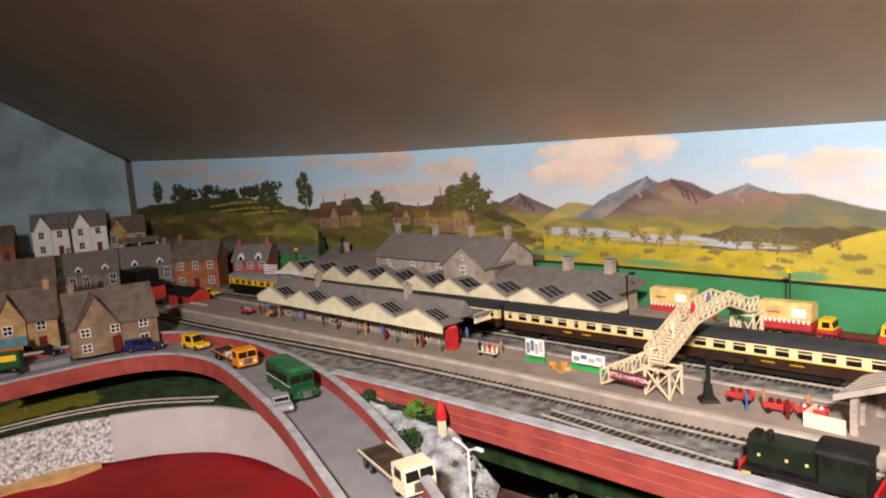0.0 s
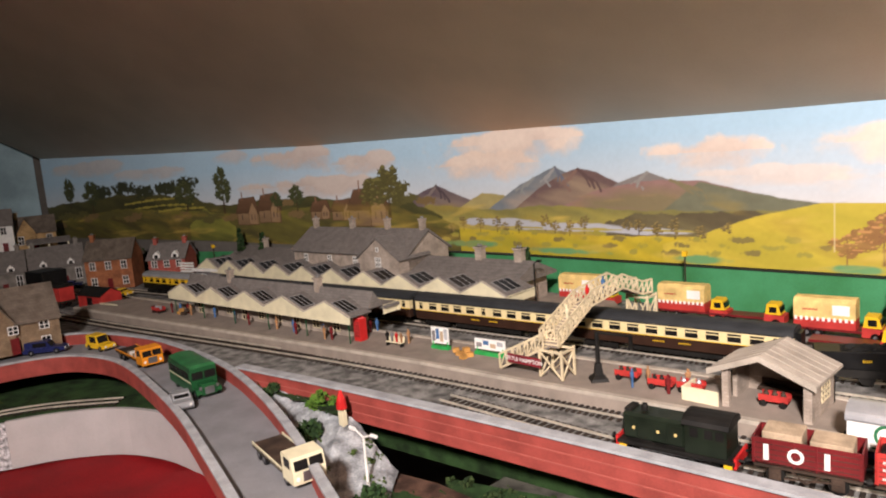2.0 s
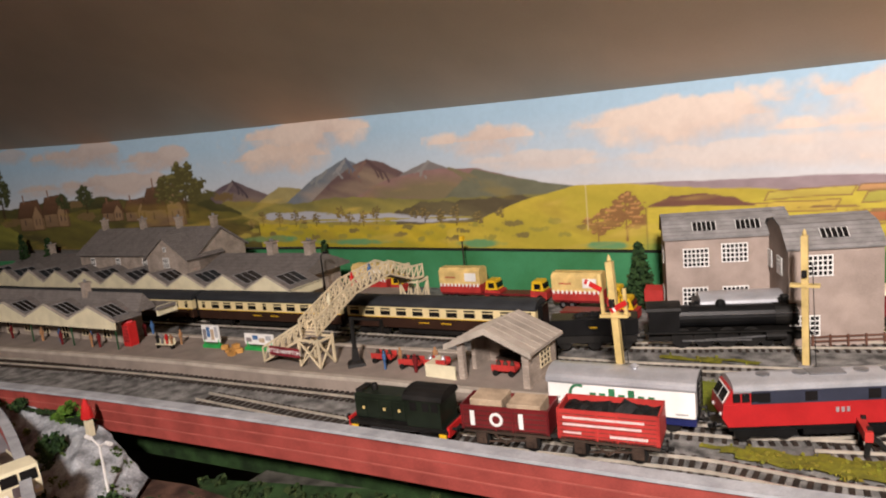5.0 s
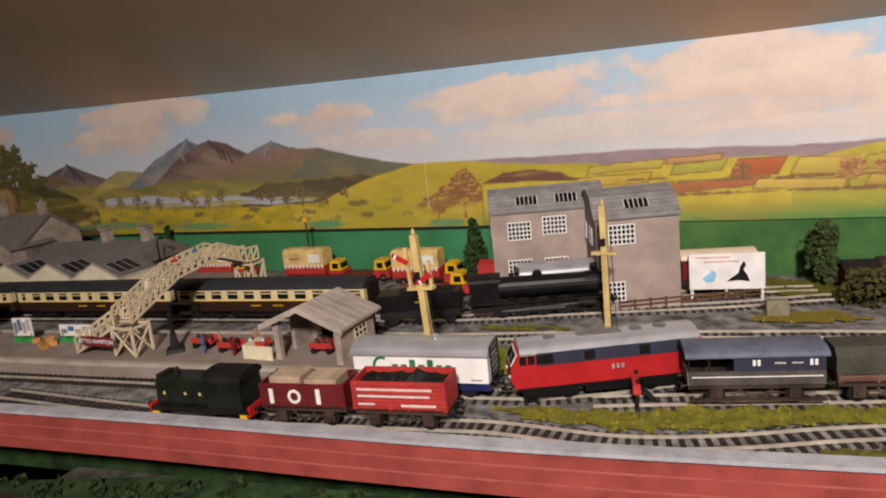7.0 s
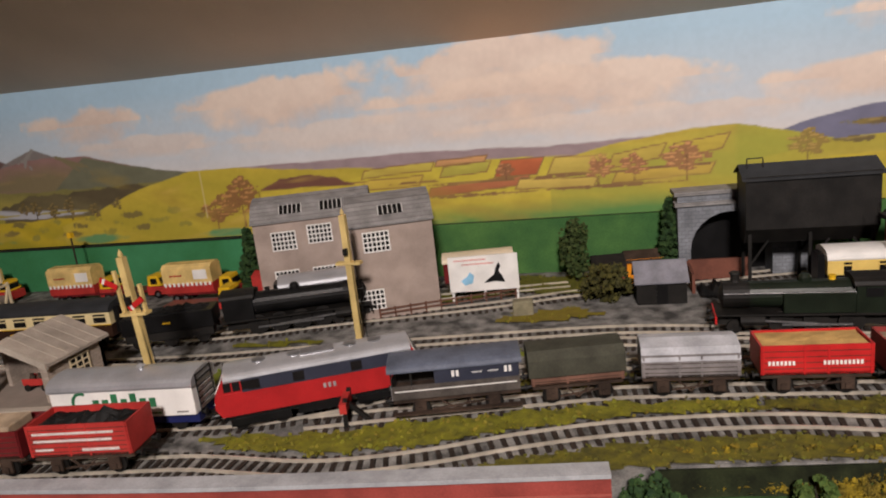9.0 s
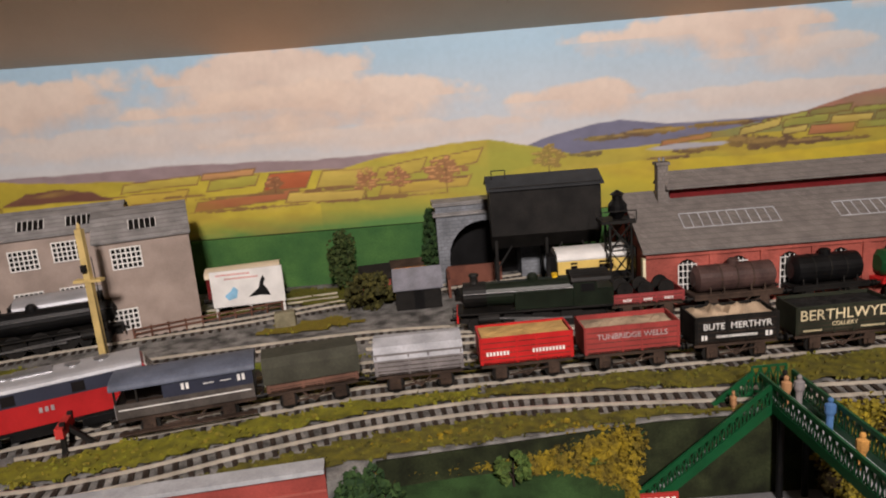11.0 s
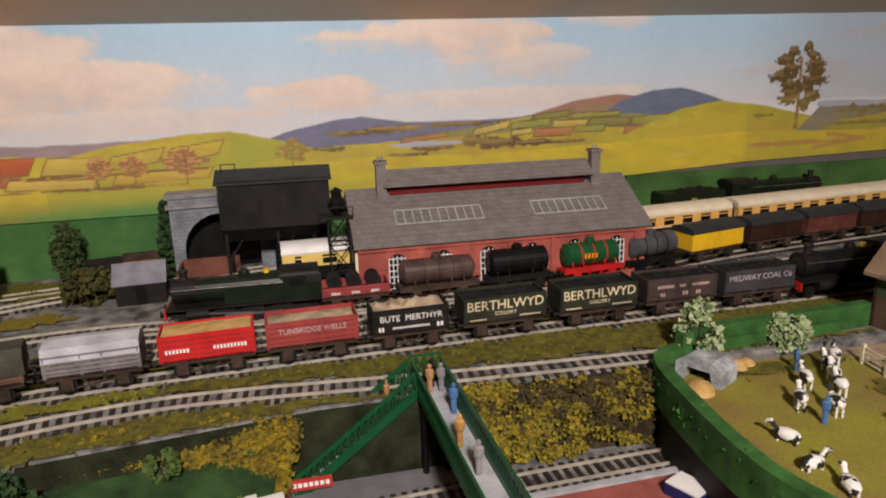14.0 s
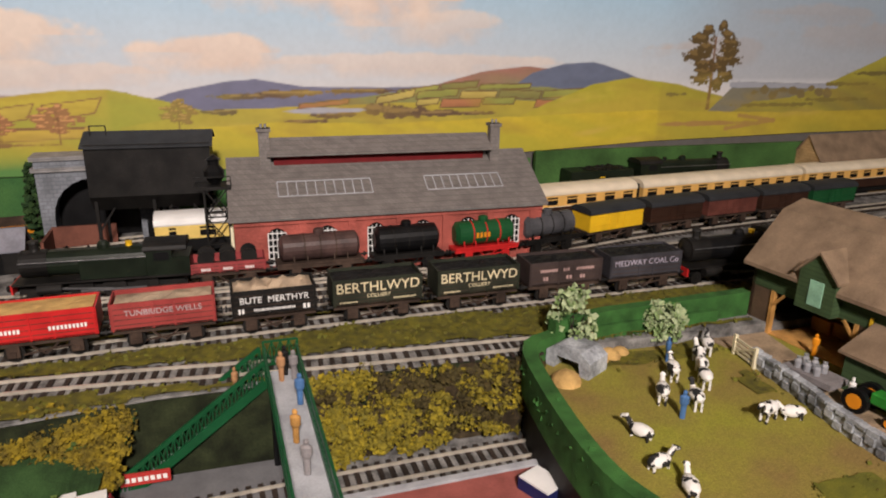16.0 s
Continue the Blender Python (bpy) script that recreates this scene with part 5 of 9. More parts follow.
def coaling_stage():
    t = thing("coaling_stage", "black steel coal bunker on legs", "coal bunker", 0.222, 0.742, -0.003, -1)
    part("bunker", prism(B(), [(0, 0.062), (0.014, 0.046), (0.042, 0.046), (0.056, 0.062), (0.056, 0.112), (0, 0.112)], 0, 0.112, axis="x"), SOOT, t)
    part("roof", prism(B(), [(-0.003, 0.110), (0.028, 0.121), (0.059, 0.110), (0.059, 0.1085), (0.028, 0.1195), (-0.003, 0.1085)], -0.003, 0.115, axis="x"), COACHROOF, t)
    for x in (0.004, 0.056, 0.108):
        for y in (0.006, 0.05):
            bm = B()
            beam(bm, (x, y, 0), (x, y, 0.06), 0.003, 0.003), beam(bm, (x, y, 0.026), (x + (0.016 if x < 0.1 else -0.016), y, 0.050), 0.0018, 0.0018)
            part("leg", bm, SOOT, t)
    bm = B()
    for x in (0.004, 0.018):
        beam(bm, (x, 0.02, 0.118), (x, 0.02, 0.127), 0.001, 0.001)
    beam(bm, (0.004, 0.02, 0.127), (0.018, 0.02, 0.127), 0.001, 0.001)
    part("roof_rail", bm, SOOT, t)
    t = thing("water_tower", "black lattice sand tower with a round top", "tower", 0.338, 0.692, -0.003)
    bm = B()
    c = [(-0.010, -0.010), (0.010, -0.010), (0.010, 0.010), (-0.010, 0.010)]
    for i in range(4):
        (xa, ya), (xb, yb) = c[i], c[(i + 1) % 4]
        beam(bm, (xa, ya, 0), (xa, ya, 0.078), 0.0018, 0.0018)
        for z in (0.0, 0.026, 0.052):
            beam(bm, (xa, ya, z), (xb, yb, z + 0.026), 0.0011, 0.0011), beam(bm, (xa, ya, z + 0.026), (xb, yb, z), 0.0011, 0.0011), beam(bm, (xa, ya, z + 0.026), (xb, yb, z + 0.026), 0.0012, 0.0012)
    part("lattice_frame", bm, SOOT, t)
    part("platform_deck", bx(-0.018, 0.014, -0.013, 0.013, 0.078, 0.081), SOOT, t)
    part("hopper", lathe(B(), [(0.004, 0.081), (0.009, 0.088), (0.009, 0.094), (0.005, 0.099), (0.005, 0.103), (0.007, 0.104), (0.001, 0.108)], 12), BLACK, t)
    bm = B()
    for x, y in ((-0.018, -0.013), (0.014, -0.013), (0.014, 0.013), (-0.018, 0.013)):
        beam(bm, (x, y, 0.081), (x, y, 0.090), 0.0008, 0.0008)
    beam(bm, (-0.018, -0.013, 0.09), (0.014, -0.013, 0.09), 0.0008, 0.0008)
    part("railing", bm, SOOT, t)


coaling_stage()


# ---- rolling stock ----
def wheels(t, xs, r=0.0065, half=0.0085, material=SOOT):
    for x in xs:
        bm = B()
        for s in (-1, 1):
            rod(bm, (x, s * half, r), (x, s * (half + 0.002), r), r, 14), rod(bm, (x, s * (half + 0.0019), r), (x, s * (half + 0.0027), r), r * 0.3, 8)
        rod(bm, (x, -half, r), (x, half, r), 0.001, 6)
        part("wheelset", bm, material, t)


def buffers(t, h, z=0.0135, material=SOOT):
    for s in (-1, 1):
        bm = B()
        for y in (-0.0095, 0.0095):
            rod(bm, (s * h, y, z), (s * (h + 0.004), y, z), 0.0011, 6), rod(bm, (s * (h + 0.0038), y, z), (s * (h + 0.005), y, z), 0.0026, 10)
        box(bm, s * h - 0.001 * s, s * (h + 0.0075), -0.0015, 0.0015, z - 0.006, z - 0.004) if s > 0 else box(bm, s * (h + 0.0075), s * h + 0.001, -0.0015, 0.0015, z - 0.006, z - 0.004)
        part("buffer", bm, material, t)


def chassis(t, L, material=RUST):
    h = L / 2
    bm = bx(-h, h, -0.0125, 0.0125, 0.012, 0.0155)
    for x in (-h * 0.58, h * 0.58):
        for y in (-0.0125, 0.0125):
            box(bm, x - 0.004, x + 0.004, y - 0.0008, y + 0.0008, 0.004, 0.0125)
            box(bm, x - 0.0018, x + 0.0018, y - 0.0018, y + 0.0018, 0.0045, 0.0085)
    for y in (-0.0132, 0.0132):
        beam(bm, (-h * 0.4, y, 0.006), (h * 0.5, y, 0.0095), 0.0009, 0.0012), beam(bm, (-h * 0.25, y, 0.012), (0, y, 0.005), 0.001, 0.001), beam(bm, (h * 0.25, y, 0.012), (0, y, 0.005), 0.001, 0.001)
    part("underframe", bm, material, t)
    wheels(t, (-h * 0.58, h * 0.58))
    buffers(t, h)


def bars(parent, rows, y, material, name="lettering"):
    """Writing too small to read, as plain bars: rows of (x0, x1, z0, z1)."""
    bm = B()
    for x0, x1, z0, z1 in rows:
        zm, half = 0.5 * (z0 + z1), 0.36 * (z1 - z0)
        z0, z1 = zm - half, zm + half
        n = max(1, round((x1 - x0) / (0.8 * (z1 - z0))))
        s = (x1 - x0) / n
        for i in range(n):
            box(bm, x0 + s * i, x0 + s * (i + 0.62), y - 0.0002, y + 0.0002, z0, z1)
    part(name, bm, material, parent)


def heap(L, W, z, rise, seed):
    """A heaped load with an uneven top."""
    bm, nx, ny = B(), 14, 6
    v = [[bm.verts.new((-L / 2 + L * i / nx, -W / 2 + W * j / ny, z + rise * (0.35 + math.sin(math.pi * j / ny) * math.sin(math.pi * i / nx) ** 0.5) * (0.6 + 0.8 * noise.noise((i * 0.6, j * 0.8, seed))))) for j in range(ny + 1)] for i in range(nx + 1)]
    for i in range(nx):
        for j in range(ny):
            bm.faces.new((v[i][j], v[i + 1][j], v[i + 1][j + 1], v[i][j + 1]))
    return bm


def open_wagon(line, x, label, body, L=0.066, H=0.020, load=None, rise=0.004, fill=0.017, planks=5, sign=(), text=None, text_mat=WHITE, end=None, seed=1, tsize=0.011, tz=0.012):
    px, py, rz = on(line, x)
    t = thing("open_wagon", label, "wagon", px, py, 0, rz, group="goods wagons")
    chassis(t, L)
    h, w, z0 = L / 2, 0.0145, 0.0155
    b = part("body", box(bx(-h, h, -w, -w + 0.0012, z0, z0 + H), -h, h, w - 0.0012, w, z0, z0 + H), body, t)
    for s in (-1, 1):
        part("end_wall", bx(s * h - 0.0006, s * h + 0.0006, -w, w, z0, z0 + H + (end or 0)), body, t)
    part("floor", bx(-h, h, -w, w, z0, z0 + 0.0015), RUST, t)
    bm = B()
    for k in range(1, planks):
        z = z0 + H * k / planks
        for y in (-w - 0.0001, w - 0.0002):
            box(bm, -h, h, y, y + 0.0003, z - 0.00025, z + 0.00025)
    part("plank_gap", bm, RUST, b)
    for xx in (-h + 0.001, -0.007, 0.007, h - 0.001):
        part("strap", bx(xx - 0.0006, xx + 0.0006, -w - 0.0005, -w + 0.0002, z0, z0 + H), body, b)
    if load:
        part("load", heap(L - 0.003, 2 * w - 0.003, z0 + fill, rise, seed), load, t)
    if sign:
        bars(b, sign, -w - 0.0004, text_mat)
    if text:
        words("lettering", text, tsize, text_mat, b, pose(0, -w - 0.0007, z0 + tz, 90))
    return t


def roofed(t, L, w, z0, H, rise, body, roof, n=10, over=0.001):
    b = part("body", bx(-L / 2, L / 2, -w, w, z0, z0 + H, bevel=0.0006), body, t)
    r = part("roof", prism(B(), arc(w + 0.0012, z0 + H - 0.0005, rise, n) + [(w + 0.001, z0 + H - 0.002), (-w - 0.001, z0 + H - 0.002)], -L / 2 - over, L / 2 + over, axis="x"), roof, t)
    for f in r.data.polygons:
        f.use_smooth = False
    return b, r


def van(line, x, label, body, roof, L=0.075, H=0.026):
    px, py, rz = on(line, x)
    t = thing("goods_van", label, "goods van", px, py, 0, rz, group="goods vans")
    chassis(t, L)
    b, _ = roofed(t, L, 0.0155, 0.0155, H, 0.006, body, roof)
    bm = B()
    for xx in (-0.010, 0.0, 0.010):
        box(bm, xx - 0.0004, xx + 0.0004, -0.0162, -0.0154, 0.016, 0.0155 + H)
    for k in range(2):
        box(bm, -L / 2, L / 2, -0.016, -0.0154, 0.022 + 0.009 * k, 0.0226 + 0.009 * k)
    part("door_frame", bm, body, b)
    return t


def tank_wagon(line, x, label, body, frame_mat, L=0.066, r=0.0118):
    px, py, rz = on(line, x)
    t = thing("tank_wagon", label, "tank wagon", px, py, 0, rz, group="tank wagons")
    chassis(t, L, frame_mat)
    z = 0.0165 + r
    bm = B()
    rod(bm, (-L / 2 + 0.006, 0, z), (L / 2 - 0.006, 0, z), r, 20)
    for s in (-1, 1):
        rod(bm, (s * (L / 2 - 0.006), 0, z), (s * (L / 2 - 0.003), 0, z), r, 20, r * 0.6)
    b = part("barrel", bm, body, t)
    bm = B()
    for xx in (-0.014, 0.0, 0.014):
        rod(bm, (xx - 0.0006, 0, z), (xx + 0.0006, 0, z), r + 0.0004, 20)
    part("band", bm, frame_mat, b)
    part("dome", lathe(B(), [(0.005, 0), (0.005, 0.004), (0.0035, 0.0055), (0.001, 0.006)], 12, (0, 0, z + r - 0.001)), body, t)
    bm = B()
    for xx in (-0.024, -0.012, 0.012, 0.024):
        beam(bm, (xx, -0.011, 0.0155), (xx, -0.009, z), 0.0012, 0.0012)
    box(bm, -L / 2, L / 2, -0.0135, -0.0125, 0.0155, 0.0175)
    part("cradle", bm, frame_mat, t)
    return t


def coach(line, x, label, lower, upper, roof, L=0.252, windows=9, seed=1, lining=None, band=None, group="passenger coaches"):
    px, py, rz = on(line, x)
    t = thing("coach", label, "coach", px, py, 0, rz, group=group)
    w, z0 = 0.0175, 0.012
    b = part("lower_body", bx(-L / 2, L / 2, -w, w, z0, z0 + 0.013, bevel=0.0005), lower, t)
    part("upper_body", bx(-L / 2, L / 2, -w + 0.0002, w - 0.0002, z0 + 0.013, z0 + 0.028), upper, t)
    part("roof", prism(B(), arc(w + 0.0006, z0 + 0.0275, 0.0085, 12) + [(w, z0 + 0.026), (-w, z0 + 0.026)], -L / 2 - 0.0005, L / 2 + 0.0005, axis="x"), roof, t)
    for i in range(windows):
        xx = -L / 2 + L * (i + 0.5) / windows
        small = seed and i in (0, windows // 2, windows - 1)
        ww = 0.0036 if small else 0.0074
        win = part("window", bx(xx - ww, xx + ww, -w - 0.0003, -w + 0.001, z0 + 0.0155, z0 + 0.0243), GLASS, t)
        bm = B()
        box(bm, xx - ww, xx + ww, -w - 0.0006, -w, z0 + 0.0212, z0 + 0.0224)
        for s in (-1, 1):
            box(bm, xx + s * ww - 0.0004, xx + s * ww + 0.0004, -w - 0.0006, -w, z0 + 0.0155, z0 + 0.0243)
        part("window_frame", bm, upper, win)
    if lining:
        part("lining", bx(-L / 2, L / 2, -w - 0.0003, -w + 0.0002, z0 + 0.0128, z0 + 0.0135), lining, b)
    if band:
        bars(b, ((-0.022, -0.008, z0 + 0.0065, z0 + 0.0085), (0.008, 0.022, z0 + 0.0065, z0 + 0.0085)), -w - 0.0002, band)
    for s in (-1, 1):
        part("gangway", bx(s * (L / 2 + 0.003) - 0.003, s * (L / 2 + 0.003) + 0.003, -0.010, 0.010, z0 + 0.002, z0 + 0.03), BLACK, t)
    for c in (-L * 0.36, L * 0.36):
        bg = part("bogie", box(box(bx(c - 0.022, c + 0.022, -0.0135, -0.0115, 0.004, 0.009), c - 0.022, c + 0.022, 0.0115, 0.0135, 0.004, 0.009), c - 0.004, c + 0.004, -0.0135, 0.0135, 0.006, 0.012), SOOT, t)
        wheels(bg, (c - 0.0165, c + 0.0165), 0.006)
    part("underframe", bx(-L * 0.22, L * 0.22, -0.012, 0.012, 0.004, 0.0122), SOOT, t)
    return t


# coaches in the platform, drawn up behind the black locomotive
for k, x in enumerate((-0.523, -0.785, -1.047, -1.309)):
    coach(T_BACK, x, "chocolate and cream passenger coach with a dark grey roof", BROWN, COACHCREAM, COACHROOF, windows=11, seed=k, lining=YELLOW, band=YELLOW)
coach(T_BACK, -1.60, "yellow and brown coach at the platform's far end", BLACK, YELLOW, SILVER, L=0.19, windows=8, seed=1)
for k, x in enumerate((0.685, 0.955, 1.225, 1.49)):
    coach(T_PULL, x, "cream and umber dining coach with an ivory roof", BROWN, PULLCREAM, IVORY, L=0.262, windows=10, seed=0, lining=IVORY, group="dining coaches")
T_SHEDC = [(0.20, 0.715), (0.60, 0.722)]
coach(T_SHEDC, 0.343, "cream-sided coach with a white roof beside the shed", BLACK, mat("pale_yellow_coach", (0.72, 0.52, 0.15), 0.45, var=0.06), WHITE, L=0.125, windows=4, seed=1)
T_FACT = [(-0.30, 0.665), (-0.08, 0.749)]
coach(T_FACT, -0.185, "maroon coach with a silver roof by the factory", MAROON, MAROON, SILVER, L=0.12, windows=5, seed=1, lining=ORANGE)
T_BBRD = [(-0.10, 0.757), (0.05, 0.79)]
van(T_BBRD, -0.045, "dark maroon van with pale roof behind the hoarding", MAROON, IVORY, L=0.075, H=0.024)

# white refrigerator van and red diesel on the main line
def white_van(x):
    px, py, rz = on(T_MAIN, x)
    t = thing("refrigerator_van", "white refrigerator van with green lettering and silver roof", "goods van", px, py, 0, rz)
    L = 0.112
    part("underframe", bx(-L / 2, L / 2, -0.013, 0.013, 0.007, 0.0142), BLUE, t)
    wheels(t, (-0.038, 0.038)), buffers(t, L / 2)
    b, _ = roofed(t, L, 0.0165, 0.014, 0.0235, 0.008, WHITE, SILVER, 12)
    g = mat("dark_green_lettering", (0.03, 0.16, 0.07), 0.5)
    bm = B()
    for k in range(9):
        a0, a1 = radians(60 + 30 * k), radians(90 + 30 * k)
        beam(bm, (-0.031 + 0.0068 * math.cos(a0), -0.0168, 0.027 + 0.0075 * math.sin(a0)), (-0.031 + 0.0068 * math.cos(a1), -0.0168, 0.027 + 0.0075 * math.sin(a1)), 0.0005, 0.0022) if k < 8 else None
    for k in range(7):
        box(bm, -0.022 + 0.0074 * k, -0.0172 + 0.0074 * k, -0.017, -0.0166, 0.022, 0.029 + (0.004 if k in (2, 4) else 0))
    box(bm, -0.04, 0.03, -0.017, -0.0166, 0.0165, 0.0178), box(bm, -0.012, 0.0, -0.017, -0.0166, 0.016, 0.0195)
    part("lettering", bm, g, b, "green brand shapes")
    bars(b, ((-0.052, -0.046, 0.022, 0.024), (-0.052, -0.044, 0.018, 0.020), (0.042, 0.051, 0.0165, 0.018)), -0.0168, SLATE)
    bm = B()
    for y in (-0.011, 0.011):
        rod(bm, (L / 2 + 0.0015, y, 0.012), (L / 2 + 0.0015, y, 0.043), 0.0006, 6)
    for k in range(7):
        rod(bm, (L / 2 + 0.0015, -0.011, 0.015 + 0.0045 * k), (L / 2 + 0.0015, 0.011, 0.015 + 0.0045 * k), 0.0005, 5)
    part("end_ladder", bm, BLACK, t)
    part("roof_vent", lathe(B(), [(0.002, 0), (0.002, 0.002), (0.004, 0.0025), (0.001, 0.0045)], 8, (0.01, 0, 0.0445)), SILVER, t)


def red_diesel(x):
    px, py, rz = on(T_MAIN, x)
    t = thing("diesel_locomotive", "red diesel locomotive with blue-grey band and silver roof", "locomotive", px, py, 0, rz)
    h, w = 0.0735, 0.0155
    part("lower_body", prism(B(), [(-h + 0.003, 0.013), (h - 0.003, 0.013), (h + 0.001, 0.020), (h, 0.0295), (-h, 0.0295), (-h - 0.001, 0.020)], -w, w, axis="y"), LOCORED, t)
    cab = [(-h, 0.0292), (h, 0.0292), (h - 0.006, 0.040), (-h + 0.006, 0.040)]
    up = part("upper_body", prism(B(), cab, -w + 0.0008, w - 0.0008, axis="y"), LOCORED, t)
    for y in (-w - 0.0001, w - 0.0007):
        part("side_band", bx(-h + 0.019, h - 0.020, y, y + 0.0008, 0.0297, 0.0392), DKBLUE, up)
    part("roof", prism(B(), arc(w - 0.0002, 0.0395, 0.0065, 12) + [(w - 0.0006, 0.038), (-w + 0.0006, 0.038)], -h + 0.007, h - 0.007, axis="x"), SILVER, t)
    for x0 in (-0.046, -0.015, 0.026):
        part("side_window", bx(x0 - 0.004, x0 + 0.004, -w - 0.0006, -w, 0.031, 0.038), GLASS, up)
    for s in (-1, 1):
        for k in range(3):
            xx = s * (h - 0.009 - 0.0062 * k)
            part("cab_window", bx(xx - 0.0025, xx + 0.0025, -w - 0.0004, -w + 0.001, 0.0315, 0.0378), GLASS, up)
        for y in (-0.0065, 0.0065):
            m = Matrix.Translation((s * (h - 0.0025), y, 0.0347)) @ Matrix.Rotation(s * -0.52, 4, "Y")
            ws = part("windscreen", box(B(), -0.0006, 0.0006, -0.0055, 0.0055, -0.0042, 0.0042, m), GLASS, up)
            part("window_frame", box(B(), -0.0003, 0.0003, -0.0063, 0.0063, -0.005, 0.005, m), WHITE, ws)
        bm = B()
        for y in (-0.010, 0.010):
            rod(bm, (s * h, y, 0.0215), (s * (h + 0.0015), y, 0.0215), 0.0014, 8)
        part("headlight", bm, WHITE, t)
    bm = B()
    for xx in (-0.042, -0.017, 0.0, 0.024, 0.042):
        lathe(bm, [(0.005, 0), (0.005, 0.0012), (0.002, 0.0016)], 10, (xx, 0, 0.0455))
    box(bm, -0.012, 0.012, -0.006, 0.006, 0.045, 0.0468)
    part("roof_fan", bm, STEEL, t)
    bm = B()
    for k in range(3):
        box(bm, 0.001 + 0.0035 * k, 0.003 + 0.0035 * k, -w - 0.0006, -w, 0.022, 0.0255)
    part("number_bars", bm, SILVER, t)
    part("frame", bx(-h + 0.004, h - 0.004, -0.014, 0.014, 0.0095, 0.0132), BLACK, t)
    for c in (-0.045, 0.045):
        bg = part("bogie", box(bx(c - 0.021, c + 0.021, -0.0145, -0.012, 0.0045, 0.010), c - 0.021, c + 0.021, 0.012, 0.0145, 0.0045, 0.010), BLACK, t)
        wheels(bg, (c - 0.014, c + 0.014), 0.0062)
    part("fuel_tank", bx(-0.019, 0.019, -0.012, 0.012, 0.004, 0.0096), BLACK, t)
    buffers(t, h, 0.013, BLACK)


white_van(-0.246)
red_diesel(-0.109)


# shunter and two wagons on the front siding
def shunter(x):
    px, py, rz = on(T_SIDE, x)
    t = thing("shunting_locomotive", "dark green diesel shunter with wasp-coloured buffer steps", "locomotive", px, py, 0, rz)
    part("frame", bx(-0.046, 0.046, -0.0155, 0.0155, 0.009, 0.0125), SOOT, t)
    part("bonnet", bx(-0.043, 0.008, -0.0115, 0.0115, 0.0125, 0.0345, bevel=0.002), LOCOGREEN, t)
    part("cab", prism(B(), [(-0.0145, 0.0125), (0.0145, 0.0125), (0.0145, 0.035), *[(-a, b) for a, b in arc(0.0145, 0.035, 0.006, 8)]], 0.009, 0.040, axis="x"), LOCOGREEN, t)
    part("cab_roof", prism(B(), arc(0.0155, 0.0352, 0.0068, 8) + [(0.0155, 0.0345), (-0.0155, 0.0345)], 0.007, 0.042, axis="x"), SOOT, t)
    for xx in (0.016, 0.027, 0.035):
        part("cab_window", bx(xx - 0.003, xx + 0.003, -0.0148, -0.0142, 0.026, 0.033), GLASS, t)
    for k in range(4):
        part("bonnet_door", bx(-0.040 + 0.012 * k, -0.030 + 0.012 * k, -0.0119, -0.0112, 0.015, 0.030), LOCOGREEN, t)
    bm = B()
    for xx in (-0.034, -0.014, 0.0):
        box(bm, xx, xx + 0.0022, -0.0123, -0.0118, 0.0218, 0.0242)
    part("crest_plate", bm, WOOD, t)
    part("exhaust", lathe(B(), [(0.0028, 0), (0.0028, 0.004), (0.0022, 0.006)], 10, (-0.028, 0, 0.034)), SOOT, t)
    part("radiator_cap", bx(-0.042, -0.036, -0.008, 0.008, 0.034, 0.0365), SOOT, t)
    for s in (-1, 1):
        part("buffer_beam", bx(s * 0.046 - 0.001, s * 0.046 + 0.001, -0.0155, 0.0155, 0.007, 0.015), RED, t)
        part("step", bx(s * 0.041 - 0.003, s * 0.041 + 0.003, -0.0165, -0.015, 0.002, 0.009), YELLOW, t)
    wheels(t, (-0.026, 0.0, 0.026), 0.0085)
    bm = B()
    beam(bm, (-0.028, -0.0125, 0.007), (0.028, -0.0125, 0.008), 0.0008, 0.0016)
    part("coupling_rod", bm, STEEL, t)
    buffers(t, 0.047, 0.012)


shunter(-0.402)
open_wagon(T_SIDE, -0.312, "dark red open wagon with pale wooden crates", MAROON, L=0.068, H=0.019, planks=5, text_mat=WHITE, sign=())
px, py, rz = on(T_SIDE, -0.312)
t = [ob for ob in bpy.data.objects if ob.name.startswith("body") and ob.parent is not None and ob.parent.name.startswith("open_wagon")][-1]
for xx in (-0.025, 0.0135):
    part("white_mark", bx(xx - 0.0017, xx + 0.0017, -0.0152, -0.0144, 0.0188, 0.0305), WHITE, t)
for k in range(12):
    a0, a1 = radians(30 * k), radians(30 * k + 31)
    part("white_mark", beam(B(), (-0.006 + 0.0042 * math.cos(a0), -0.0148, 0.0245 + 0.0045 * math.sin(a0)), (-0.006 + 0.0045 * math.cos(a1), -0.0148, 0.0245 + 0.0045 * math.sin(a1)), 0.0006, 0.0021), WHITE, t)
for dx in (-0.016, 0.016):
    c = thing("wooden_crate", "pale plywood crate standing in the open wagon", "crate", px + dx, py, 0.017, rz, group="crates in the wagon")
    part("box", bx(-0.013, 0.013, -0.0115, 0.0115, 0, 0.0205, bevel=0.0005), PALESAND, c)
open_wagon(T_SIDE, -0.236, "bright red coal wagon with white lettering", WAGRED, L=0.070, H=0.022, load=COAL, rise=0.008, fill=0.016, planks=7, sign=((-0.031, 0.026, 0.0305, 0.0328), (-0.031, 0.024, 0.0255, 0.0278), (-0.031, -0.018, 0.0195, 0.0215), (0.002, 0.028, 0.0185, 0.0212)), seed=4)


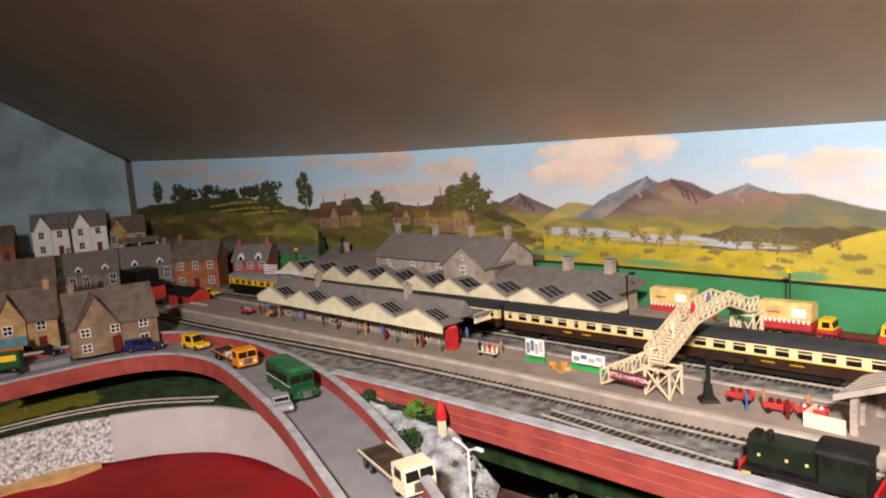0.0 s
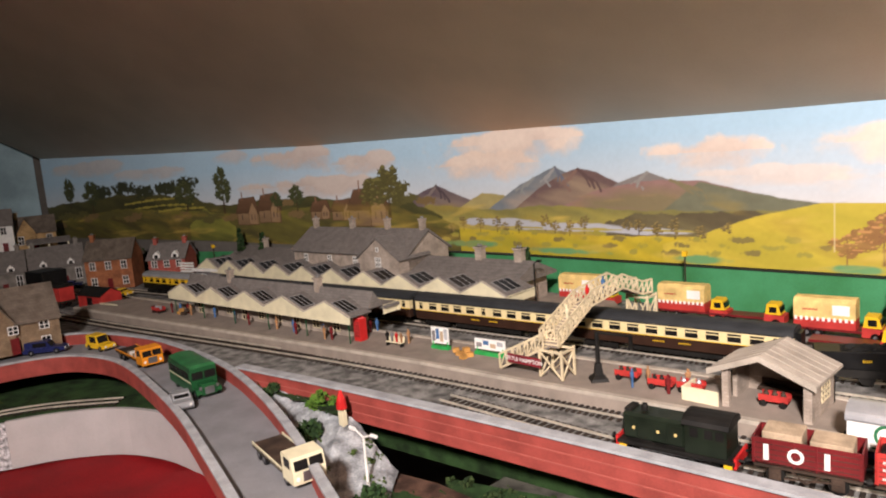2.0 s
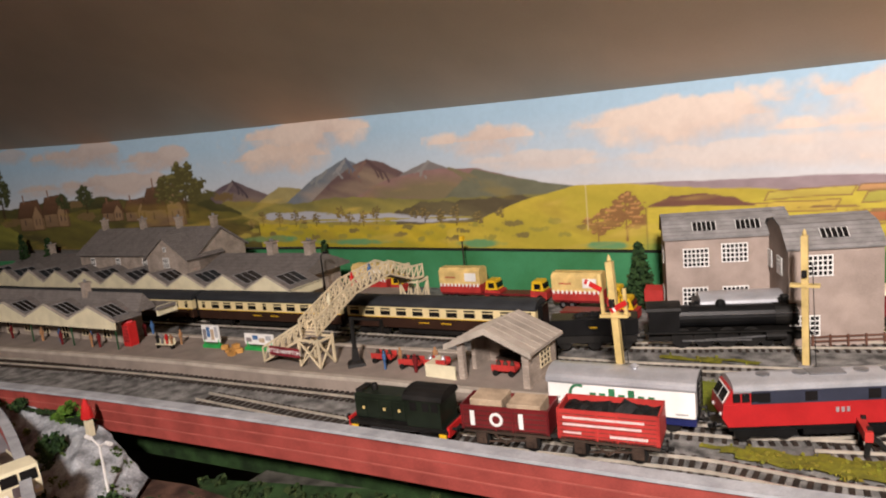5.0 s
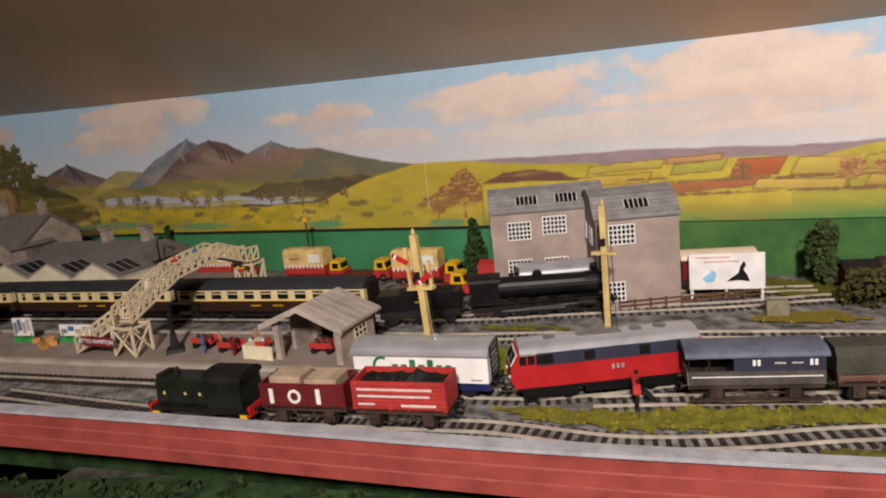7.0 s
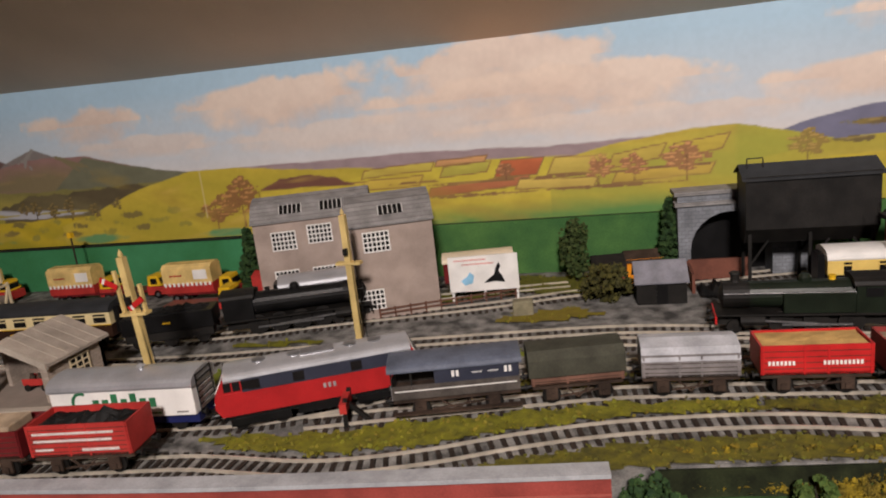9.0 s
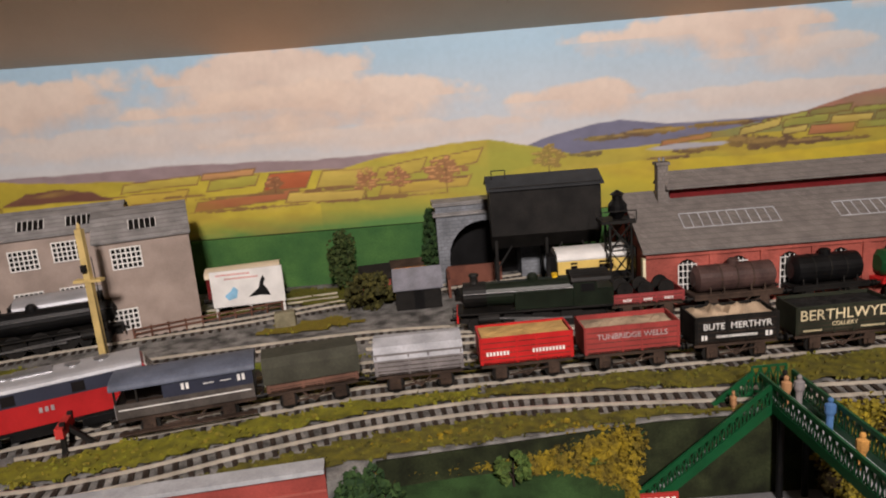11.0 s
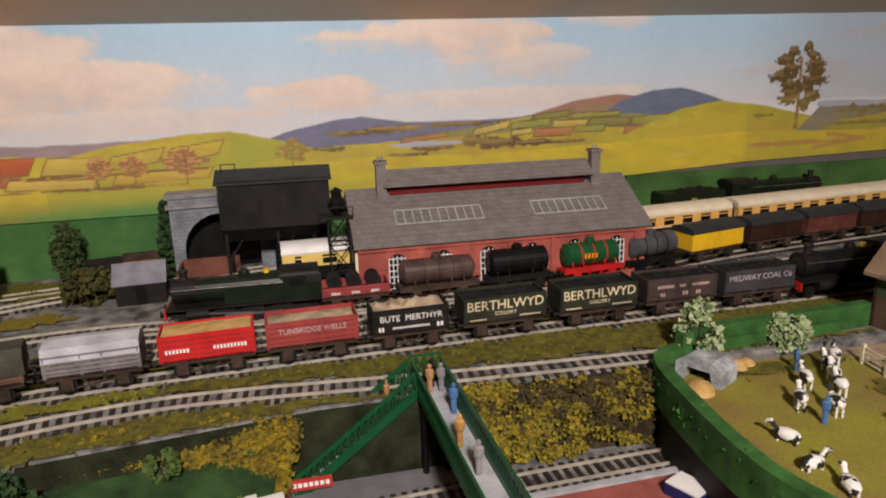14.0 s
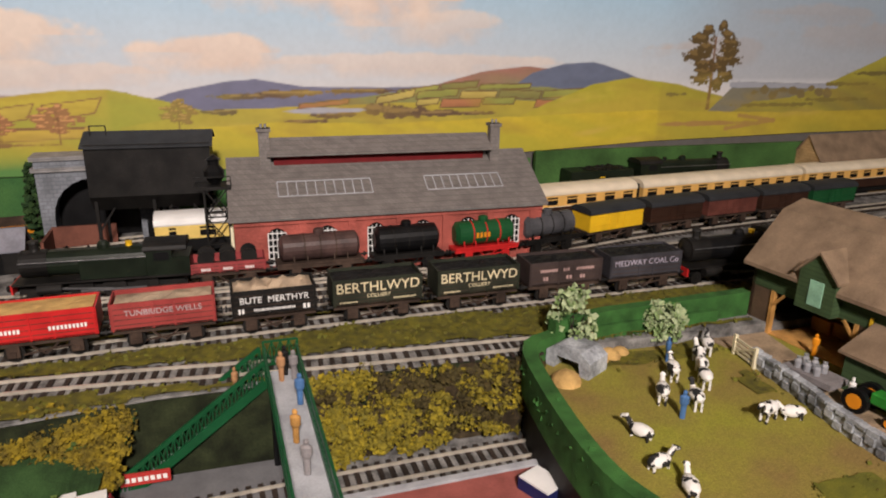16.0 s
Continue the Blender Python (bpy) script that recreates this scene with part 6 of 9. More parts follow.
# goods train on the siding behind
def brake_van(x):
    px, py, rz = on(T_GOODS, x)
    t = thing("brake_van", "navy goods brake van with open veranda and grey roof", "brake van", px, py, 0, rz)
    chassis(t, 0.088)
    part("lower_side", box(bx(-0.044, 0.044, -0.0148, -0.0136, 0.0155, 0.0255), -0.044, 0.044, 0.0136, 0.0148, 0.0155, 0.0255), mat("grimy_boards", (0.075, 0.065, 0.058), 0.8, var=0.2), t)
    part("cabin", bx(-0.014, 0.044, -0.0145, 0.0145, 0.0155, 0.0375), DKBLUE, t)
    part("roof", prism(B(), arc(0.0165, 0.037, 0.005, 10) + [(0.0165, 0.0358), (-0.0165, 0.0358)], -0.046, 0.046, axis="x"), mat("blue_grey_roof", (0.10, 0.115, 0.155), 0.6), t)
    for xx in (-0.0435, -0.030):
        for y in (-0.014, 0.014):
            part("veranda_post", beam(B(), (xx, y, 0.0255), (xx, y, 0.037), 0.0012, 0.0012), SOOT, t)
    part("footboard", bx(-0.044, 0.044, -0.0185, -0.014, 0.005, 0.0062), RUST, t)
    part("floor", bx(-0.044, 0.044, -0.014, 0.014, 0.015, 0.0165), RUST, t)
    part("end_wall", bx(-0.0446, -0.0436, -0.0145, 0.0145, 0.0155, 0.026), GREYWAG, t)
    bars(t, ((-0.002, 0.004, 0.0285, 0.0345), (0.012, 0.019, 0.0305, 0.0318), (0.023, 0.030, 0.0305, 0.0318), (0.034, 0.040, 0.0285, 0.0345)), -0.0148, WHITE)
    part("hand_rail", bx(-0.042, 0.042, -0.0156, -0.0150, 0.0215, 0.0221), WHITE, t)


brake_van(-0.008)
t = open_wagon(T_GOODS, 0.073, "brown wagon under an olive tarpaulin", mat("brown_wagon", (0.17, 0.085, 0.06), 0.7, var=0.15), L=0.062, H=0.014)
part("tarpaulin", prism(B(), [(-0.0158, 0.022), (-0.0155, 0.034), (-0.010, 0.0395), (0.010, 0.0395), (0.0155, 0.034), (0.0158, 0.022)], -0.033, 0.033, axis="x"), TARP, t, "olive green cloth cover")
t = open_wagon(T_GOODS, 0.149, "grey steel wagon under a pale sheet", GREYWAG, L=0.062, H=0.016)
part("tarpaulin", prism(B(), [(-0.0152, 0.027), (-0.013, 0.0365), (0.0, 0.039), (0.013, 0.0365), (0.0152, 0.027)], -0.0315, 0.0315, axis="x"), mat("pale_grey_sheet", (0.44, 0.45, 0.48), 0.7, var=0.12), t, "pale grey sheet cover")
open_wagon(T_GOODS, 0.226, "red wagon heaped level with orange sand", RED, load=SAND, rise=0.0012, fill=0.0185, sign=((-0.029, -0.012, 0.0215, 0.0255), (0.004, 0.028, 0.0215, 0.0255)), seed=2)
open_wagon(T_GOODS, 0.302, "dull red wagon with a pale stone load", mat("wagon_dull_red", (0.30, 0.045, 0.04), 0.6, var=0.1), L=0.068, load=PALESAND, rise=0.003, fill=0.016, text="TUNBRIDGE WELLS", tsize=0.0058, tz=0.0125, text_mat=mat("faded_white_letters", (0.42, 0.36, 0.36), 0.6), seed=3)
open_wagon(T_GOODS, 0.378, "black wagon with a sandy load and white lettering", SOOT, L=0.060, load=PALESAND, rise=0.006, fill=0.017, text="BUTE  MERTHYR", tsize=0.0068, tz=0.0125, sign=((-0.015, 0.015, 0.019, 0.0215), (-0.026, -0.021, 0.0175, 0.0225), (0.0205, 0.0265, 0.0175, 0.0225)), seed=5)
LETTER = mat("cream_lettering", (0.70, 0.60, 0.38), 0.6)
for k, x in enumerate((0.456, 0.539)):
    w = open_wagon(T_GOODS, x, "black-green coal wagon with large cream lettering", WAGBLACK, L=0.069, H=0.021, load=COAL, rise=0.003, fill=0.018, planks=7, text="BERTHLWYD", text_mat=LETTER, tsize=0.0112, tz=0.0140, sign=((-0.030, -0.016, 0.0175, 0.0192), (0.012, 0.030, 0.0180, 0.0198)), seed=6 + k)
    words("lettering", "COLLIERY", 0.0042, LETTER, w, pose(0, -0.0152, 0.0225, 90))
open_wagon(T_GOODS, 0.617, "brown-black wagon with heart emblems", mat("brown_black_wagon", (0.05, 0.035, 0.032), 0.65, var=0.15), load=COAL, rise=0.003, fill=0.017, sign=((-0.024, -0.008, 0.0265, 0.030), (-0.003, 0.003, 0.0265, 0.030), (0.009, 0.026, 0.0265, 0.030), (-0.021, -0.016, 0.019, 0.0235), (0.0, 0.006, 0.019, 0.0235), (0.013, 0.018, 0.019, 0.0235)), text_mat=mat("pink_lettering", (0.5, 0.33, 0.3), 0.6), seed=8)
open_wagon(T_GOODS, 0.694, "dark grey coal wagon with pale lettering", mat("dark_slate_wagon", (0.045, 0.043, 0.05), 0.65, var=0.15), L=0.070, load=COAL, rise=0.003, fill=0.018, text="MEDWAY COAL Co", tsize=0.0072, tz=0.0130, text_mat=mat("lilac_lettering", (0.42, 0.38, 0.45), 0.6), seed=9)

# yard in front of the shed
t = open_wagon(T_BACK2, 0.345, "red low wagon loaded with spare wheels", mat("flat_wagon_red", (0.30, 0.05, 0.05), 0.6), L=0.062, H=0.009, planks=3, sign=((-0.022, -0.014, 0.0175, 0.0205), (-0.004, 0.004, 0.0175, 0.0205), (0.014, 0.022, 0.0175, 0.0205)))
for xx in (-0.018, 0.0, 0.018):
    bm = B()
    for y in (-0.008, 0.008):
        rod(bm, (xx, y, 0.026), (xx, y + 0.002, 0.026), 0.007, 14)
    rod(bm, (xx, -0.008, 0.026), (xx, 0.01, 0.026), 0.001, 6)
    part("spare_wheelset", bm, SOOT, t)
tank_wagon(T_BACK2, 0.425, "brown weathered tank wagon", mat("tank_brown", (0.075, 0.045, 0.04), 0.45, var=0.2), RUST, L=0.078)
tank_wagon(T_BACK2, 0.507, "black tank wagon with a domed top", BLACK, SOOT, L=0.068, r=0.0125)
t = tank_wagon(T_BACK2, 0.586, "green and red tank wagon", GREEN, RED, L=0.068)
bars(t, ((-0.012, 0.004, 0.025, 0.032),), -0.0122, ORANGE)
tank_wagon(T_BACK2, 0.660, "grey-black tank wagon with a round badge", mat("tank_grey", (0.07, 0.07, 0.075), 0.5), SOOT, L=0.068)
van(T_BACK2, 0.742, "yellow goods van with a grey roof", YELLOW, COACHROOF, H=0.021)
van(T_BACK2, 0.828, "brown goods van with a grey roof", BROWN, COACHROOF, H=0.02)
van(T_BACK2, 0.912, "red-brown goods van with a dark roof", mat("van_red_brown", (0.12, 0.04, 0.03), 0.5), COACHROOF, H=0.02)
van(T_BACK2, 0.996, "dark brown goods van", BROWN, COACHROOF, H=0.02)
van(T_BACK2, 1.080, "green goods van with a grey roof", GREEN, COACHROOF, H=0.02)


# ---- steam locomotives ----
def steam(line, x, label, boiler_mat, L=0.15, tender=0.09, tank=False, face=1, r=0.0115):
    """A steam engine: boiler, smokebox, chimney, domes, cab, running plate, wheels and rods, with a tender or side tanks."""
    px, py, rz = on(line, x)
    t = thing("steam_locomotive", label, "locomotive", px, py, 0, rz + (0 if face > 0 else 180), group="steam locomotives")
    h = L / 2
    zc = 0.019 + r
    part("running_plate", bx(-h, h, -0.0155, 0.0155, 0.0165, 0.018), SOOT, t)
    part("frame", bx(-h + 0.004, h - 0.002, -0.006, 0.006, 0.006, 0.0165), SOOT, t)
    bm = rod(B(), (-h + 0.034, 0, zc), (h - 0.026, 0, zc), r, 20, r * 0.92)
    part("boiler", bm, boiler_mat, t)
    bm = rod(B(), (h - 0.026, 0, zc), (h - 0.006, 0, zc), r * 0.98, 20)
    rod(bm, (h - 0.006, 0, zc), (h - 0.003, 0, zc), r * 0.8, 16, r * 0.3)
    part("smokebox", bm, SOOT, t)
    part("chimney", lathe(B(), [(0.0045, 0), (0.0035, 0.003), (0.0035, 0.007), (0.0048, 0.008), (0.0040, 0.0095)], 12, (h - 0.016, 0, zc + r - 0.002)), SOOT, t)
    part("steam_dome", lathe(B(), [(0.0052, 0), (0.0050, 0.004), (0.0032, 0.0065), (0.0008, 0.0072)], 12, (0.0, 0, zc + r - 0.002)), boiler_mat, t)
    part("safety_valve", lathe(B(), [(0.003, 0), (0.0025, 0.003), (0.003, 0.005)], 10, (-h + 0.048, 0, zc + r - 0.002)), YELLOW if tank else SOOT, t)
    cab = part("cab", bx(-h + 0.004 + (0.010 if tank else 0), -h + 0.034, -0.0145, 0.0145, 0.018, 0.041), boiler_mat, t)
    part("cab_roof", prism(B(), arc(0.0155, 0.0405, 0.0055, 8) + [(0.0155, 0.0395), (-0.0155, 0.0395)], -h + 0.002, -h + 0.036, axis="x"), SOOT, t)
    for y in (-0.0149, 0.0145):
        part("cab_window", bx(-h + 0.016, -h + 0.028, y, y + 0.0005, 0.031, 0.038), BLACK, cab)
    if tank:
        for y in (-0.0145, 0.0085):
            tk = part("side_tank", bx(-h + 0.034, h - 0.05, y, y + 0.006, 0.018, 0.0345, bevel=0.0006), boiler_mat, t)
        part("bunker", bx(-h, -h + 0.014, -0.0145, 0.0145, 0.018, 0.033), boiler_mat, t)
        bars(t, ((-h + 0.045, -h + 0.049, 0.024, 0.028), (-h + 0.060, -h + 0.064, 0.024, 0.028), (-h + 0.075, -h + 0.079, 0.024, 0.028)), -0.0148, YELLOW, "lining_marks")
    n = 4 if not tank else 3
    xs = [-h + 0.036 + k * (L - 0.085) / (n - 1) for k in range(n)]
    wheels(t, xs, 0.0105 if not tank else 0.0095)
    wheels(t, (h - 0.016, h - 0.034) if not tank else (h - 0.014,), 0.0058)
    for y in (-0.0135, 0.0135):
        bm = B()
        beam(bm, (xs[0], y, 0.0085), (xs[-1], y, 0.0085), 0.0008, 0.0018)
        beam(bm, (xs[1], y * 1.06, 0.0095), (h - 0.03, y * 1.06, 0.0125), 0.0008, 0.0016)
        part("coupling_rod", bm, STEEL, t)
    for y in (-0.014, 0.014):
        part("cylinder", rod(B(), (h - 0.036, y, 0.0125), (h - 0.018, y, 0.0125), 0.0042, 12), SOOT, t)
    part("buffer_beam", bx(h - 0.0005, h + 0.001, -0.0155, 0.0155, 0.010, 0.0175), RED if tank else SOOT, t)
    buffers(t, h, 0.0135)
    for y in (-r - 0.0012, r + 0.0012):
        part("hand_rail", rod(B(), (-h + 0.034, y, zc + 0.004), (h - 0.006, y, zc + 0.004), 0.0004, 5), STEEL, t)
    if tender:
        a, b = -h - 0.006 - tender, -h - 0.006
        part("tender_body", bx(a, b, -0.0150, 0.0150, 0.0165, 0.034, bevel=0.0008), boiler_mat, t)
        part("tender_coal", Matrix_shift(heap(tender - 0.03, 0.022, 0.033, 0.006, 3), (a + b) / 2 + 0.008), COAL, t)
        part("tender_frame", bx(a + 0.002, b - 0.002, -0.0135, 0.0135, 0.008, 0.0166), SOOT, t)
        wheels(t, (a + 0.014, (a + b) / 2, b - 0.014), 0.0075)
        bars(t, (((a + b) / 2 - 0.004, (a + b) / 2 + 0.004, 0.024, 0.027),), -0.0153, YELLOW, "crest_plate")
    return t


def Matrix_shift(bm, dx):
    for v in bm.verts:
        v.co.x += dx
    return bm


steam(T_BACK, -0.215, "black steam locomotive with tender heading the passenger train", BLACK)
steam(T_BACK2, 0.248, "dark green tank locomotive with brass dome", LOCOGREEN, L=0.135, tender=0, tank=True, face=-1)
steam(T_GOODS, 0.800, "black tank locomotive at the goods train's head", BLACK, L=0.125, tender=0, tank=True, face=-1)
T_GRN = [(0.72, 0.818), (1.4, 0.822)]
tagged(part("ledge", bx(0.70, 1.05, 0.799, 0.8375, -0.0034, 0.0115), FENCEGREEN), "green painted ledge behind the coaches", "ledge", kind="structure")
stored = steam(T_GRN, 0.93, "dark green express locomotive stored behind the coaches", LOCOGREEN, L=0.15, tender=0.09, face=1)
stored.location.z += 0.0145


# ---- ground cover: scatter grass, banks, foliage ----
def patch(label, pts, material, z=-0.0032, rise=0.0016, seed=1, step=0.008, name="grass"):
    """An uneven low mound of scatter inside an outline, thinning to nothing at its edge."""
    xs, ys = [p[0] for p in pts], [p[1] for p in pts]
    bm, grid = B(), {}

    def inside(x, y):
        c, j = False, len(pts) - 1
        for i in range(len(pts)):
            (xa, ya), (xb, yb) = pts[i], pts[j]
            if (ya > y) != (yb > y) and x < (xb - xa) * (y - ya) / (yb - ya) + xa:
                c = not c
            j = i
        return c
    nx, ny = int((max(xs) - min(xs)) / step) + 2, int((max(ys) - min(ys)) / step) + 2
    for i in range(nx):
        for j in range(ny):
            x, y = min(xs) + i * step, min(ys) + j * step
            w = noise.noise((x * 60, y * 60, seed))
            if inside(x + 0.3 * step * w, y + 0.3 * step * w):
                grid[i, j] = bm.verts.new((x + 0.35 * step * noise.noise((x * 90, y * 90, 5)), y + 0.35 * step * w, z + 0.0008 + rise * (0.5 + w)))
    for (i, j), v in grid.items():
        if (i + 1, j) in grid and (i + 1, j + 1) in grid and (i, j + 1) in grid:
            bm.faces.new((v, grid[i + 1, j], grid[i + 1, j + 1], grid[i, j + 1]))
    rng = random.Random(seed)
    for (i, j), v in list(grid.items()):
        if rng.random() < 0.55:
            leaves(bm, v.co, (step * 0.6, step * 0.6, 0.001), 2, 0.0016, rng, 0.7)
    for f in bm.faces:
        f.smooth = True
    return tagged(part(name, bm, material), label, "grass", kind="stuff")


GR = foliage("scatter_grass_tufts", (0.20, 0.21, 0.016), (0.085, 0.10, 0.016), (0.21, 0.14, 0.02))
GL = foliage("lawn_scatter", (0.13, 0.19, 0.014), (0.07, 0.10, 0.014), (0.17, 0.18, 0.02))
GB = foliage("brown_green_scatter", (0.155, 0.13, 0.016), (0.05, 0.04, 0.016), (0.12, 0.13, 0.015))
patch("green scatter grass between the running lines", [(-0.30, 0.515), (-0.20, 0.495), (-0.11, 0.515), (0.0, 0.575), (0.1, 0.603), (-0.02, 0.607), (-0.15, 0.580), (-0.24, 0.565)], GL, seed=1)
patch("green and brown scatter in the track fork", [(-0.205, 0.447), (-0.12, 0.453), (-0.053, 0.471), (0.026, 0.490), (0.10, 0.507), (0.2, 0.515), (0.188, 0.496), (0.107, 0.484), (0.043, 0.465), (-0.02, 0.440), (-0.086, 0.425), (-0.15, 0.426)], GR, seed=2, step=0.005, rise=0.003)
patch("grass strip between siding and goods line", [(0.14, 0.492), (0.19, 0.496), (0.256, 0.495), (0.402, 0.482), (0.56, 0.473), (0.85, 0.468), (0.85, 0.532), (0.6, 0.528), (0.45, 0.525), (0.3, 0.520), (0.2, 0.515)], GB, seed=3, rise=0.003, step=0.0055)
patch("brown and green scatter between goods and main lines", [(-0.05, 0.505), (0.03, 0.518), (0.1, 0.534), (0.2, 0.542), (0.3, 0.547), (0.6, 0.555), (0.6, 0.567), (0.3, 0.565), (0.2, 0.562), (0.06, 0.552), (0.01, 0.535)], GB, seed=31, step=0.005)
patch("olive scatter in front of the curved siding", [(0.0, 0.414), (0.043, 0.436), (0.107, 0.456), (0.188, 0.469), (0.256, 0.468), (0.39, 0.456), (0.39, 0.450), (0.30, 0.448), (0.26, 0.444), (0.15, 0.431), (0.10, 0.421), (0.05, 0.412)], GB, seed=32, step=0.005)
patch("grass tuft beside the back lines", [(-0.27, 0.612), (-0.23, 0.607), (-0.16, 0.625), (-0.19, 0.638), (-0.26, 0.628)], GR, seed=4)
patch("grass tuft beside the back lines", [(-0.03, 0.665), (0.04, 0.663), (0.10, 0.690), (0.06, 0.715), (0.0, 0.695)], GR, seed=5)
patch("green scatter behind the yard lines", [(0.05, 0.60), (0.2, 0.597), (0.4, 0.597), (0.6, 0.603), (0.6, 0.593), (0.3, 0.590), (0.1, 0.583)], GR, seed=6)
patch("rough grass by the fence and hoarding", [(-0.12, 0.722), (0.0, 0.755), (0.12, 0.742), (0.16, 0.80), (0.0, 0.83), (-0.06, 0.80)], GB, seed=7)
patch("dark brown scatter along the wall's inner edge", [(-0.7, 0.335), (-0.46, 0.357), (-0.2, 0.382), (0.0, 0.405), (0.08, 0.418), (-0.02, 0.412), (-0.1, 0.396), (-0.2, 0.392), (-0.46, 0.364), (-0.7, 0.345)], mat("brown_scatter", (0.14, 0.11, 0.07), 0.95, var=0.3, fine=1300), seed=8, step=0.006)


def bank(label, top, foot, material, leaf, seed, n=260, size=0.0032, category="bushes", thick=0.006):
    """A steep bank between a top line and a foot line of (x, y, z), grown over with clumps."""
    rng = random.Random(seed)
    bm, rows = B(), []
    m = 26
    for i in range(m + 1):
        u = i / m * (len(top) - 1)
        k = min(int(u), len(top) - 2)
        a = Vector(top[k]).lerp(Vector(top[k + 1]), u - k)
        b = Vector(foot[k]).lerp(Vector(foot[k + 1]), u - k)
        rows.append([bm.verts.new(a.lerp(b, j / 6) + Vector((0, -1, 0.6)) * thick * noise.noise((i * 0.5, j * 0.7, seed))) for j in range(7)])
    for a, b in zip(rows, rows[1:]):
        for j in range(6):
            bm.faces.new((a[j], b[j], b[j + 1], a[j + 1]))
    ground = tagged(part("bank", bm, material), label, "bank", kind="structure")
    bm = B()
    lumpy = thick > 0.01
    for k in range(n // 4 if lumpy else 0):
        r, q = rows_pos(top, foot, rng.random(), rng.random()), 0.004 + 0.006 * rng.random()
        leaves(bm, r + Vector((0, -0.006, 0.002)), (q * 1.2, q, q), 70, size * (0.5 + 0.5 * rng.random()), rng)
    for _ in range(0 if lumpy else n):
        r = rows_pos(top, foot, rng.random(), rng.random() ** 0.8)
        leaves(bm, r + Vector((0, -0.003, 0.002)), (0.007, 0.005, 0.005), 16, size * (0.6 + 0.7 * rng.random()), rng)
    return tagged(part("bushes", bm, leaf), label + ", thick with clumps", category, kind="stuff")


def rows_pos(top, foot, s, t):
    u = s * (len(top) - 1)
    k = min(int(u), len(top) - 2)
    return Vector(top[k]).lerp(Vector(top[k + 1]), u - k).lerp(Vector(foot[k]).lerp(Vector(foot[k + 1]), u - k), t)


bank("dark green hedge bank below the red wall", [(-0.62, 0.335, -0.066), (-0.42, 0.356, -0.044), (-0.26, 0.370, -0.041), (-0.05, 0.390, -0.041), (0.08, 0.406, -0.042)], [(-0.52, 0.20, -0.079), (-0.36, 0.17, -0.078), (-0.2, 0.18, -0.078), (-0.02, 0.20, -0.078), (0.09, 0.23, -0.078)], GRASS_DK, foliage("deep_hedge_foliage", (0.020, 0.042, 0.012), (0.010, 0.020, 0.008), (0.04, 0.06, 0.016)), 11, 900, 0.0034)
bank("yellow-green lichen bushes beside the footbridge", [(0.395, 0.452, -0.004), (0.46, 0.450, -0.004), (0.56, 0.446, -0.006)], [(0.40, 0.431, -0.056), (0.46, 0.434, -0.056), (0.555, 0.436, -0.056)], mat("brown_bank", (0.05, 0.036, 0.018), 0.95, var=0.3), LEAF_Y, 12, 400, 0.0024, thick=0.016)
rng = random.Random(77)
bm = B()
for k in range(120):
    c = Vector((0.40 + 0.155 * rng.random(), 0.436 + 0.006 * rng.random(), -0.052 + 0.046 * rng.random()))
    leaves(bm, c, (0.008, 0.006, 0.006), 60, 0.0022, rng)
tagged(part("bushes", bm, LEAF_O), "dark brown-olive lichen in the bank's hollows", "bushes", kind="stuff")
bank("dark green park lawn below the track", [(0.085, 0.437, -0.016), (0.2, 0.450, -0.018), (0.25, 0.448, -0.018), (0.275, 0.444, -0.026)], [(0.10, 0.28, -0.072), (0.2, 0.28, -0.072), (0.235, 0.30, -0.072), (0.25, 0.33, -0.078)], GRASS_DK, LEAF_M, 13, 24, 0.002, thick=0.002)
bank("yellow lichen hedge along the siding", [(0.115, 0.444, -0.006), (0.2, 0.456, -0.006), (0.26, 0.452, -0.006), (0.290, 0.447, -0.008)], [(0.12, 0.434, -0.019), (0.2, 0.441, -0.020), (0.252, 0.432, -0.034), (0.272, 0.426, -0.048)], GRASS_DK, mat("mustard_lichen", (0.25, 0.18, 0.012), 0.95, var=0.35, fine=900, coarse=120, second=(0.09, 0.07, 0.015)), 14, 520, 0.0018, thick=0.002)
tagged(part("ground", bx(0.398, 0.60, 0.392, 0.447, -0.0801, -0.0572), BALLAST), "pale grey ballast of the cutting", "ground", kind="structure")


# ---- trees ----
def conifer(x, y, z, h, r, label="dark green model fir tree", seed=1, leaf=None):
    rng = random.Random(seed)
    t = thing("fir_tree", label, "tree", x, y, z, group="fir trees")
    part("trunk", rod(B(), (0, 0, 0), (0, 0, h * 0.95), r * 0.09, 6, r * 0.02), SLEEPER, t)
    bm = B()
    n = 11
    for k in range(n):
        u = k / n
        rr = r * (1 - u) ** 0.85 + 0.001
        for a in range(9):
            th = 6.283 * (a + 0.5 * (k % 2)) / 9 + rng.random() * 0.3
            leaves(bm, (rr * 0.62 * math.cos(th), rr * 0.62 * math.sin(th), h * (0.08 + 0.9 * u) - 0.12 * rr), (rr * 0.4, rr * 0.4, h * 0.035), 9, 0.0022 + 0.05 * r, rng)
    part("crown", bm, leaf or LEAF_D, t)
    return t


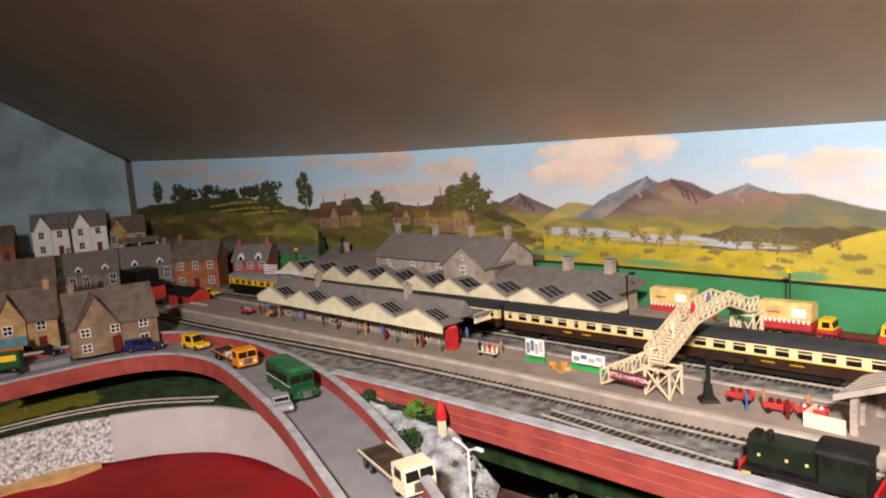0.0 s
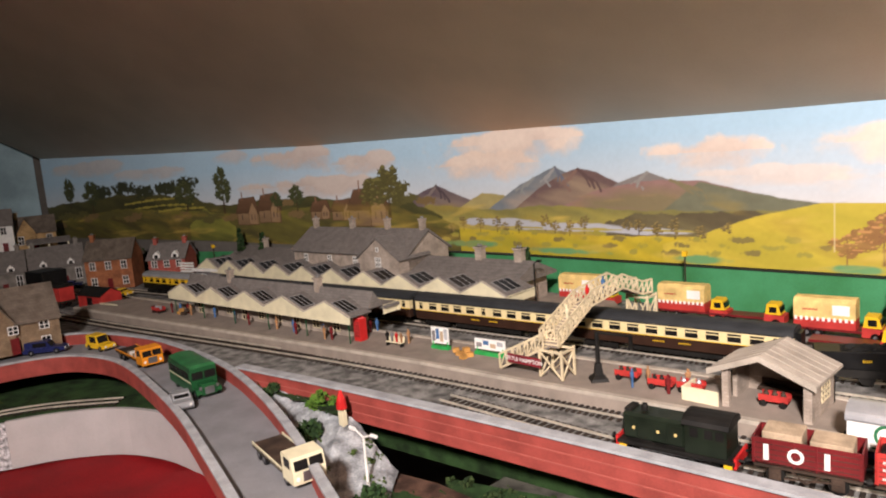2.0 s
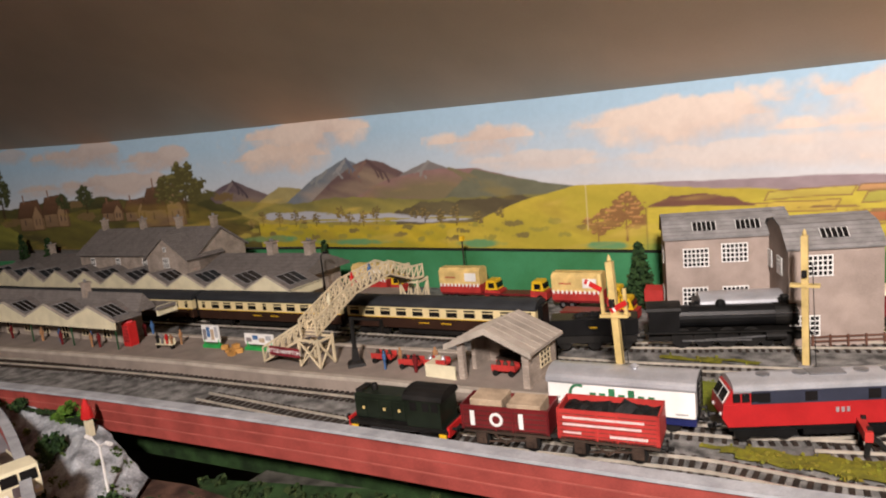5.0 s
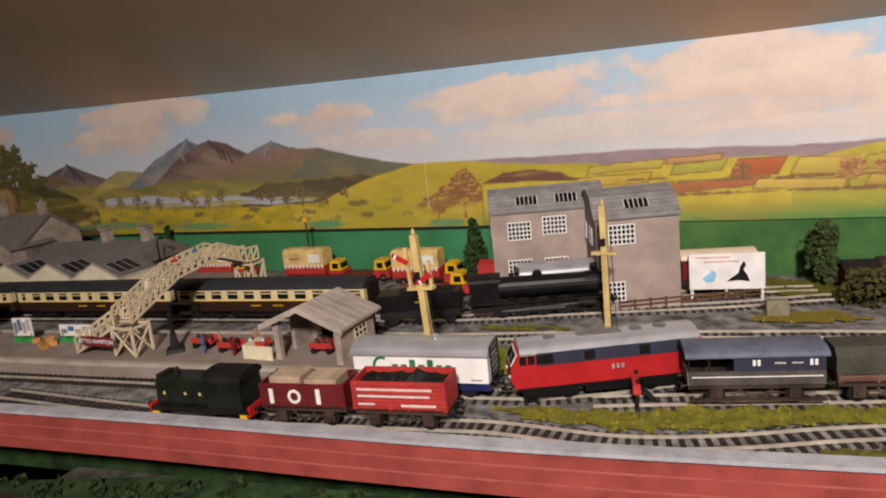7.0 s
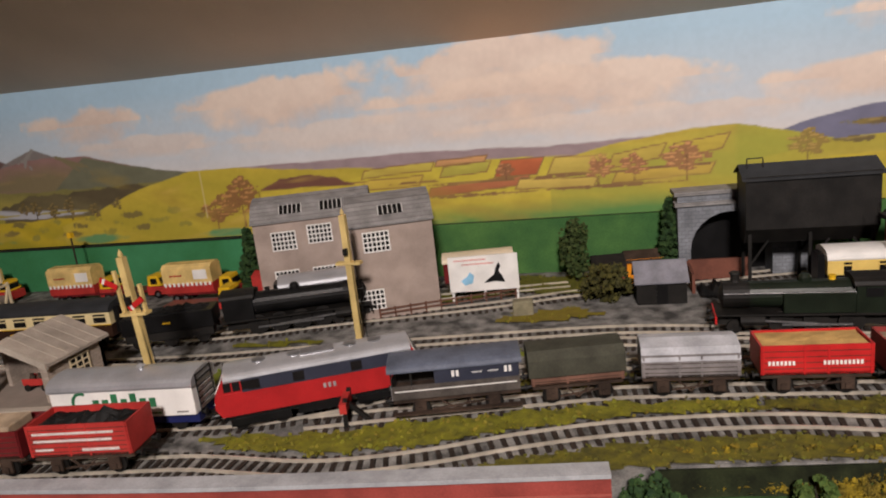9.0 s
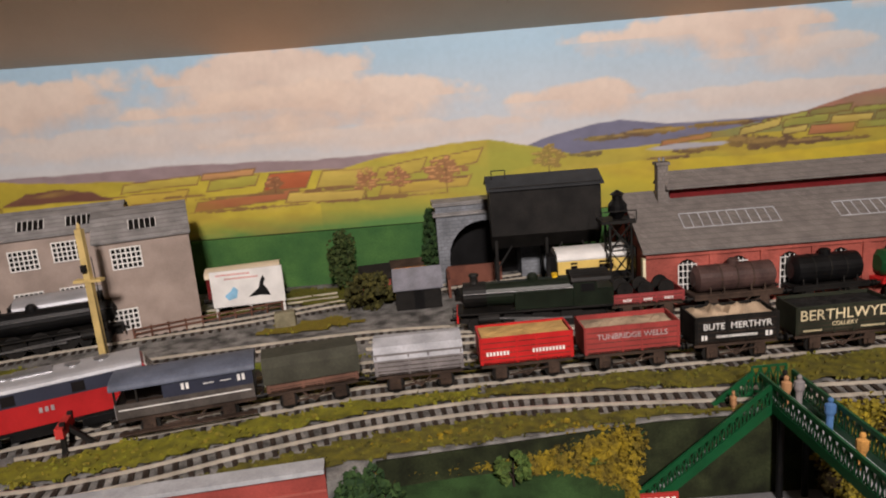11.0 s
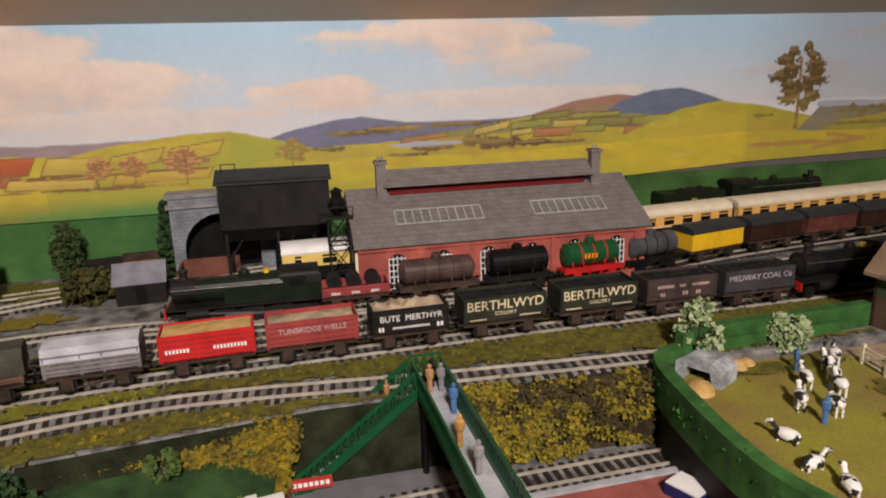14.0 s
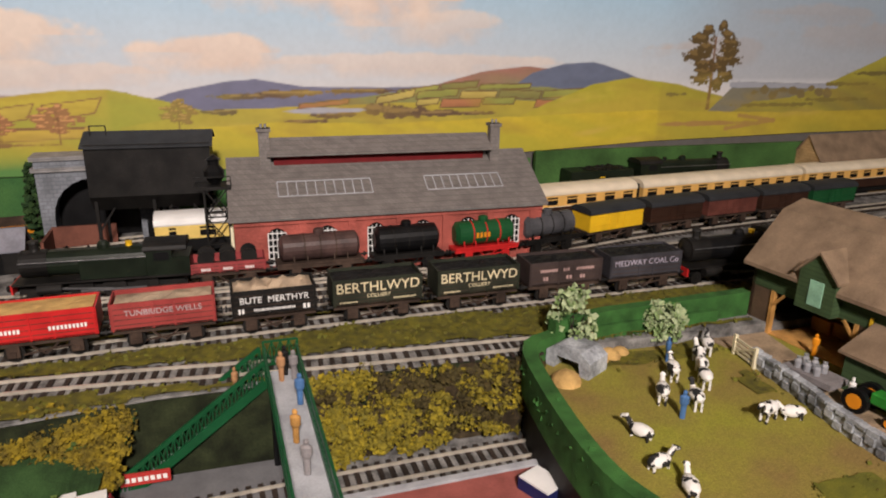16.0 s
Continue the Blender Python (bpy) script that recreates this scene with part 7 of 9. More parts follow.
def bushy(x, y, z, r, h, leaf, label, seed=1, n=26, size=0.0026, name="bush", trunk=0.0):
    rng = random.Random(seed)
    t = thing(name, label, "tree" if trunk else "bush", x, y, z)
    bm = rod(B(), (0, 0, 0), (0, 0, h * 0.6 + trunk), r * 0.08, 7, r * 0.04)
    for k in range(4):
        a = 1.6 * k + seed
        rod(bm, (0, 0, h * 0.25 + trunk * 0.7), (0.5 * r * math.cos(a), 0.5 * r * math.sin(a), h * 0.65 + trunk), r * 0.05, 5, r * 0.02)
    part("trunk", bm, SLEEPER, t)
    bm = B()
    for _ in range(n):
        d = Vector((rng.gauss(0, 1), rng.gauss(0, 1), rng.gauss(0, 1))).normalized()
        leaves(bm, (d.x * r * 0.72, d.y * r * 0.72, trunk + h * 0.5 + d.z * h * 0.38), (r * 0.34, r * 0.34, h * 0.2), 24, size, rng)
    part("crown", bm, leaf, t)
    return t


conifer(-1.615, 0.660, -0.003, 0.130, 0.020, seed=1)
conifer(-1.550, 0.680, -0.003, 0.118, 0.020, seed=2)
conifer(-0.905, 0.828, -0.003, 0.085, 0.014, seed=3)
conifer(-0.338, 0.80, -0.003, 0.088, 0.024, seed=4)
conifer(-0.305, 0.825, -0.003, 0.06, 0.018, seed=5)
conifer(0.158, 0.81, -0.003, 0.092, 0.017, seed=6)
bushy(0.058, 0.80, -0.003, 0.018, 0.066, foliage("dull_tree_green", (0.035, 0.065, 0.016), (0.02, 0.035, 0.012), (0.07, 0.09, 0.025)), "rounded mid-green model tree near the hoarding", 7, 44, 0.0026, "tree", 0.004)
bushy(0.090, 0.735, -0.003, 0.029, 0.036, foliage("olive_bush_foam", (0.05, 0.05, 0.012), (0.02, 0.022, 0.010), (0.09, 0.08, 0.018)), "olive bush beside the back track", 8, 30, 0.003)
bushy(-0.783, 0.303, -0.017, 0.020, 0.018, foliage("bright_green_bush", (0.08, 0.20, 0.02), (0.04, 0.09, 0.015), (0.14, 0.22, 0.03)), "bright green bush on the rocky bank", 9, 22, 0.0024)
bushy(-0.870, 0.290, -0.014, 0.012, 0.012, LEAF_D, "small dark bush on the rocky bank", 10, 14, 0.002)
bushy(-0.755, 0.262, -0.055, 0.016, 0.045, LEAF_D, "dark green shrub among the rocks", 11, 24, 0.0024)
bushy(-0.625, 0.238, -0.070, 0.018, 0.035, LEAF_D, "dark green shrub near the street lamp", 12, 24, 0.0024)
bushy(0.120, 0.405, -0.050, 0.022, 0.05, LEAF_D, "dark green tree at the wall's end", 13, 34, 0.0026, "tree", 0.002)
bushy(0.205, 0.425, -0.026, 0.011, 0.022, LEAF_M, "small green bush on the park lawn", 14, 12, 0.002)
bushy(0.588, 0.456, -0.012, 0.019, 0.052, LEAF_P, "pale-leaved blossom bush on the farm hedge", 15, 24, 0.0024)
bushy(0.668, 0.457, -0.012, 0.017, 0.034, LEAF_P, "pale-leaved blossom bush on the farm hedge", 16, 24, 0.0024)
bushy(0.640, 0.474, -0.012, 0.024, 0.012, LEAF_M, "low green undergrowth by the farm hedge", 17, 16, 0.0024)
bushy(1.02, 0.60, -0.003, 0.03, 0.03, LEAF_M, "green bush behind the barn", 18, 26, 0.003)


# ---- curved road viaduct in the foreground corner ----
R_OUT = spline([(-1.275, -0.04), (-1.276, 0.07), (-1.262, 0.13), (-1.229, 0.173), (-1.16, 0.198), (-1.08, 0.200), (-0.955, 0.184), (-0.841, 0.164), (-0.714, 0.133), (-0.60, 0.103), (-0.45, 0.06), (-0.32, 0.0)], 0.012)
R_IN = spline([(-1.44, -0.04), (-1.43, 0.10), (-1.415, 0.17), (-1.36, 0.237), (-1.255, 0.274), (-1.15, 0.287), (-0.975, 0.280), (-0.817, 0.247), (-0.672, 0.201), (-0.58, 0.165), (-0.42, 0.105), (-0.28, 0.04)], 0.012)
R_OUT = [(-0.1925 + 1.044 * (x + 0.1925), -0.1319 + 1.044 * (y + 0.1319)) for x, y in R_OUT]
road = thing("road_viaduct", "curved grey road on a red-walled viaduct", "road", kind="structure")
bm, n = B(), 60
top, low = [], []
for i in range(n + 1):
    a, b = Vector(R_OUT[int(i / n * (len(R_OUT) - 1))]), Vector(R_IN[int(i / n * (len(R_IN) - 1))])
    top.append([bm.verts.new((p.x, p.y, -0.010)) for p in (a, b)])
    low.append([bm.verts.new((p.x, p.y, -0.016)) for p in (a, b)])
for i in range(n):
    bm.faces.new((top[i][0], top[i + 1][0], top[i + 1][1], top[i][1])), bm.faces.new((low[i][0], low[i][1], low[i + 1][1], low[i + 1][0]))
    bm.faces.new((top[i][0], low[i][0], low[i + 1][0], top[i + 1][0])), bm.faces.new((top[i][1], top[i + 1][1], low[i + 1][1], low[i][1]))
part("carriageway", bm, TARMAC, road)
for line, hi in ((R_OUT, -0.0005), (R_IN, 0.010)):
    part("parapet", strip(B(), line, 0.0022, -0.028, hi - 0.0025), PARAPET, road)
    part("coping", strip(B(), line, 0.0042, hi - 0.0025, hi), CAP, road, "grey card coping")

# below the viaduct: lower line, stone-papered wall, pale card wall, red cloth
LOWWALL = spline([(-1.252, -0.30), (-1.252, -0.06), (-1.245, 0.03), (-1.222, 0.079), (-1.19, 0.14), (-1.12, 0.205), (-1.0, 0.235), (-0.80, 0.22), (-0.62, 0.185)], 0.015)
cutw = next(i for i, p in enumerate(LOWWALL) if p[1] > 0.076)
tagged(part("retaining_wall_lower", strip(B(), LOWWALL[: cutw + 1], 0.003, -0.125, -0.060), FLINT), "speckled flint-papered retaining wall", "wall", kind="structure")
tagged(part("retaining_wall_lower", strip(B(), LOWWALL[cutw:], 0.003, -0.125, -0.058), PALEWALL), "pale grey card wall curving under the road", "wall", kind="structure")
tagged(part("ground", sheet(B(), [(-2.44, -0.4), (-1.262, -0.4), (-1.262, -0.06), (-1.256, 0.03), (-1.234, 0.082), (-1.20, 0.147), (-1.125, 0.217), (-1.0, 0.246), (-0.8, 0.231), (-0.66, 0.20), (-0.66, 0.26), (-0.9, 0.278), (-1.37, 0.24), (-2.44, 0.0)], -0.13, -0.0585), GRASS_DK), "dark green lower ground with a branch line", "ground", kind="structure")
track("lower branch track running under the road", fine(spline([(-1.285, -0.38), (-1.283, -0.05), (-1.272, 0.05), (-1.235, 0.13), (-1.16, 0.21)])), -0.0545)
patch("yellow-green grass beside the branch line", [(-1.40, -0.3), (-1.31, -0.3), (-1.305, 0.0), (-1.29, 0.09), (-1.36, 0.10), (-1.41, 0.0)], GR, z=-0.058, seed=21)
bm = B()
m = 30
v = [[bm.verts.new((-1.245 + 0.80 * i / m, -0.42 + 0.66 * j / m, -0.128 + 0.010 * noise.noise((i * 0.22, j * 0.22, 2)) + 0.004 * noise.noise((i * 0.6 + j * 0.3, j * 0.1, 7)))) for j in range(m + 1)] for i in range(m + 1)]
for i in range(m):
    for j in range(m):
        bm.faces.new((v[i][j], v[i + 1][j], v[i + 1][j + 1], v[i][j + 1])).smooth = True
tagged(part("table_cloth", bm, CLOTH), "bright red cloth draped below the viaduct", "cloth")
tagged(part("baseboard_edge", bx(-1.248, -1.22, -0.42, 0.06, -0.135, -0.122), PLY), "bare plywood baseboard edge", "board", kind="structure")
# added board whose dark colour stands for the shade below the cloth
tagged(part("ground", bx(-1.3, -0.3, -0.45, 0.30, -0.16, -0.145), CARPET), "dark board added for the shade below the cloth", "ground", kind="structure")

# rocky gully between the road and the red wall
bank("grey rock and turf bank beside the road", [(-0.95, 0.286, -0.012), (-0.85, 0.300, -0.012), (-0.74, 0.305, -0.016), (-0.66, 0.30, -0.055)], [(-0.93, 0.278, -0.030), (-0.80, 0.245, -0.05), (-0.68, 0.21, -0.06), (-0.55, 0.165, -0.07)], ROCK, LEAF_M, 22, 40, 0.002)
patch("green turf on top of the rocky bank", [(-0.93, 0.283), (-0.84, 0.282), (-0.74, 0.280), (-0.73, 0.308), (-0.84, 0.303)], GRASS_DK, z=-0.0125, seed=23)
patch("green turf ledge below the rocks", [(-0.72, 0.235), (-0.64, 0.225), (-0.52, 0.27), (-0.48, 0.30), (-0.60, 0.29), (-0.70, 0.265)], GRASS_DK, z=-0.060, seed=24)
tagged(part("ground", sheet(B(), [(-0.76, 0.20), (-0.40, 0.12), (-0.30, 0.31), (-0.62, 0.315), (-0.76, 0.29)], -0.081, -0.062), mat("brown_earth", (0.09, 0.05, 0.035), 0.95, var=0.3)), "dark brown earth floor of the gully", "ground", kind="structure")


def street_lamp(x, y, z, h, material, arm=0.012, label="white double-armed street lamp", two=True):
    t = thing("street_lamp", label, "street lamp", x, y, z)
    part("post", rod(B(), (0, 0, 0), (0, 0, h), 0.0016, 8, 0.0011), material, t)
    for s in (-1, 1) if two else (1,):
        part("arm", rod(rod(B(), (0, 0, h - 0.001), (s * arm, 0, h + 0.004), 0.0009, 6), (s * arm, 0, h + 0.004), (s * (arm + 0.008), 0, h + 0.0045), 0.0019, 8), material, t)
    return t


street_lamp(-0.655, 0.258, -0.062, 0.060, WHITE)
t = thing("wall_figure", "small red and white plaster ornament on a post", "ornament", -0.735, 0.292, -0.05)
part("post", bx(-0.0035, 0.0035, -0.003, 0.003, 0, 0.045), CREAM, t)
part("shape", lathe(B(), [(0.001, 0.045), (0.006, 0.047), (0.005, 0.056), (0.003, 0.062), (0.001, 0.067)], 10), RED, t)


# ---- road vehicles ----
def tyres(t, xs, w, r=0.0045):
    for x in xs:
        for y in (-w, w):
            tyre = part("wheel", rod(B(), (x, y - 0.0015, r), (x, y + 0.0015, r), r, 14), BLACK, t)
            part("hub", rod(B(), (x, y - 0.0019, r), (x, y + 0.0019, r), r * 0.45, 10), STEEL, tyre)


def car(x, y, z, rz, label, paint, L=0.054, H=0.019, roof=0.5, van_back=False):
    t = thing("car", label, "car", x, y, z, rz, group="road vehicles")
    h = L / 2
    part("body", prism(B(), [(-h, 0.004), (h, 0.004), (h, 0.0085), (h * 0.9, 0.0105), (h * 0.3, 0.0115), (-h * 0.85, 0.0115), (-h, 0.0095)], -0.0105, 0.0105, axis="y"), paint, t)
    cab = [(-h * (0.92 if van_back else 0.72), 0.0112), (h * 0.36, 0.0112), (h * 0.16, H), (-h * (0.88 if van_back else 0.45), H)]
    c = part("cabin", prism(B(), cab, -0.0093, 0.0093, axis="y"), paint, t)
    for y in (-0.0096, 0.0092):
        part("side_window", bx(-h * 0.5, h * 0.14, y, y + 0.0004, 0.0125, H - 0.0018), GLASS, c)
    m = Matrix.Translation((h * 0.27, 0, (0.0112 + H) / 2)) @ Matrix.Rotation(math.atan2(-(h * 0.2), H - 0.0112), 4, "Y")
    part("windscreen", box(B(), -0.0002, 0.0006, -0.008, 0.008, -(H - 0.0125) / 2, (H - 0.0135) / 2, m), GLASS, c)
    for y in (-0.007, 0.007):
        part("headlight", rod(B(), (h - 0.0005, y, 0.0078), (h + 0.0008, y, 0.0078), 0.0016, 8), WHITE, t)
    part("bumper", bx(h - 0.001, h + 0.0012, -0.0105, 0.0105, 0.004, 0.0056), STEEL, t)
    tyres(t, (-h * 0.6, h * 0.6), 0.0095)
    return t


def lorry(x, y, z, rz, label, paint, bed, L=0.10, load=None, trailer_box=None):
    t = thing("lorry", label, "lorry", x, y, z, rz, group="road vehicles")
    h = L / 2
    part("chassis", bx(-h, h - 0.004, -0.006, 0.006, 0.0055, 0.0085), BLACK, t)
    cab = part("cab", prism(B(), [(h - 0.024, 0.006), (h, 0.006), (h + 0.0005, 0.016), (h - 0.003, 0.0285), (h - 0.022, 0.0295), (h - 0.024, 0.028)], -0.0145, 0.0145, axis="y"), paint, t)
    for y in (-0.0067, 0.0067):
        m = Matrix.Translation((h - 0.0008, y, 0.022)) @ Matrix.Rotation(-0.27, 4, "Y")
        part("windscreen", box(B(), -0.0004, 0.0008, -0.0058, 0.0058, -0.004, 0.004, m), GLASS, cab)
    for y in (-0.0148, 0.0144):
        part("side_window", bx(h - 0.018, h - 0.006, y, y + 0.0004, 0.0185, 0.0265), GLASS, cab)
    part("grille", bx(h, h + 0.0008, -0.006, 0.006, 0.008, 0.0165), STEEL, cab)
    for y in (-0.0105, 0.0105):
        part("headlight", rod(B(), (h, y, 0.011), (h + 0.0014, y, 0.011), 0.0018, 8), WHITE, cab)
    b = part("load_bed", bx(-h, h - 0.026, -0.015, 0.015, 0.0095, 0.0125), bed, t)
    bm = B()
    for y in (-0.0150, 0.0142):
        box(bm, -h, h - 0.026, y, y + 0.0008, 0.0105, 0.0145)
    part("side_rail", bm, paint, b)
    if load:
        for k in range(5):
            part("plank_stack", bx(-h * 0.2 + 0.0105 * k, -h * 0.2 + 0.009 + 0.0105 * k, -0.012, 0.012, 0.0125, 0.0165 + 0.001 * (k % 2)), WHITE if k % 2 else PALESAND, t)
    tyres(t, (-h * 0.72, -h * 0.45, h * 0.62), 0.0125, 0.0055)
    return t


def bus(x, y, z, rz):
    t = thing("bus", "green single-deck coach with rounded roof", "bus", x, y, z, rz, group="road vehicles")
    h = 0.050
    part("body", prism(B(), [(-h, 0.005), (h - 0.016, 0.005), (h - 0.016, 0.035), (-h + 0.006, 0.0365), (-h, 0.031)], -0.0155, 0.0155, axis="y"), GREEN, t)
    part("bonnet", prism(B(), [(h - 0.017, 0.005), (h, 0.005), (h, 0.014), (h - 0.003, 0.0175), (h - 0.017, 0.0185)], -0.0085, 0.0085, axis="y"), GREEN, t)
    part("roof", prism(B(), arc(0.0155, 0.0348, 0.0045, 8) + [(0.0155, 0.034), (-0.0155, 0.034)], -h + 0.004, h - 0.0165, axis="x"), mat("bus_roof_green", (0.03, 0.14, 0.05), 0.4), t)
    for k in range(5):
        for y in (-0.0159, 0.0154):
            part("side_window", bx(-h + 0.006 + 0.0145 * k, -h + 0.018 + 0.0145 * k, y, y + 0.0005, 0.0205, 0.0295), GLASS, t)
    for y in (-0.0075, 0.0075):
        part("windscreen", bx(h - 0.0162, h - 0.0152, y - 0.0065, y + 0.0065, 0.021, 0.030), GLASS, t)
    for y in (-0.0115, 0.0115):
        part("mudguard", prism(B(), [(h - 0.020, 0.006), (h - 0.001, 0.006), (h - 0.004, 0.012), (h - 0.014, 0.0125)], y - 0.0035, y + 0.0035, axis="y"), GREEN, t)
        part("headlight", rod(B(), (h - 0.003, y * 0.85, 0.0135), (h - 0.0005, y * 0.85, 0.0135), 0.0021, 8), STEEL, t)
    part("grille", bx(h - 0.0002, h + 0.0007, -0.0055, 0.0055, 0.006, 0.0145), STEEL, t)
    part("stripe", bx(-h, h - 0.016, -0.0158, -0.0154, 0.0175, 0.0185), CREAM, t)
    tyres(t, (-h * 0.55, h * 0.82), 0.0135, 0.0058)


RZ = -0.0099
car(-1.365, 0.175, RZ, 55, "navy blue estate car parked on the road", BLUE, 0.062, 0.021, van_back=True)
car(-1.300, 0.236, RZ, 12, "yellow hard-top utility car", YELLOW, 0.052, 0.024, van_back=True)
lorry(-1.165, 0.245, RZ, -2, "orange flatbed lorry with stacked planks", ORANGE, SLEEPER, 0.112, True)
bus(-0.965, 0.238, RZ, -6)
car(-0.918, 0.199, RZ, -16, "small silver saloon car", SILVER, 0.046, 0.017)
lorry(-0.672, 0.187, RZ, -10, "cream flatbed lorry with an empty brown bed", CREAM, RUST, 0.098)


# ---- articulated lorries on the back road ----
def show_truck(x, y, rz, trailer, label):
    t = thing("showman_truck", label, "lorry", x, y, -0.003, rz, group="lorries on the back road")
    part("cab", prism(B(), [(0.0, 0.005), (0.024, 0.005), (0.024, 0.015), (0.0, 0.017)], -0.012, 0.012, axis="y"), WAGRED, t)
    part("cab_top", prism(B(), [(0.001, 0.0165), (0.020, 0.0165), (0.016, 0.030), (0.003, 0.030)], -0.011, 0.011, axis="y"), YELLOW, t)
    part("windscreen", bx(0.0175, 0.0198, -0.009, 0.009, 0.019, 0.0265), GLASS, t)
    for y0 in (-0.0113, 0.0109):
        part("side_window", bx(0.006, 0.015, y0, y0 + 0.0004, 0.019, 0.0265), GLASS, t)
    part("flat_bed", bx(-0.07, 0.0, -0.012, 0.012, 0.009, 0.012), MAROON, t)
    tyres(t, (-0.058, -0.046, 0.014), 0.0105, 0.0055)
    if trailer:
        b = part("box_body", prism(B(), [(-0.013, 0.024), (-0.013, 0.044), (-0.008, 0.048), (0.008, 0.048), (0.013, 0.044), (0.013, 0.024)], -0.072, -0.006, axis="x"), mat("show_cream", (0.72, 0.52, 0.20), 0.5), t)
        part("skirt", bx(-0.072, -0.006, -0.0128, 0.0128, 0.012, 0.0245), WAGRED, t)
        bm = B()
        for k in range(11):
            box(bm, -0.071 + 0.006 * k, -0.068 + 0.006 * k, -0.0133, -0.0128, 0.021, 0.0255)
        part("check_band", bm, WHITE, b)
        part("poster", bx(-0.030, -0.012, -0.0134, -0.0129, 0.029, 0.041), WHITE, b)
        bars(b, ((-0.062, -0.045, 0.033, 0.036),), -0.0132, WAGRED)


show_truck(-0.560, 0.795, 5, True, "red and yellow show truck with a cream box body")
show_truck(-0.49, 0.800, 5, False, "red show truck with a yellow cab roof")
show_truck(-0.375, 0.785, 5, True, "red and yellow show truck with a cream box body")
show_truck(-0.345, 0.735, 5, False, "red show truck with a yellow cab roof")
show_truck(-0.735, 0.80, 5, True, "red and yellow show truck with a cream box body")
t = thing("lorry_trailer", "long red covered trailer near the factory", "trailer", -0.275, 0.785, -0.003, 5)
part("body", prism(B(), [(-0.013, 0.010), (-0.013, 0.030), (0, 0.034), (0.013, 0.030), (0.013, 0.010)], -0.05, 0.05, axis="x"), WAGRED, t)
tyres(t, (-0.03, 0.03), 0.0105, 0.0055)
street_lamp(-0.79, 0.70, 0.008, 0.070, BLACK, 0.006, "black curved platform lamp", False)
for x, y in ((-0.60, 0.80), (-1.63, 0.60)):
    t = thing("telegraph_pole", "thin dark telegraph pole", "pole", x, y, -0.003)
    part("pole", rod(B(), (0, 0, 0), (0, 0, 0.085), 0.0012, 6), SLEEPER, t)
    part("lamp_box", bx(-0.003, 0.003, -0.003, 0.003, 0.085, 0.092), YELLOW, t)


# ---- signals, huts and small railway furniture ----
def signal(x, y, h, lean, label, arm=True):
    t = thing("signal_post", label, "signal", x, y, -0.003, 0, ry=lean)
    part("post", bx(-0.0028, 0.0028, -0.0028, 0.0028, 0, h), WOOD, t)
    part("base", bx(-0.006, 0.006, -0.006, 0.006, 0, 0.003), SLATE_LT, t)
    part("finial", lathe(B(), [(0.0012, 0), (0.0020, 0.0015), (0.0015, 0.0035), (0.0004, 0.006)], 8, (0, 0, h)), WOOD, t)
    part("bracket", bx(-0.012, 0.012, -0.004, 0.004, h * 0.62, h * 0.64), WOOD, t)
    for s, z in ((-1, 0.82), (1, 0.72)) if arm else ():
        part("doll_post", bx(s * 0.010 - 0.0013, s * 0.010 + 0.0013, -0.0013, 0.0013, h * 0.62, h * z + 0.012), WOOD, t)
        m = Matrix.Translation((s * 0.010, -0.003, h * z)) @ Matrix.Rotation(-0.5 * s, 4, "Y")
        a = part("arm", box(B(), -0.014, 0.002, -0.0004, 0.0004, -0.0022, 0.0022, m), RED, t)
        part("arm_stripe", box(B(), -0.0115, -0.0095, -0.0007, 0.0007, -0.0022, 0.0022, m), WHITE, a)
    bm = B()
    for s in (-1, 1):
        rod(bm, (s * 0.0022 + 0.006, -0.001, 0), (s * 0.0022 + 0.004, -0.001, h * 0.8), 0.0004, 5)
    part("ladder", bm, SOOT, t)
    part("lamp", bx(-0.002, 0.002, -0.0065, -0.003, h * 0.70, h * 0.70 + 0.006), SOOT, t)


signal(-0.259, 0.498, 0.124, -3, "yellow wooden bracket signal with red arms")
signal(-0.135, 0.630, 0.122, 0, "yellow wooden signal post with a ladder", False)
t = thing("lineside_hut", "red hut with a grey roof beside the track", "hut", -0.13, 0.522, -0.003, 12)
part("shell", bx(-0.0135, 0.0135, -0.009, 0.009, 0, 0.020), mat("hut_red", (0.33, 0.06, 0.05), 0.7), t)
part("roof", prism(B(), [(-0.013, 0.0195), (0.0, 0.034), (0.013, 0.0195), (0.013, 0.018), (0.0, 0.0325), (-0.013, 0.018)], -0.0155, 0.0155, axis="x"), mat("hut_roof_grey", (0.20, 0.20, 0.23), 0.7), t)
part("door", bx(-0.004, 0.004, -0.0095, -0.0088, 0, 0.015), MAROON, t)
t = thing("relay_cabinet", "grey metal lineside cabinet", "cabinet", -0.218, 0.492, -0.003, 15)
part("body", bx(-0.007, 0.007, -0.004, 0.004, 0, 0.022, bevel=0.0006), GREYWAG, t)
part("door", bx(-0.0055, 0.0055, -0.0046, -0.0039, 0.002, 0.019), SILVER, t)
part("plinth", bx(-0.009, 0.009, -0.006, 0.006, 0, 0.002), CAP, t)
t = thing("buffer_stop", "red and black buffer stop at the siding's end", "buffer stop", -0.085, 0.474, -0.003, 14)
for y in (-0.009, 0.009):
    part("upright", beam(B(), (0, y, 0), (0.002, y, 0.022), 0.003, 0.003), SOOT, t)
part("cross_beam", bx(-0.002, 0.003, -0.014, 0.014, 0.013, 0.020), WAGRED, t)
part("brace", beam(B(), (0.016, 0, 0), (0.002, 0, 0.015), 0.003, 0.003), SOOT, t)
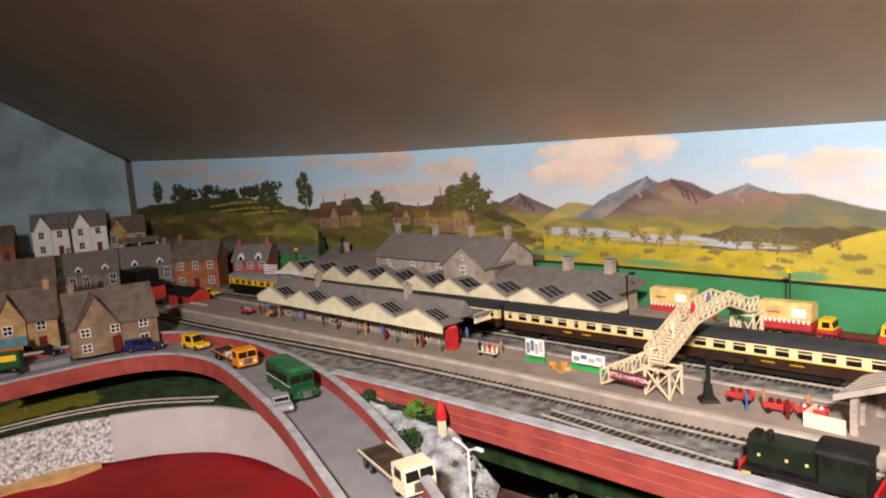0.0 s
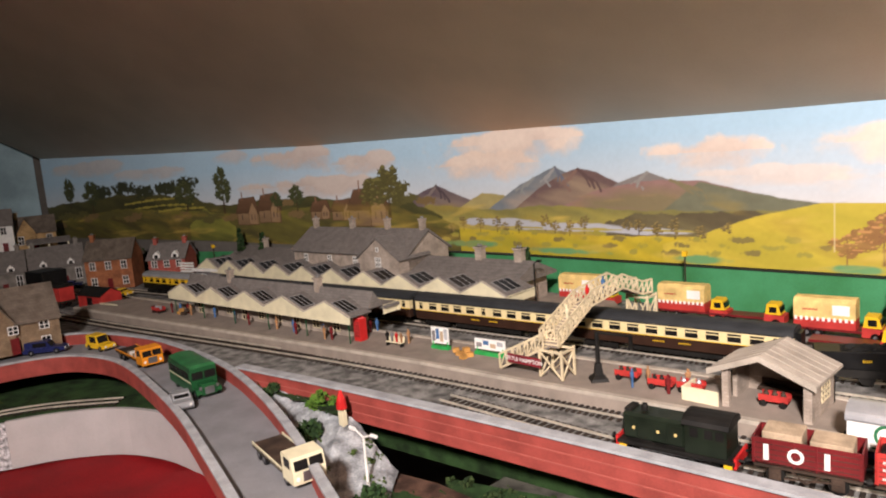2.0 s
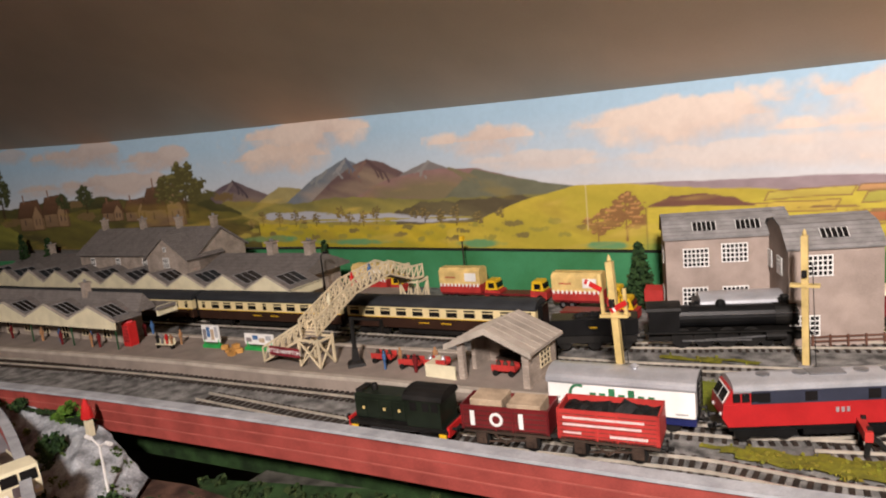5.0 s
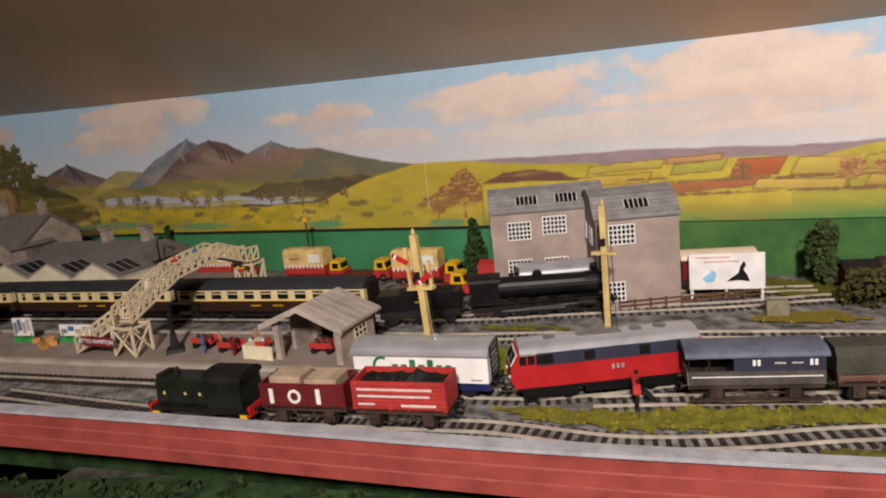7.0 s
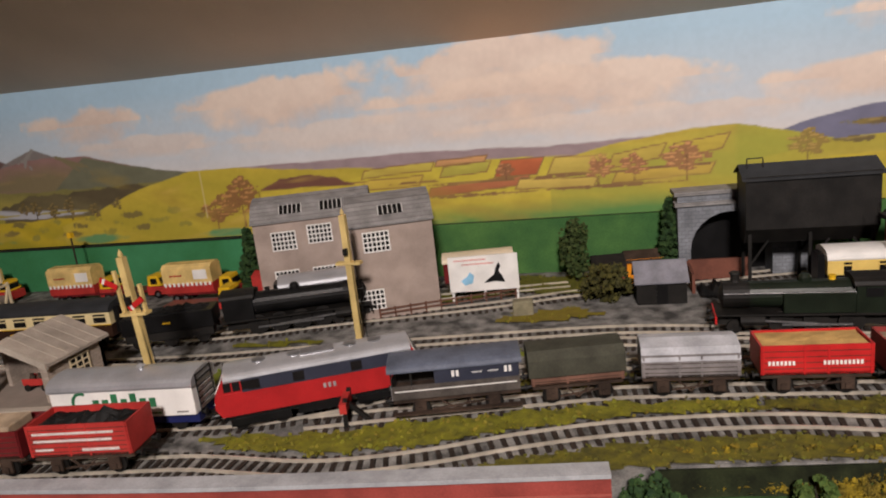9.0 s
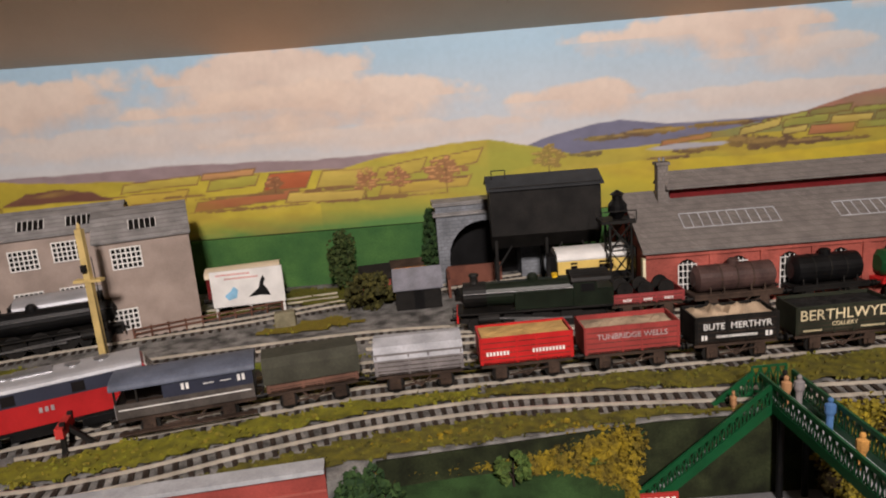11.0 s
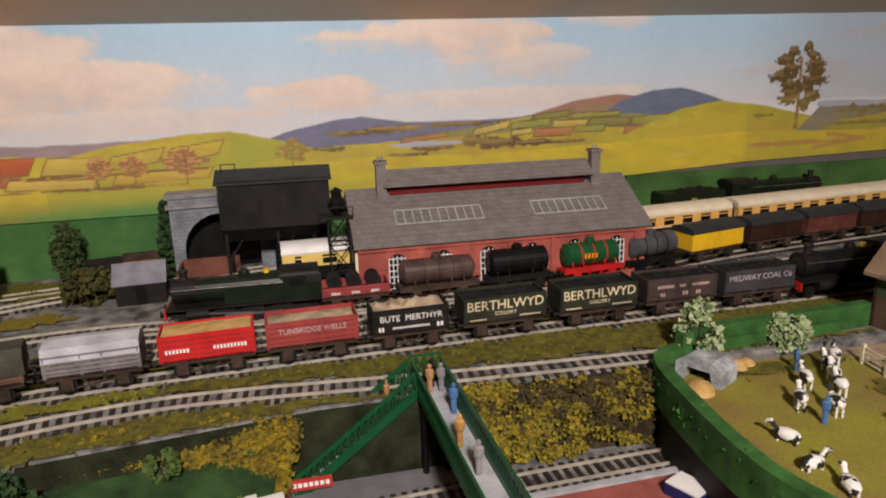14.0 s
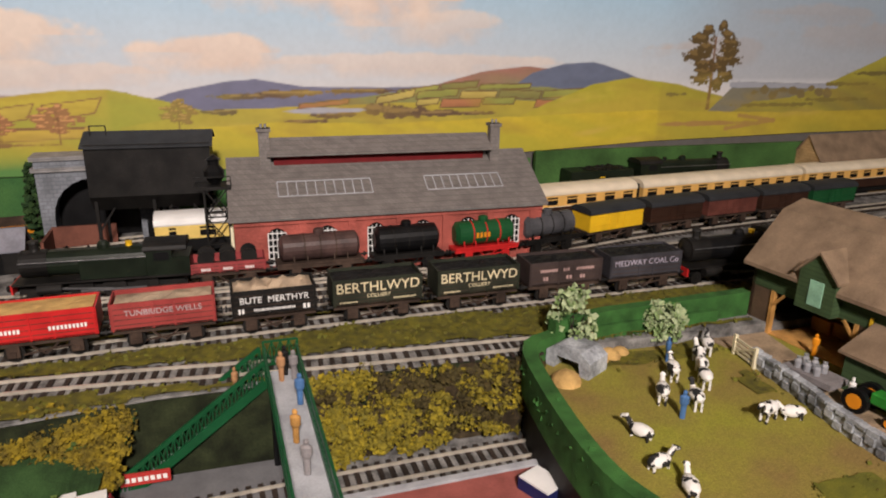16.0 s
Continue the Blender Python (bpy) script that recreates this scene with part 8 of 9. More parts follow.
t = thing("hoarding", "white advertisement hoarding with a black animal shape", "billboard", -0.034, 0.741, -0.003, 8)
part("board", bx(-0.0365, 0.0365, -0.0015, 0.0015, 0.012, 0.050), WHITE, t)
for x in (-0.034, 0.0, 0.034):
    part("post", bx(x - 0.0014, x + 0.0014, 0.0012, 0.0035, 0, 0.040), WHITE, t)
bars(t, ((-0.030, 0.004, 0.045, 0.0472), (-0.022, 0.012, 0.0405, 0.0427)), -0.0017, mat("pale_red_print", (0.6, 0.2, 0.18), 0.6))
part("print_shape", prism(B(), [(0.000, 0.0205), (0.012, 0.0215), (0.022, 0.020), (0.0195, 0.027), (0.016, 0.0325), (0.0185, 0.038), (0.0165, 0.042), (0.013, 0.036), (0.011, 0.029), (0.005, 0.0245)], -0.002, -0.0014, axis="y"), BLACK, t)
part("print_shape", prism(B(), [(-0.020, 0.019), (-0.012, 0.021), (-0.010, 0.029), (-0.014, 0.033), (-0.018, 0.028), (-0.024, 0.024)], -0.002, -0.0014, axis="y"), mat("pale_blue_print", (0.25, 0.5, 0.7), 0.6), t)
t = thing("fence", "brown post and rail fence by the track", "fence", -0.135, 0.690, -0.003, 23.2)
for k in range(10):
    part("post", bx(0.016 * k - 0.0009, 0.016 * k + 0.0009, -0.0009, 0.0009, 0, 0.012), mat("fence_brown", (0.13, 0.06, 0.04), 0.8), t)
for z in (0.005, 0.0095):
    part("rail", bx(0, 0.146, -0.0006, 0.0006, z, z + 0.0014), mat("fence_brown", (0.13, 0.06, 0.04), 0.8), t)


def shed(x, y, rz, w, d, h, r, wall, roof, label, kind_name="shed", z=-0.003):
    t = thing(kind_name, label, "shed", x, y, z, rz)
    part("shell", prism(B(), [(0, 0), (d, 0), (d, h), (d / 2, r - 0.001), (0, h)], 0, w, axis="x"), wall, t)
    part("roof", prism(B(), [(-0.003, h - 0.0015), (d / 2, r + 0.001), (d + 0.003, h - 0.0015), (d + 0.003, h - 0.003), (d / 2, r - 0.0008), (-0.003, h - 0.003)], -0.002, w + 0.002, axis="x"), roof, t)
    part("door", bx(w * 0.4, w * 0.62, -0.0006, 0.0004, 0, h * 0.8), BLACK, t)
    return t


shed(0.120, 0.714, 4, 0.046, 0.03, 0.024, 0.039, SOOT, mat("hut_roof_grey", (0.2, 0.2, 0.23), 0.7), "black hut with a blue-grey roof")
shed(0.078, 0.785, 10, 0.032, 0.03, 0.018, 0.028, mat("hut_red", (0.33, 0.06, 0.05), 0.7), SOOT, "small red hut with a dark roof")
shed(0.112, 0.80, 8, 0.042, 0.03, 0.022, 0.028, ORANGE, RUST, "orange stone cottage with a low roof")
t = thing("coal_staithe", "low brick coal bunker heaped with coal", "coal bunker", 0.175, 0.745, -0.003, 2)
part("back_wall", bx(0, 0.06, 0.045, 0.048, 0, 0.022), mat("bunker_brick", (0.16, 0.06, 0.04), 0.8), t)
part("side_wall", bx(-0.002, 0.001, 0, 0.048, 0, 0.020), mat("bunker_brick", (0.16, 0.06, 0.04), 0.8), t)
part("coal_heap", Matrix_shift(heap(0.052, 0.04, 0.0, 0.012, 5), 0.03), COAL, t)
t = thing("stone_block", "mossy grey stone block beside the track", "block", 0.012, 0.695, -0.003, 10)
part("block", bx(-0.010, 0.010, -0.006, 0.006, 0, 0.015, bevel=0.001), mat("mossy_stone", (0.22, 0.2, 0.13), 0.9, var=0.2), t)

# ---- platform furniture ----
t = thing("telephone_box", "red telephone box on the platform", "telephone box", -0.890, 0.441, 0.0108, 6)
part("body", bx(-0.0065, 0.0065, -0.0065, 0.0065, 0, 0.031, bevel=0.0005), RED, t)
part("roof", lathe(B(), [(0.009, 0), (0.0085, 0.0018), (0.004, 0.003)], 4, (0, 0, 0.031)), RED, t)
for k in range(3):
    for j in range(5):
        part("pane", bx(-0.0052 + 0.0037 * k, -0.0022 + 0.0037 * k, -0.0069, -0.0064, 0.006 + 0.0045 * j, 0.0095 + 0.0045 * j), mat("red_tinted_pane", (0.3, 0.03, 0.03), 0.2), t)
def notice(x, y, rz, w, h, label):
    t = thing("notice_board", label, "notice board", x, y, 0.0108, rz, group="notice boards")
    part("panel", bx(-w / 2, w / 2, -0.0008, 0.0008, 0.007, h), WHITE, t)
    part("plinth", bx(-w / 2, w / 2, -0.003, 0.003, 0, 0.004), mat("bright_green", (0.03, 0.35, 0.08), 0.5), t)
    for s in (-1, 1):
        part("leg", bx(s * w * 0.42 - 0.0008, s * w * 0.42 + 0.0008, -0.001, 0.001, 0, 0.01), mat("bright_green", (0.03, 0.35, 0.08), 0.5), t)
    for k in range(4):
        part("poster", bx(-w * 0.44 + w * 0.23 * k, -w * 0.26 + w * 0.23 * k, -0.0013, -0.0007, 0.010 + 0.003 * (k % 2), h - 0.002 - 0.003 * ((k + 1) % 2)), (GREYWAG, TINTBLUE, PALESAND, CAP)[k], t)


notice(-0.762, 0.468, 8, 0.027, 0.028, "white timetable board on green legs")
notice(-0.688, 0.478, 6, 0.044, 0.020, "long white notice board on a green plinth")
for x, y, s, lab, mt_ in ((-0.716, 0.458, 0.011, "heap of brown sacks and parcels", STRAW), (-1.40, 0.372, 0.014, "stack of mixed luggage", MAROON), (-1.32, 0.388, 0.012, "stack of brown parcels", RUST)):
    rng = random.Random(int(abs(x) * 1000))
    t = thing("luggage_pile", lab, "luggage", x, y, 0.0108)
    for k in range(6):
        a, b = rng.uniform(-s, s), rng.uniform(-s * 0.6, s * 0.6)
        part("parcel", box(B(), -0.004, 0.004, -0.003, 0.003, 0, 0.005, pose(a, b, 0.005 * (k // 4), 0, 0, rng.uniform(0, 90))), mt_ if k % 2 else STRAW, t)
t = thing("platform_lamp", "dark iron crane lamp on a square base", "lamp", -0.536, 0.473, 0.0108)
part("base", lathe(B(), [(0.013, 0), (0.011, 0.003), (0.006, 0.006), (0.004, 0.018)], 4), SOOT, t)
part("post", rod(B(), (0, 0, 0.01), (0, 0, 0.050), 0.0024, 8), SOOT, t)
part("arm", beam(beam(B(), (-0.002, 0, 0.050), (0.038, 0.004, 0.050), 0.0016, 0.0022), (0.036, 0.004, 0.050), (0.036, 0.004, 0.036), 0.003, 0.003), SOOT, t)


def trolley(x, y, rz, label, load):
    t = thing("luggage_trolley", label, "trolley", x, y, 0.0108, rz, group="platform trolleys")
    part("deck", bx(-0.012, 0.012, -0.006, 0.006, 0.005, 0.0065), WAGRED, t)
    part("side", box(bx(-0.012, 0.012, -0.0064, -0.0058, 0.0065, 0.011), -0.012, 0.012, 0.0058, 0.0064, 0.0065, 0.011), WAGRED, t)
    for xx in (-0.008, 0.008):
        part("wheel", rod(B(), (xx, -0.0068, 0.003), (xx, 0.0068, 0.003), 0.003, 10), SOOT, t)
    for k in range(3):
        part("churn", lathe(B(), [(0.0022, 0), (0.0024, 0.004), (0.0014, 0.0055), (0.0016, 0.007)], 8, (-0.007 + 0.007 * k, 0, 0.0065)), load, t)


trolley(-0.512, 0.490, 8, "red luggage trolley with sacks", RUST)
trolley(-0.472, 0.484, 8, "red electric trolley on the platform", SOOT)
trolley(-0.445, 0.490, 8, "red trolley carrying silver milk churns", SILVER)
trolley(-1.385, 0.366, 10, "red trolley carrying silver milk churns", SILVER)
trolley(-0.372, 0.497, 5, "small red sack trolley under the shelter", RUST)


# ---- painted figures, each one plain shape ----
def figure(x, y, z, h, coat, group, seated=False):
    r = h * 0.125
    hh = h * (0.72 if seated else 1.0)
    bm = lathe(B(), [(r * 0.7, 0), (r * 0.75, hh * 0.45), (r * 1.15, hh * 0.55), (r * 1.2, hh * 0.78), (r * 0.45, hh * 0.84), (r * 0.62, hh * 0.91), (r * 0.45, hh * 0.98), (r * 0.1, hh)], 9)
    ob = part("figurine", bm, coat)
    ob.location = (x, y, z)
    ob.rotation_euler[2] = x * 40
    ob.scale = (1.0, 0.7, 1.0)
    return tagged(ob, "small plain painted model figure", "figurine", group)


COATS = (TINTBLUE, SOOT, SKIN, SOOT, GREYWAG, MAROON, GREEN, RED)
for k, (x, y) in enumerate(((-0.905, 0.482), (-0.912, 0.475), (-0.818, 0.464), (-1.335, 0.385), (-1.32, 0.392), (-1.30, 0.388), (-1.186, 0.41), (-1.13, 0.405), (-1.06, 0.413), (-1.02, 0.417), (-1.005, 0.411), (-0.943, 0.418), (-0.952, 0.424), (-0.93, 0.421), (-0.488, 0.487), (-0.497, 0.472), (-0.46, 0.474), (-0.452, 0.498), (-1.24, 0.402), (-1.36, 0.38))):
    figure(x, y, 0.0108, 0.0195, COATS[(k * 5 + k // 3) % 8], "figures on the platform")
t = thing("bench", "cream slatted bench on the platform", "bench", -0.825, 0.446, 0.0108, 8)
part("seat", bx(-0.014, 0.014, -0.003, 0.003, 0.005, 0.0062), CREAM, t)
part("backrest", bx(-0.014, 0.014, 0.003, 0.004, 0.006, 0.013), CREAM, t)
for s in (-0.012, 0.012):
    part("leg", bx(s - 0.0008, s + 0.0008, -0.003, 0.003, 0, 0.005), SOOT, t)
for k in range(4):
    figure(-0.837 + 0.008 * k, 0.444 + 0.001 * k, 0.017, 0.018, COATS[(k * 3 + 1) % 8], "figures on the bench", True)
for k, (x, y, z) in enumerate(((-0.593, 0.545, 0.0722), (-0.591, 0.575, 0.0762), (-0.590, 0.50, 0.0585))):
    figure(x, y, z, 0.020, (RED, TINTBLUE, CREAM)[k], "figures on the footbridges")
for k, (x, y) in enumerate(((0.380, 0.455), (0.377, 0.447), (0.385, 0.447), (0.386, 0.415), (0.380, 0.375), (0.383, 0.345))):
    figure(x, y, 0.0002, 0.021, (SOOT, SKIN, GREYWAG, TINTBLUE, STRAW, GREYWAG)[k], "figures on the footbridges")
figure(0.348, 0.455, -0.010, 0.020, SKIN, "figures on the footbridges")
figure(-0.108, 0.545, -0.003, 0.020, CREAM, "figures by the track")
figure(0.31, 0.66, -0.003, 0.020, SOOT, "figures by the track")


# ---- village in the far corner ----
def house(x, y, z, rz, w, d, e, r, wall, roof, label, wins=2, floors=2, chims=1, dormer=0, gable=False):
    t = thing("house", label, "house", x, y, z, rz, group="village houses")
    part("wall", prism(B(), [(0, 0), (d, 0), (d, e), (d / 2, r - 0.001), (0, e)], 0, w, axis="x"), wall, t)
    part("roof", prism(B(), [(-0.005, e - 0.003), (d / 2, r + 0.002), (d + 0.005, e - 0.003), (d + 0.005, e - 0.0055), (d / 2, r - 0.001), (-0.005, e - 0.0055)], -0.003, w + 0.003, axis="x"), roof, t)
    if gable:
        g = part("gable_front", prism(B(), [(w * 0.08, 0), (w * 0.52, 0), (w * 0.52, e), (w * 0.30, r * 0.96), (w * 0.08, e)], -0.006, d / 2, axis="y"), wall, t)
        part("gable_roof", prism(B(), [(w * 0.05, e - 0.003), (w * 0.30, r * 0.96 + 0.003), (w * 0.55, e - 0.003), (w * 0.55, e - 0.006), (w * 0.30, r * 0.96 - 0.0005), (w * 0.05, e - 0.006)], -0.010, d / 2, axis="y"), roof, g)
    y0 = -0.0064 if gable else -0.0004
    for f in range(floors):
        for k in range(wins):
            xx = w * (k + 0.5) / wins
            yy = y0 if gable and w * 0.08 < xx < w * 0.52 else -0.0004
            if f == 0 and k == wins // 2:
                part("door", bx(xx - 0.006, xx + 0.006, yy - 0.0006, yy + 0.0004, 0, min(0.026, e * 0.8)), MAROON, t)
            else:
                window(t, pose(xx, yy + 0.0003, e / floors * (f + 0.28)), min(0.013, w / wins * 0.5), e / floors * 0.5, 2, 2)
    for k in range(chims):
        chimney(t, w * (0.1 if k == 0 else 0.9), d / 2, r - 0.010, r + 0.014, 0.009, wall)
    for k in range(dormer):
        xx = w * (k + 0.5) / dormer
        dm = part("dormer", prism(B(), [(xx - 0.008, e - 0.004), (xx + 0.008, e - 0.004), (xx + 0.008, e + 0.006), (xx, e + 0.015), (xx - 0.008, e + 0.006)], -0.002, d * 0.3, axis="y"), WHITE, t)
        part("dormer_window", bx(xx - 0.004, xx + 0.004, -0.0026, -0.0018, e - 0.001, e + 0.007), GLASS, dm)
    return t


YSTONE = mat("yellow_stone_card", (0.46, 0.30, 0.14), 0.85, var=0.15, pattern=(0.008, 0.004, (0.7, 0.65, 0.6)))
BROWNST = mat("brown_stone_card", (0.27, 0.19, 0.12), 0.85, var=0.15, pattern=(0.008, 0.004, (0.7, 0.65, 0.6)))
ORBRICK = mat("orange_brick_card", (0.34, 0.13, 0.06), 0.85, var=0.15, pattern=(0.004, 0.0016, (0.8, 0.7, 0.65)))
ROOFBR = mat("brown_tile_card", (0.15, 0.12, 0.095), 0.8, var=0.15, pattern=(0.005, 0.004, (0.7, 0.7, 0.7)))
HILL = mat("village_ground", (0.075, 0.07, 0.05), 0.95, var=0.3)
tagged(part("ground", sheet(B(), [(-2.445, -0.3), (-2.14, -0.2), (-2.13, 0.50), (-2.445, 0.44)], -0.02, 0.055), HILL), "dark raised ground of the upper village street", "ground", kind="structure")
tagged(part("ground", sheet(B(), [(-2.445, -0.3), (-2.24, -0.2), (-2.23, 0.46), (-2.445, 0.44)], 0.05, 0.088), HILL), "dark top terrace of the village", "ground", kind="structure")
tagged(part("road", sheet(B(), [(-1.75, -0.3), (-1.40, -0.3), (-1.395, 0.07), (-1.45, 0.10), (-1.75, 0.08)], -0.02, -0.0015), TARMAC), "dark village street", "road", kind="structure")
house(-1.50, -0.02, -0.003, 80, 0.095, 0.075, 0.058, 0.102, YSTONE, ROOFBR, "yellow stone shop with a gabled front", 2, 2, 2, 0, True)
house(-1.385, 0.072, -0.003, 84, 0.13, 0.085, 0.050, 0.098, BROWNST, ROOFBR, "brown stone cottage with steep tiled roofs", 3, 2, 1, 0, True)
house(-1.74, 0.02, 0.0, 78, 0.10, 0.08, 0.085, 0.130, ORBRICK, ROOFBR, "orange brick house with a plain roof", 2, 2, 1)
house(-2.08, 0.20, 0.0, 76, 0.12, 0.07, 0.055, 0.10, mat("grey_rubble_card", (0.22, 0.20, 0.18), 0.85, var=0.15), SLATE, "grey stone cottage row with dormer windows", 4, 1, 2, 2)
house(-2.05, 0.325, 0.0, 76, 0.12, 0.07, 0.055, 0.10, mat("grey_rubble_card", (0.22, 0.20, 0.18), 0.85, var=0.15), SLATE, "grey stone cottage row with dormer windows", 4, 1, 2, 2)
house(-2.27, 0.17, 0.087, 75, 0.085, 0.06, 0.075, 0.112, WHITE, SLATE, "white rendered house with twin gables", 2, 2, 0, 0, True)
house(-2.25, 0.26, 0.087, 75, 0.085, 0.06, 0.075, 0.112, WHITE, SLATE, "white rendered house with twin gables", 2, 2, 0, 0, True)
house(-2.27, 0.35, 0.087, 75, 0.10, 0.05, 0.045, 0.085, YSTONE, ROOFBR, "yellow stone inn with an awning", 3, 1, 1, 0, True)
house(-2.30, 0.06, 0.087, 75, 0.07, 0.06, 0.05, 0.09, ORBRICK, ROOFBR, "orange brick cottage on the terrace", 2, 1, 1)
house(-1.90, 0.405, -0.003, 48, 0.11, 0.07, 0.075, 0.115, ORBRICK, ROOFBR, "dark brick terrace house", 3, 2, 1)
house(-1.80, 0.515, -0.003, 42, 0.09, 0.065, 0.065, 0.095, REDBRICK, SLATE, "red brick town house with white window frames", 3, 2, 2, 2)
t = thing("shop_awning", "blue and orange shop awnings over the pavement", "awning", -1.478, -0.018, 0.0, 80)
part("awning", prism(B(), [(-0.024, 0.021), (-0.006, 0.031), (-0.006, 0.033), (-0.024, 0.023)], 0.0, 0.045, axis="x"), mat("awning_blue", (0.12, 0.25, 0.32), 0.7), t)
part("awning_lower", prism(B(), [(-0.032, 0.014), (-0.008, 0.022), (-0.008, 0.0235), (-0.032, 0.0155)], 0.006, 0.038, axis="x"), ORANGE, t)
part("goods_table", bx(0.004, 0.042, -0.030, -0.012, 0, 0.008), WAGRED, t)
t = thing("market_canopy", "white framed market canopy on posts", "canopy", -2.17, 0.36, 0.055, 75)
for xx in (0, 0.045, 0.09):
    for yy in (0, 0.04):
        part("post", bx(xx - 0.002, xx + 0.002, yy - 0.002, yy + 0.002, 0, 0.05), CREAM, t)
part("roof", prism(B(), [(-0.006, 0.05), (0.02, 0.062), (0.046, 0.05), (0.046, 0.048), (-0.006, 0.048)], -0.006, 0.096, axis="x"), SLATE, t)
for x, y, rz, lab, paint in ((-1.44, 0.045, 60, "black saloon car in the village street", BLACK), (-1.50, 0.012, 70, "dark blue saloon car in the village street", BLUE), (-1.72, 0.42, 20, "yellow estate car near the station yard", YELLOW), (-2.0, 0.40, 60, "dark blue car beside the cottages", BLUE)):
    car(x, y, -0.0012, rz, lab, paint, 0.05, 0.017)
bus_like = thing("van", "green and yellow delivery van in the street", "van", -1.385, -0.02, -0.0012, 70)
part("body", bx(-0.025, 0.025, -0.012, 0.012, 0.005, 0.030, bevel=0.002), GREEN, bus_like)
part("upper_body", bx(-0.024, 0.020, -0.0124, 0.0124, 0.018, 0.027), YELLOW, bus_like)
tyres(bus_like, (-0.015, 0.015), 0.011)
T_YD = [(-1.85, 0.275), (-1.55, 0.335)]
van(T_YD, -1.74, "dark red goods van in the bay siding", WAGRED, SOOT, L=0.085, H=0.03)
t = shed(-1.70, 0.325, 12, 0.085, 0.045, 0.028, 0.040, WAGRED, SOOT, "red goods shed at the platform's end")
t = thing("water_tank", "black water tank on a dark red brick base", "water tank", -1.79, 0.295, -0.003, 12)
part("base", bx(-0.028, 0.028, -0.02, 0.02, 0, 0.04), WAGRED, t)
part("tank", bx(-0.036, 0.036, -0.026, 0.026, 0.04, 0.078, bevel=0.001), BLACK, t)
t = thing("roof_sign", "white slatted sign board by the far platform", "sign", -1.66, 0.545, 0.0, 15)
for k in range(4):
    part("slat", bx(-0.02, 0.025, -0.001, 0.001, 0.034 + 0.006 * k, 0.038 + 0.006 * k), WHITE, t)
part("flat_roof", bx(0.03, 0.12, -0.01, 0.04, 0.038, 0.044), WHITE, t)
part("wall", bx(0.034, 0.116, -0.004, 0.036, 0.0, 0.038), GREYWAG, t)
for k in range(5):
    bushy(-2.2 + 0.09 * k, 0.52 + 0.03 * k, 0.0, 0.035, 0.06, LEAF_D, "dark green tree behind the village", 40 + k, 22, 0.004)
t = thing("picket_fence", "white picket fence at the platform end", "fence", -1.60, 0.335, 0.0, 12)
for k in range(9):
    part("picket", bx(0.007 * k, 0.007 * k + 0.004, 0, 0.001, 0, 0.014), CREAM, t)
part("rail", bx(0, 0.06, 0.001, 0.002, 0.008, 0.010), CREAM, t)


# ---- farm on its terrace ----
FZ = -0.012
tagged(part("field", sheet(B(), [(0.545, 0.455), (0.533, 0.36), (0.531, 0.30), (0.541, 0.262), (0.56, 0.20), (0.60, 0.10), (0.70, -0.05), (1.6, -0.05), (1.6, 0.47), (0.70, 0.47)], FZ - 0.004, FZ), FIELD), "green-brown farm field on a raised terrace", "field", kind="structure")
HL = spline([(0.72, 0.466), (0.62, 0.463), (0.568, 0.455), (0.545, 0.435), (0.533, 0.36), (0.531, 0.30), (0.541, 0.262), (0.56, 0.20), (0.60, 0.10), (0.66, 0.0)], 0.008)
bm = B()
strip(bm, HL, 0.005, -0.022, 0.007)
strip(bm, [(0.755, 0.473), (0.70, 0.470), (0.62, 0.466), (0.572, 0.457)], 0.0045, -0.014, 0.017)
rng = random.Random(5)
for p in HL:
    leaves(bm, (p[0], p[1], -0.004), (0.006, 0.006, 0.012), 26, 0.0018, rng)
tagged(part("hedge", bm, HEDGE), "clipped green flock hedge round the field", "hedge")
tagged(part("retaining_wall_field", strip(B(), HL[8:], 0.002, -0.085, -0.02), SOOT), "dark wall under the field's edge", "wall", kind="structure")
patch("rough green strip behind the field hedge", [(0.59, 0.452), (0.75, 0.454), (0.75, 0.466), (0.59, 0.462)], GB, seed=34, step=0.005)
patch("rough tufts along the field", [(0.57, 0.44), (0.70, 0.455), (0.71, 0.43), (0.60, 0.42)], GB, z=FZ - 0.0005, seed=31)
patch("dark tufts in the field", [(0.62, 0.24), (0.68, 0.25), (0.70, 0.29), (0.64, 0.28)], GB, z=FZ - 0.0005, seed=32)
patch("dark tufts by the dry stone wall", [(0.675, 0.37), (0.70, 0.36), (0.70, 0.40), (0.68, 0.40)], GB, z=FZ - 0.0005, seed=33)
tagged(part("yard", sheet(B(), [(0.70, 0.465), (0.76, 0.46), (0.74, 0.30), (0.715, 0.29), (0.715, 0.42)], FZ - 0.001, FZ + 0.0008), mat("yard_earth", (0.30, 0.22, 0.14), 0.95, var=0.2)), "bare earth farm yard", "yard", kind="structure")


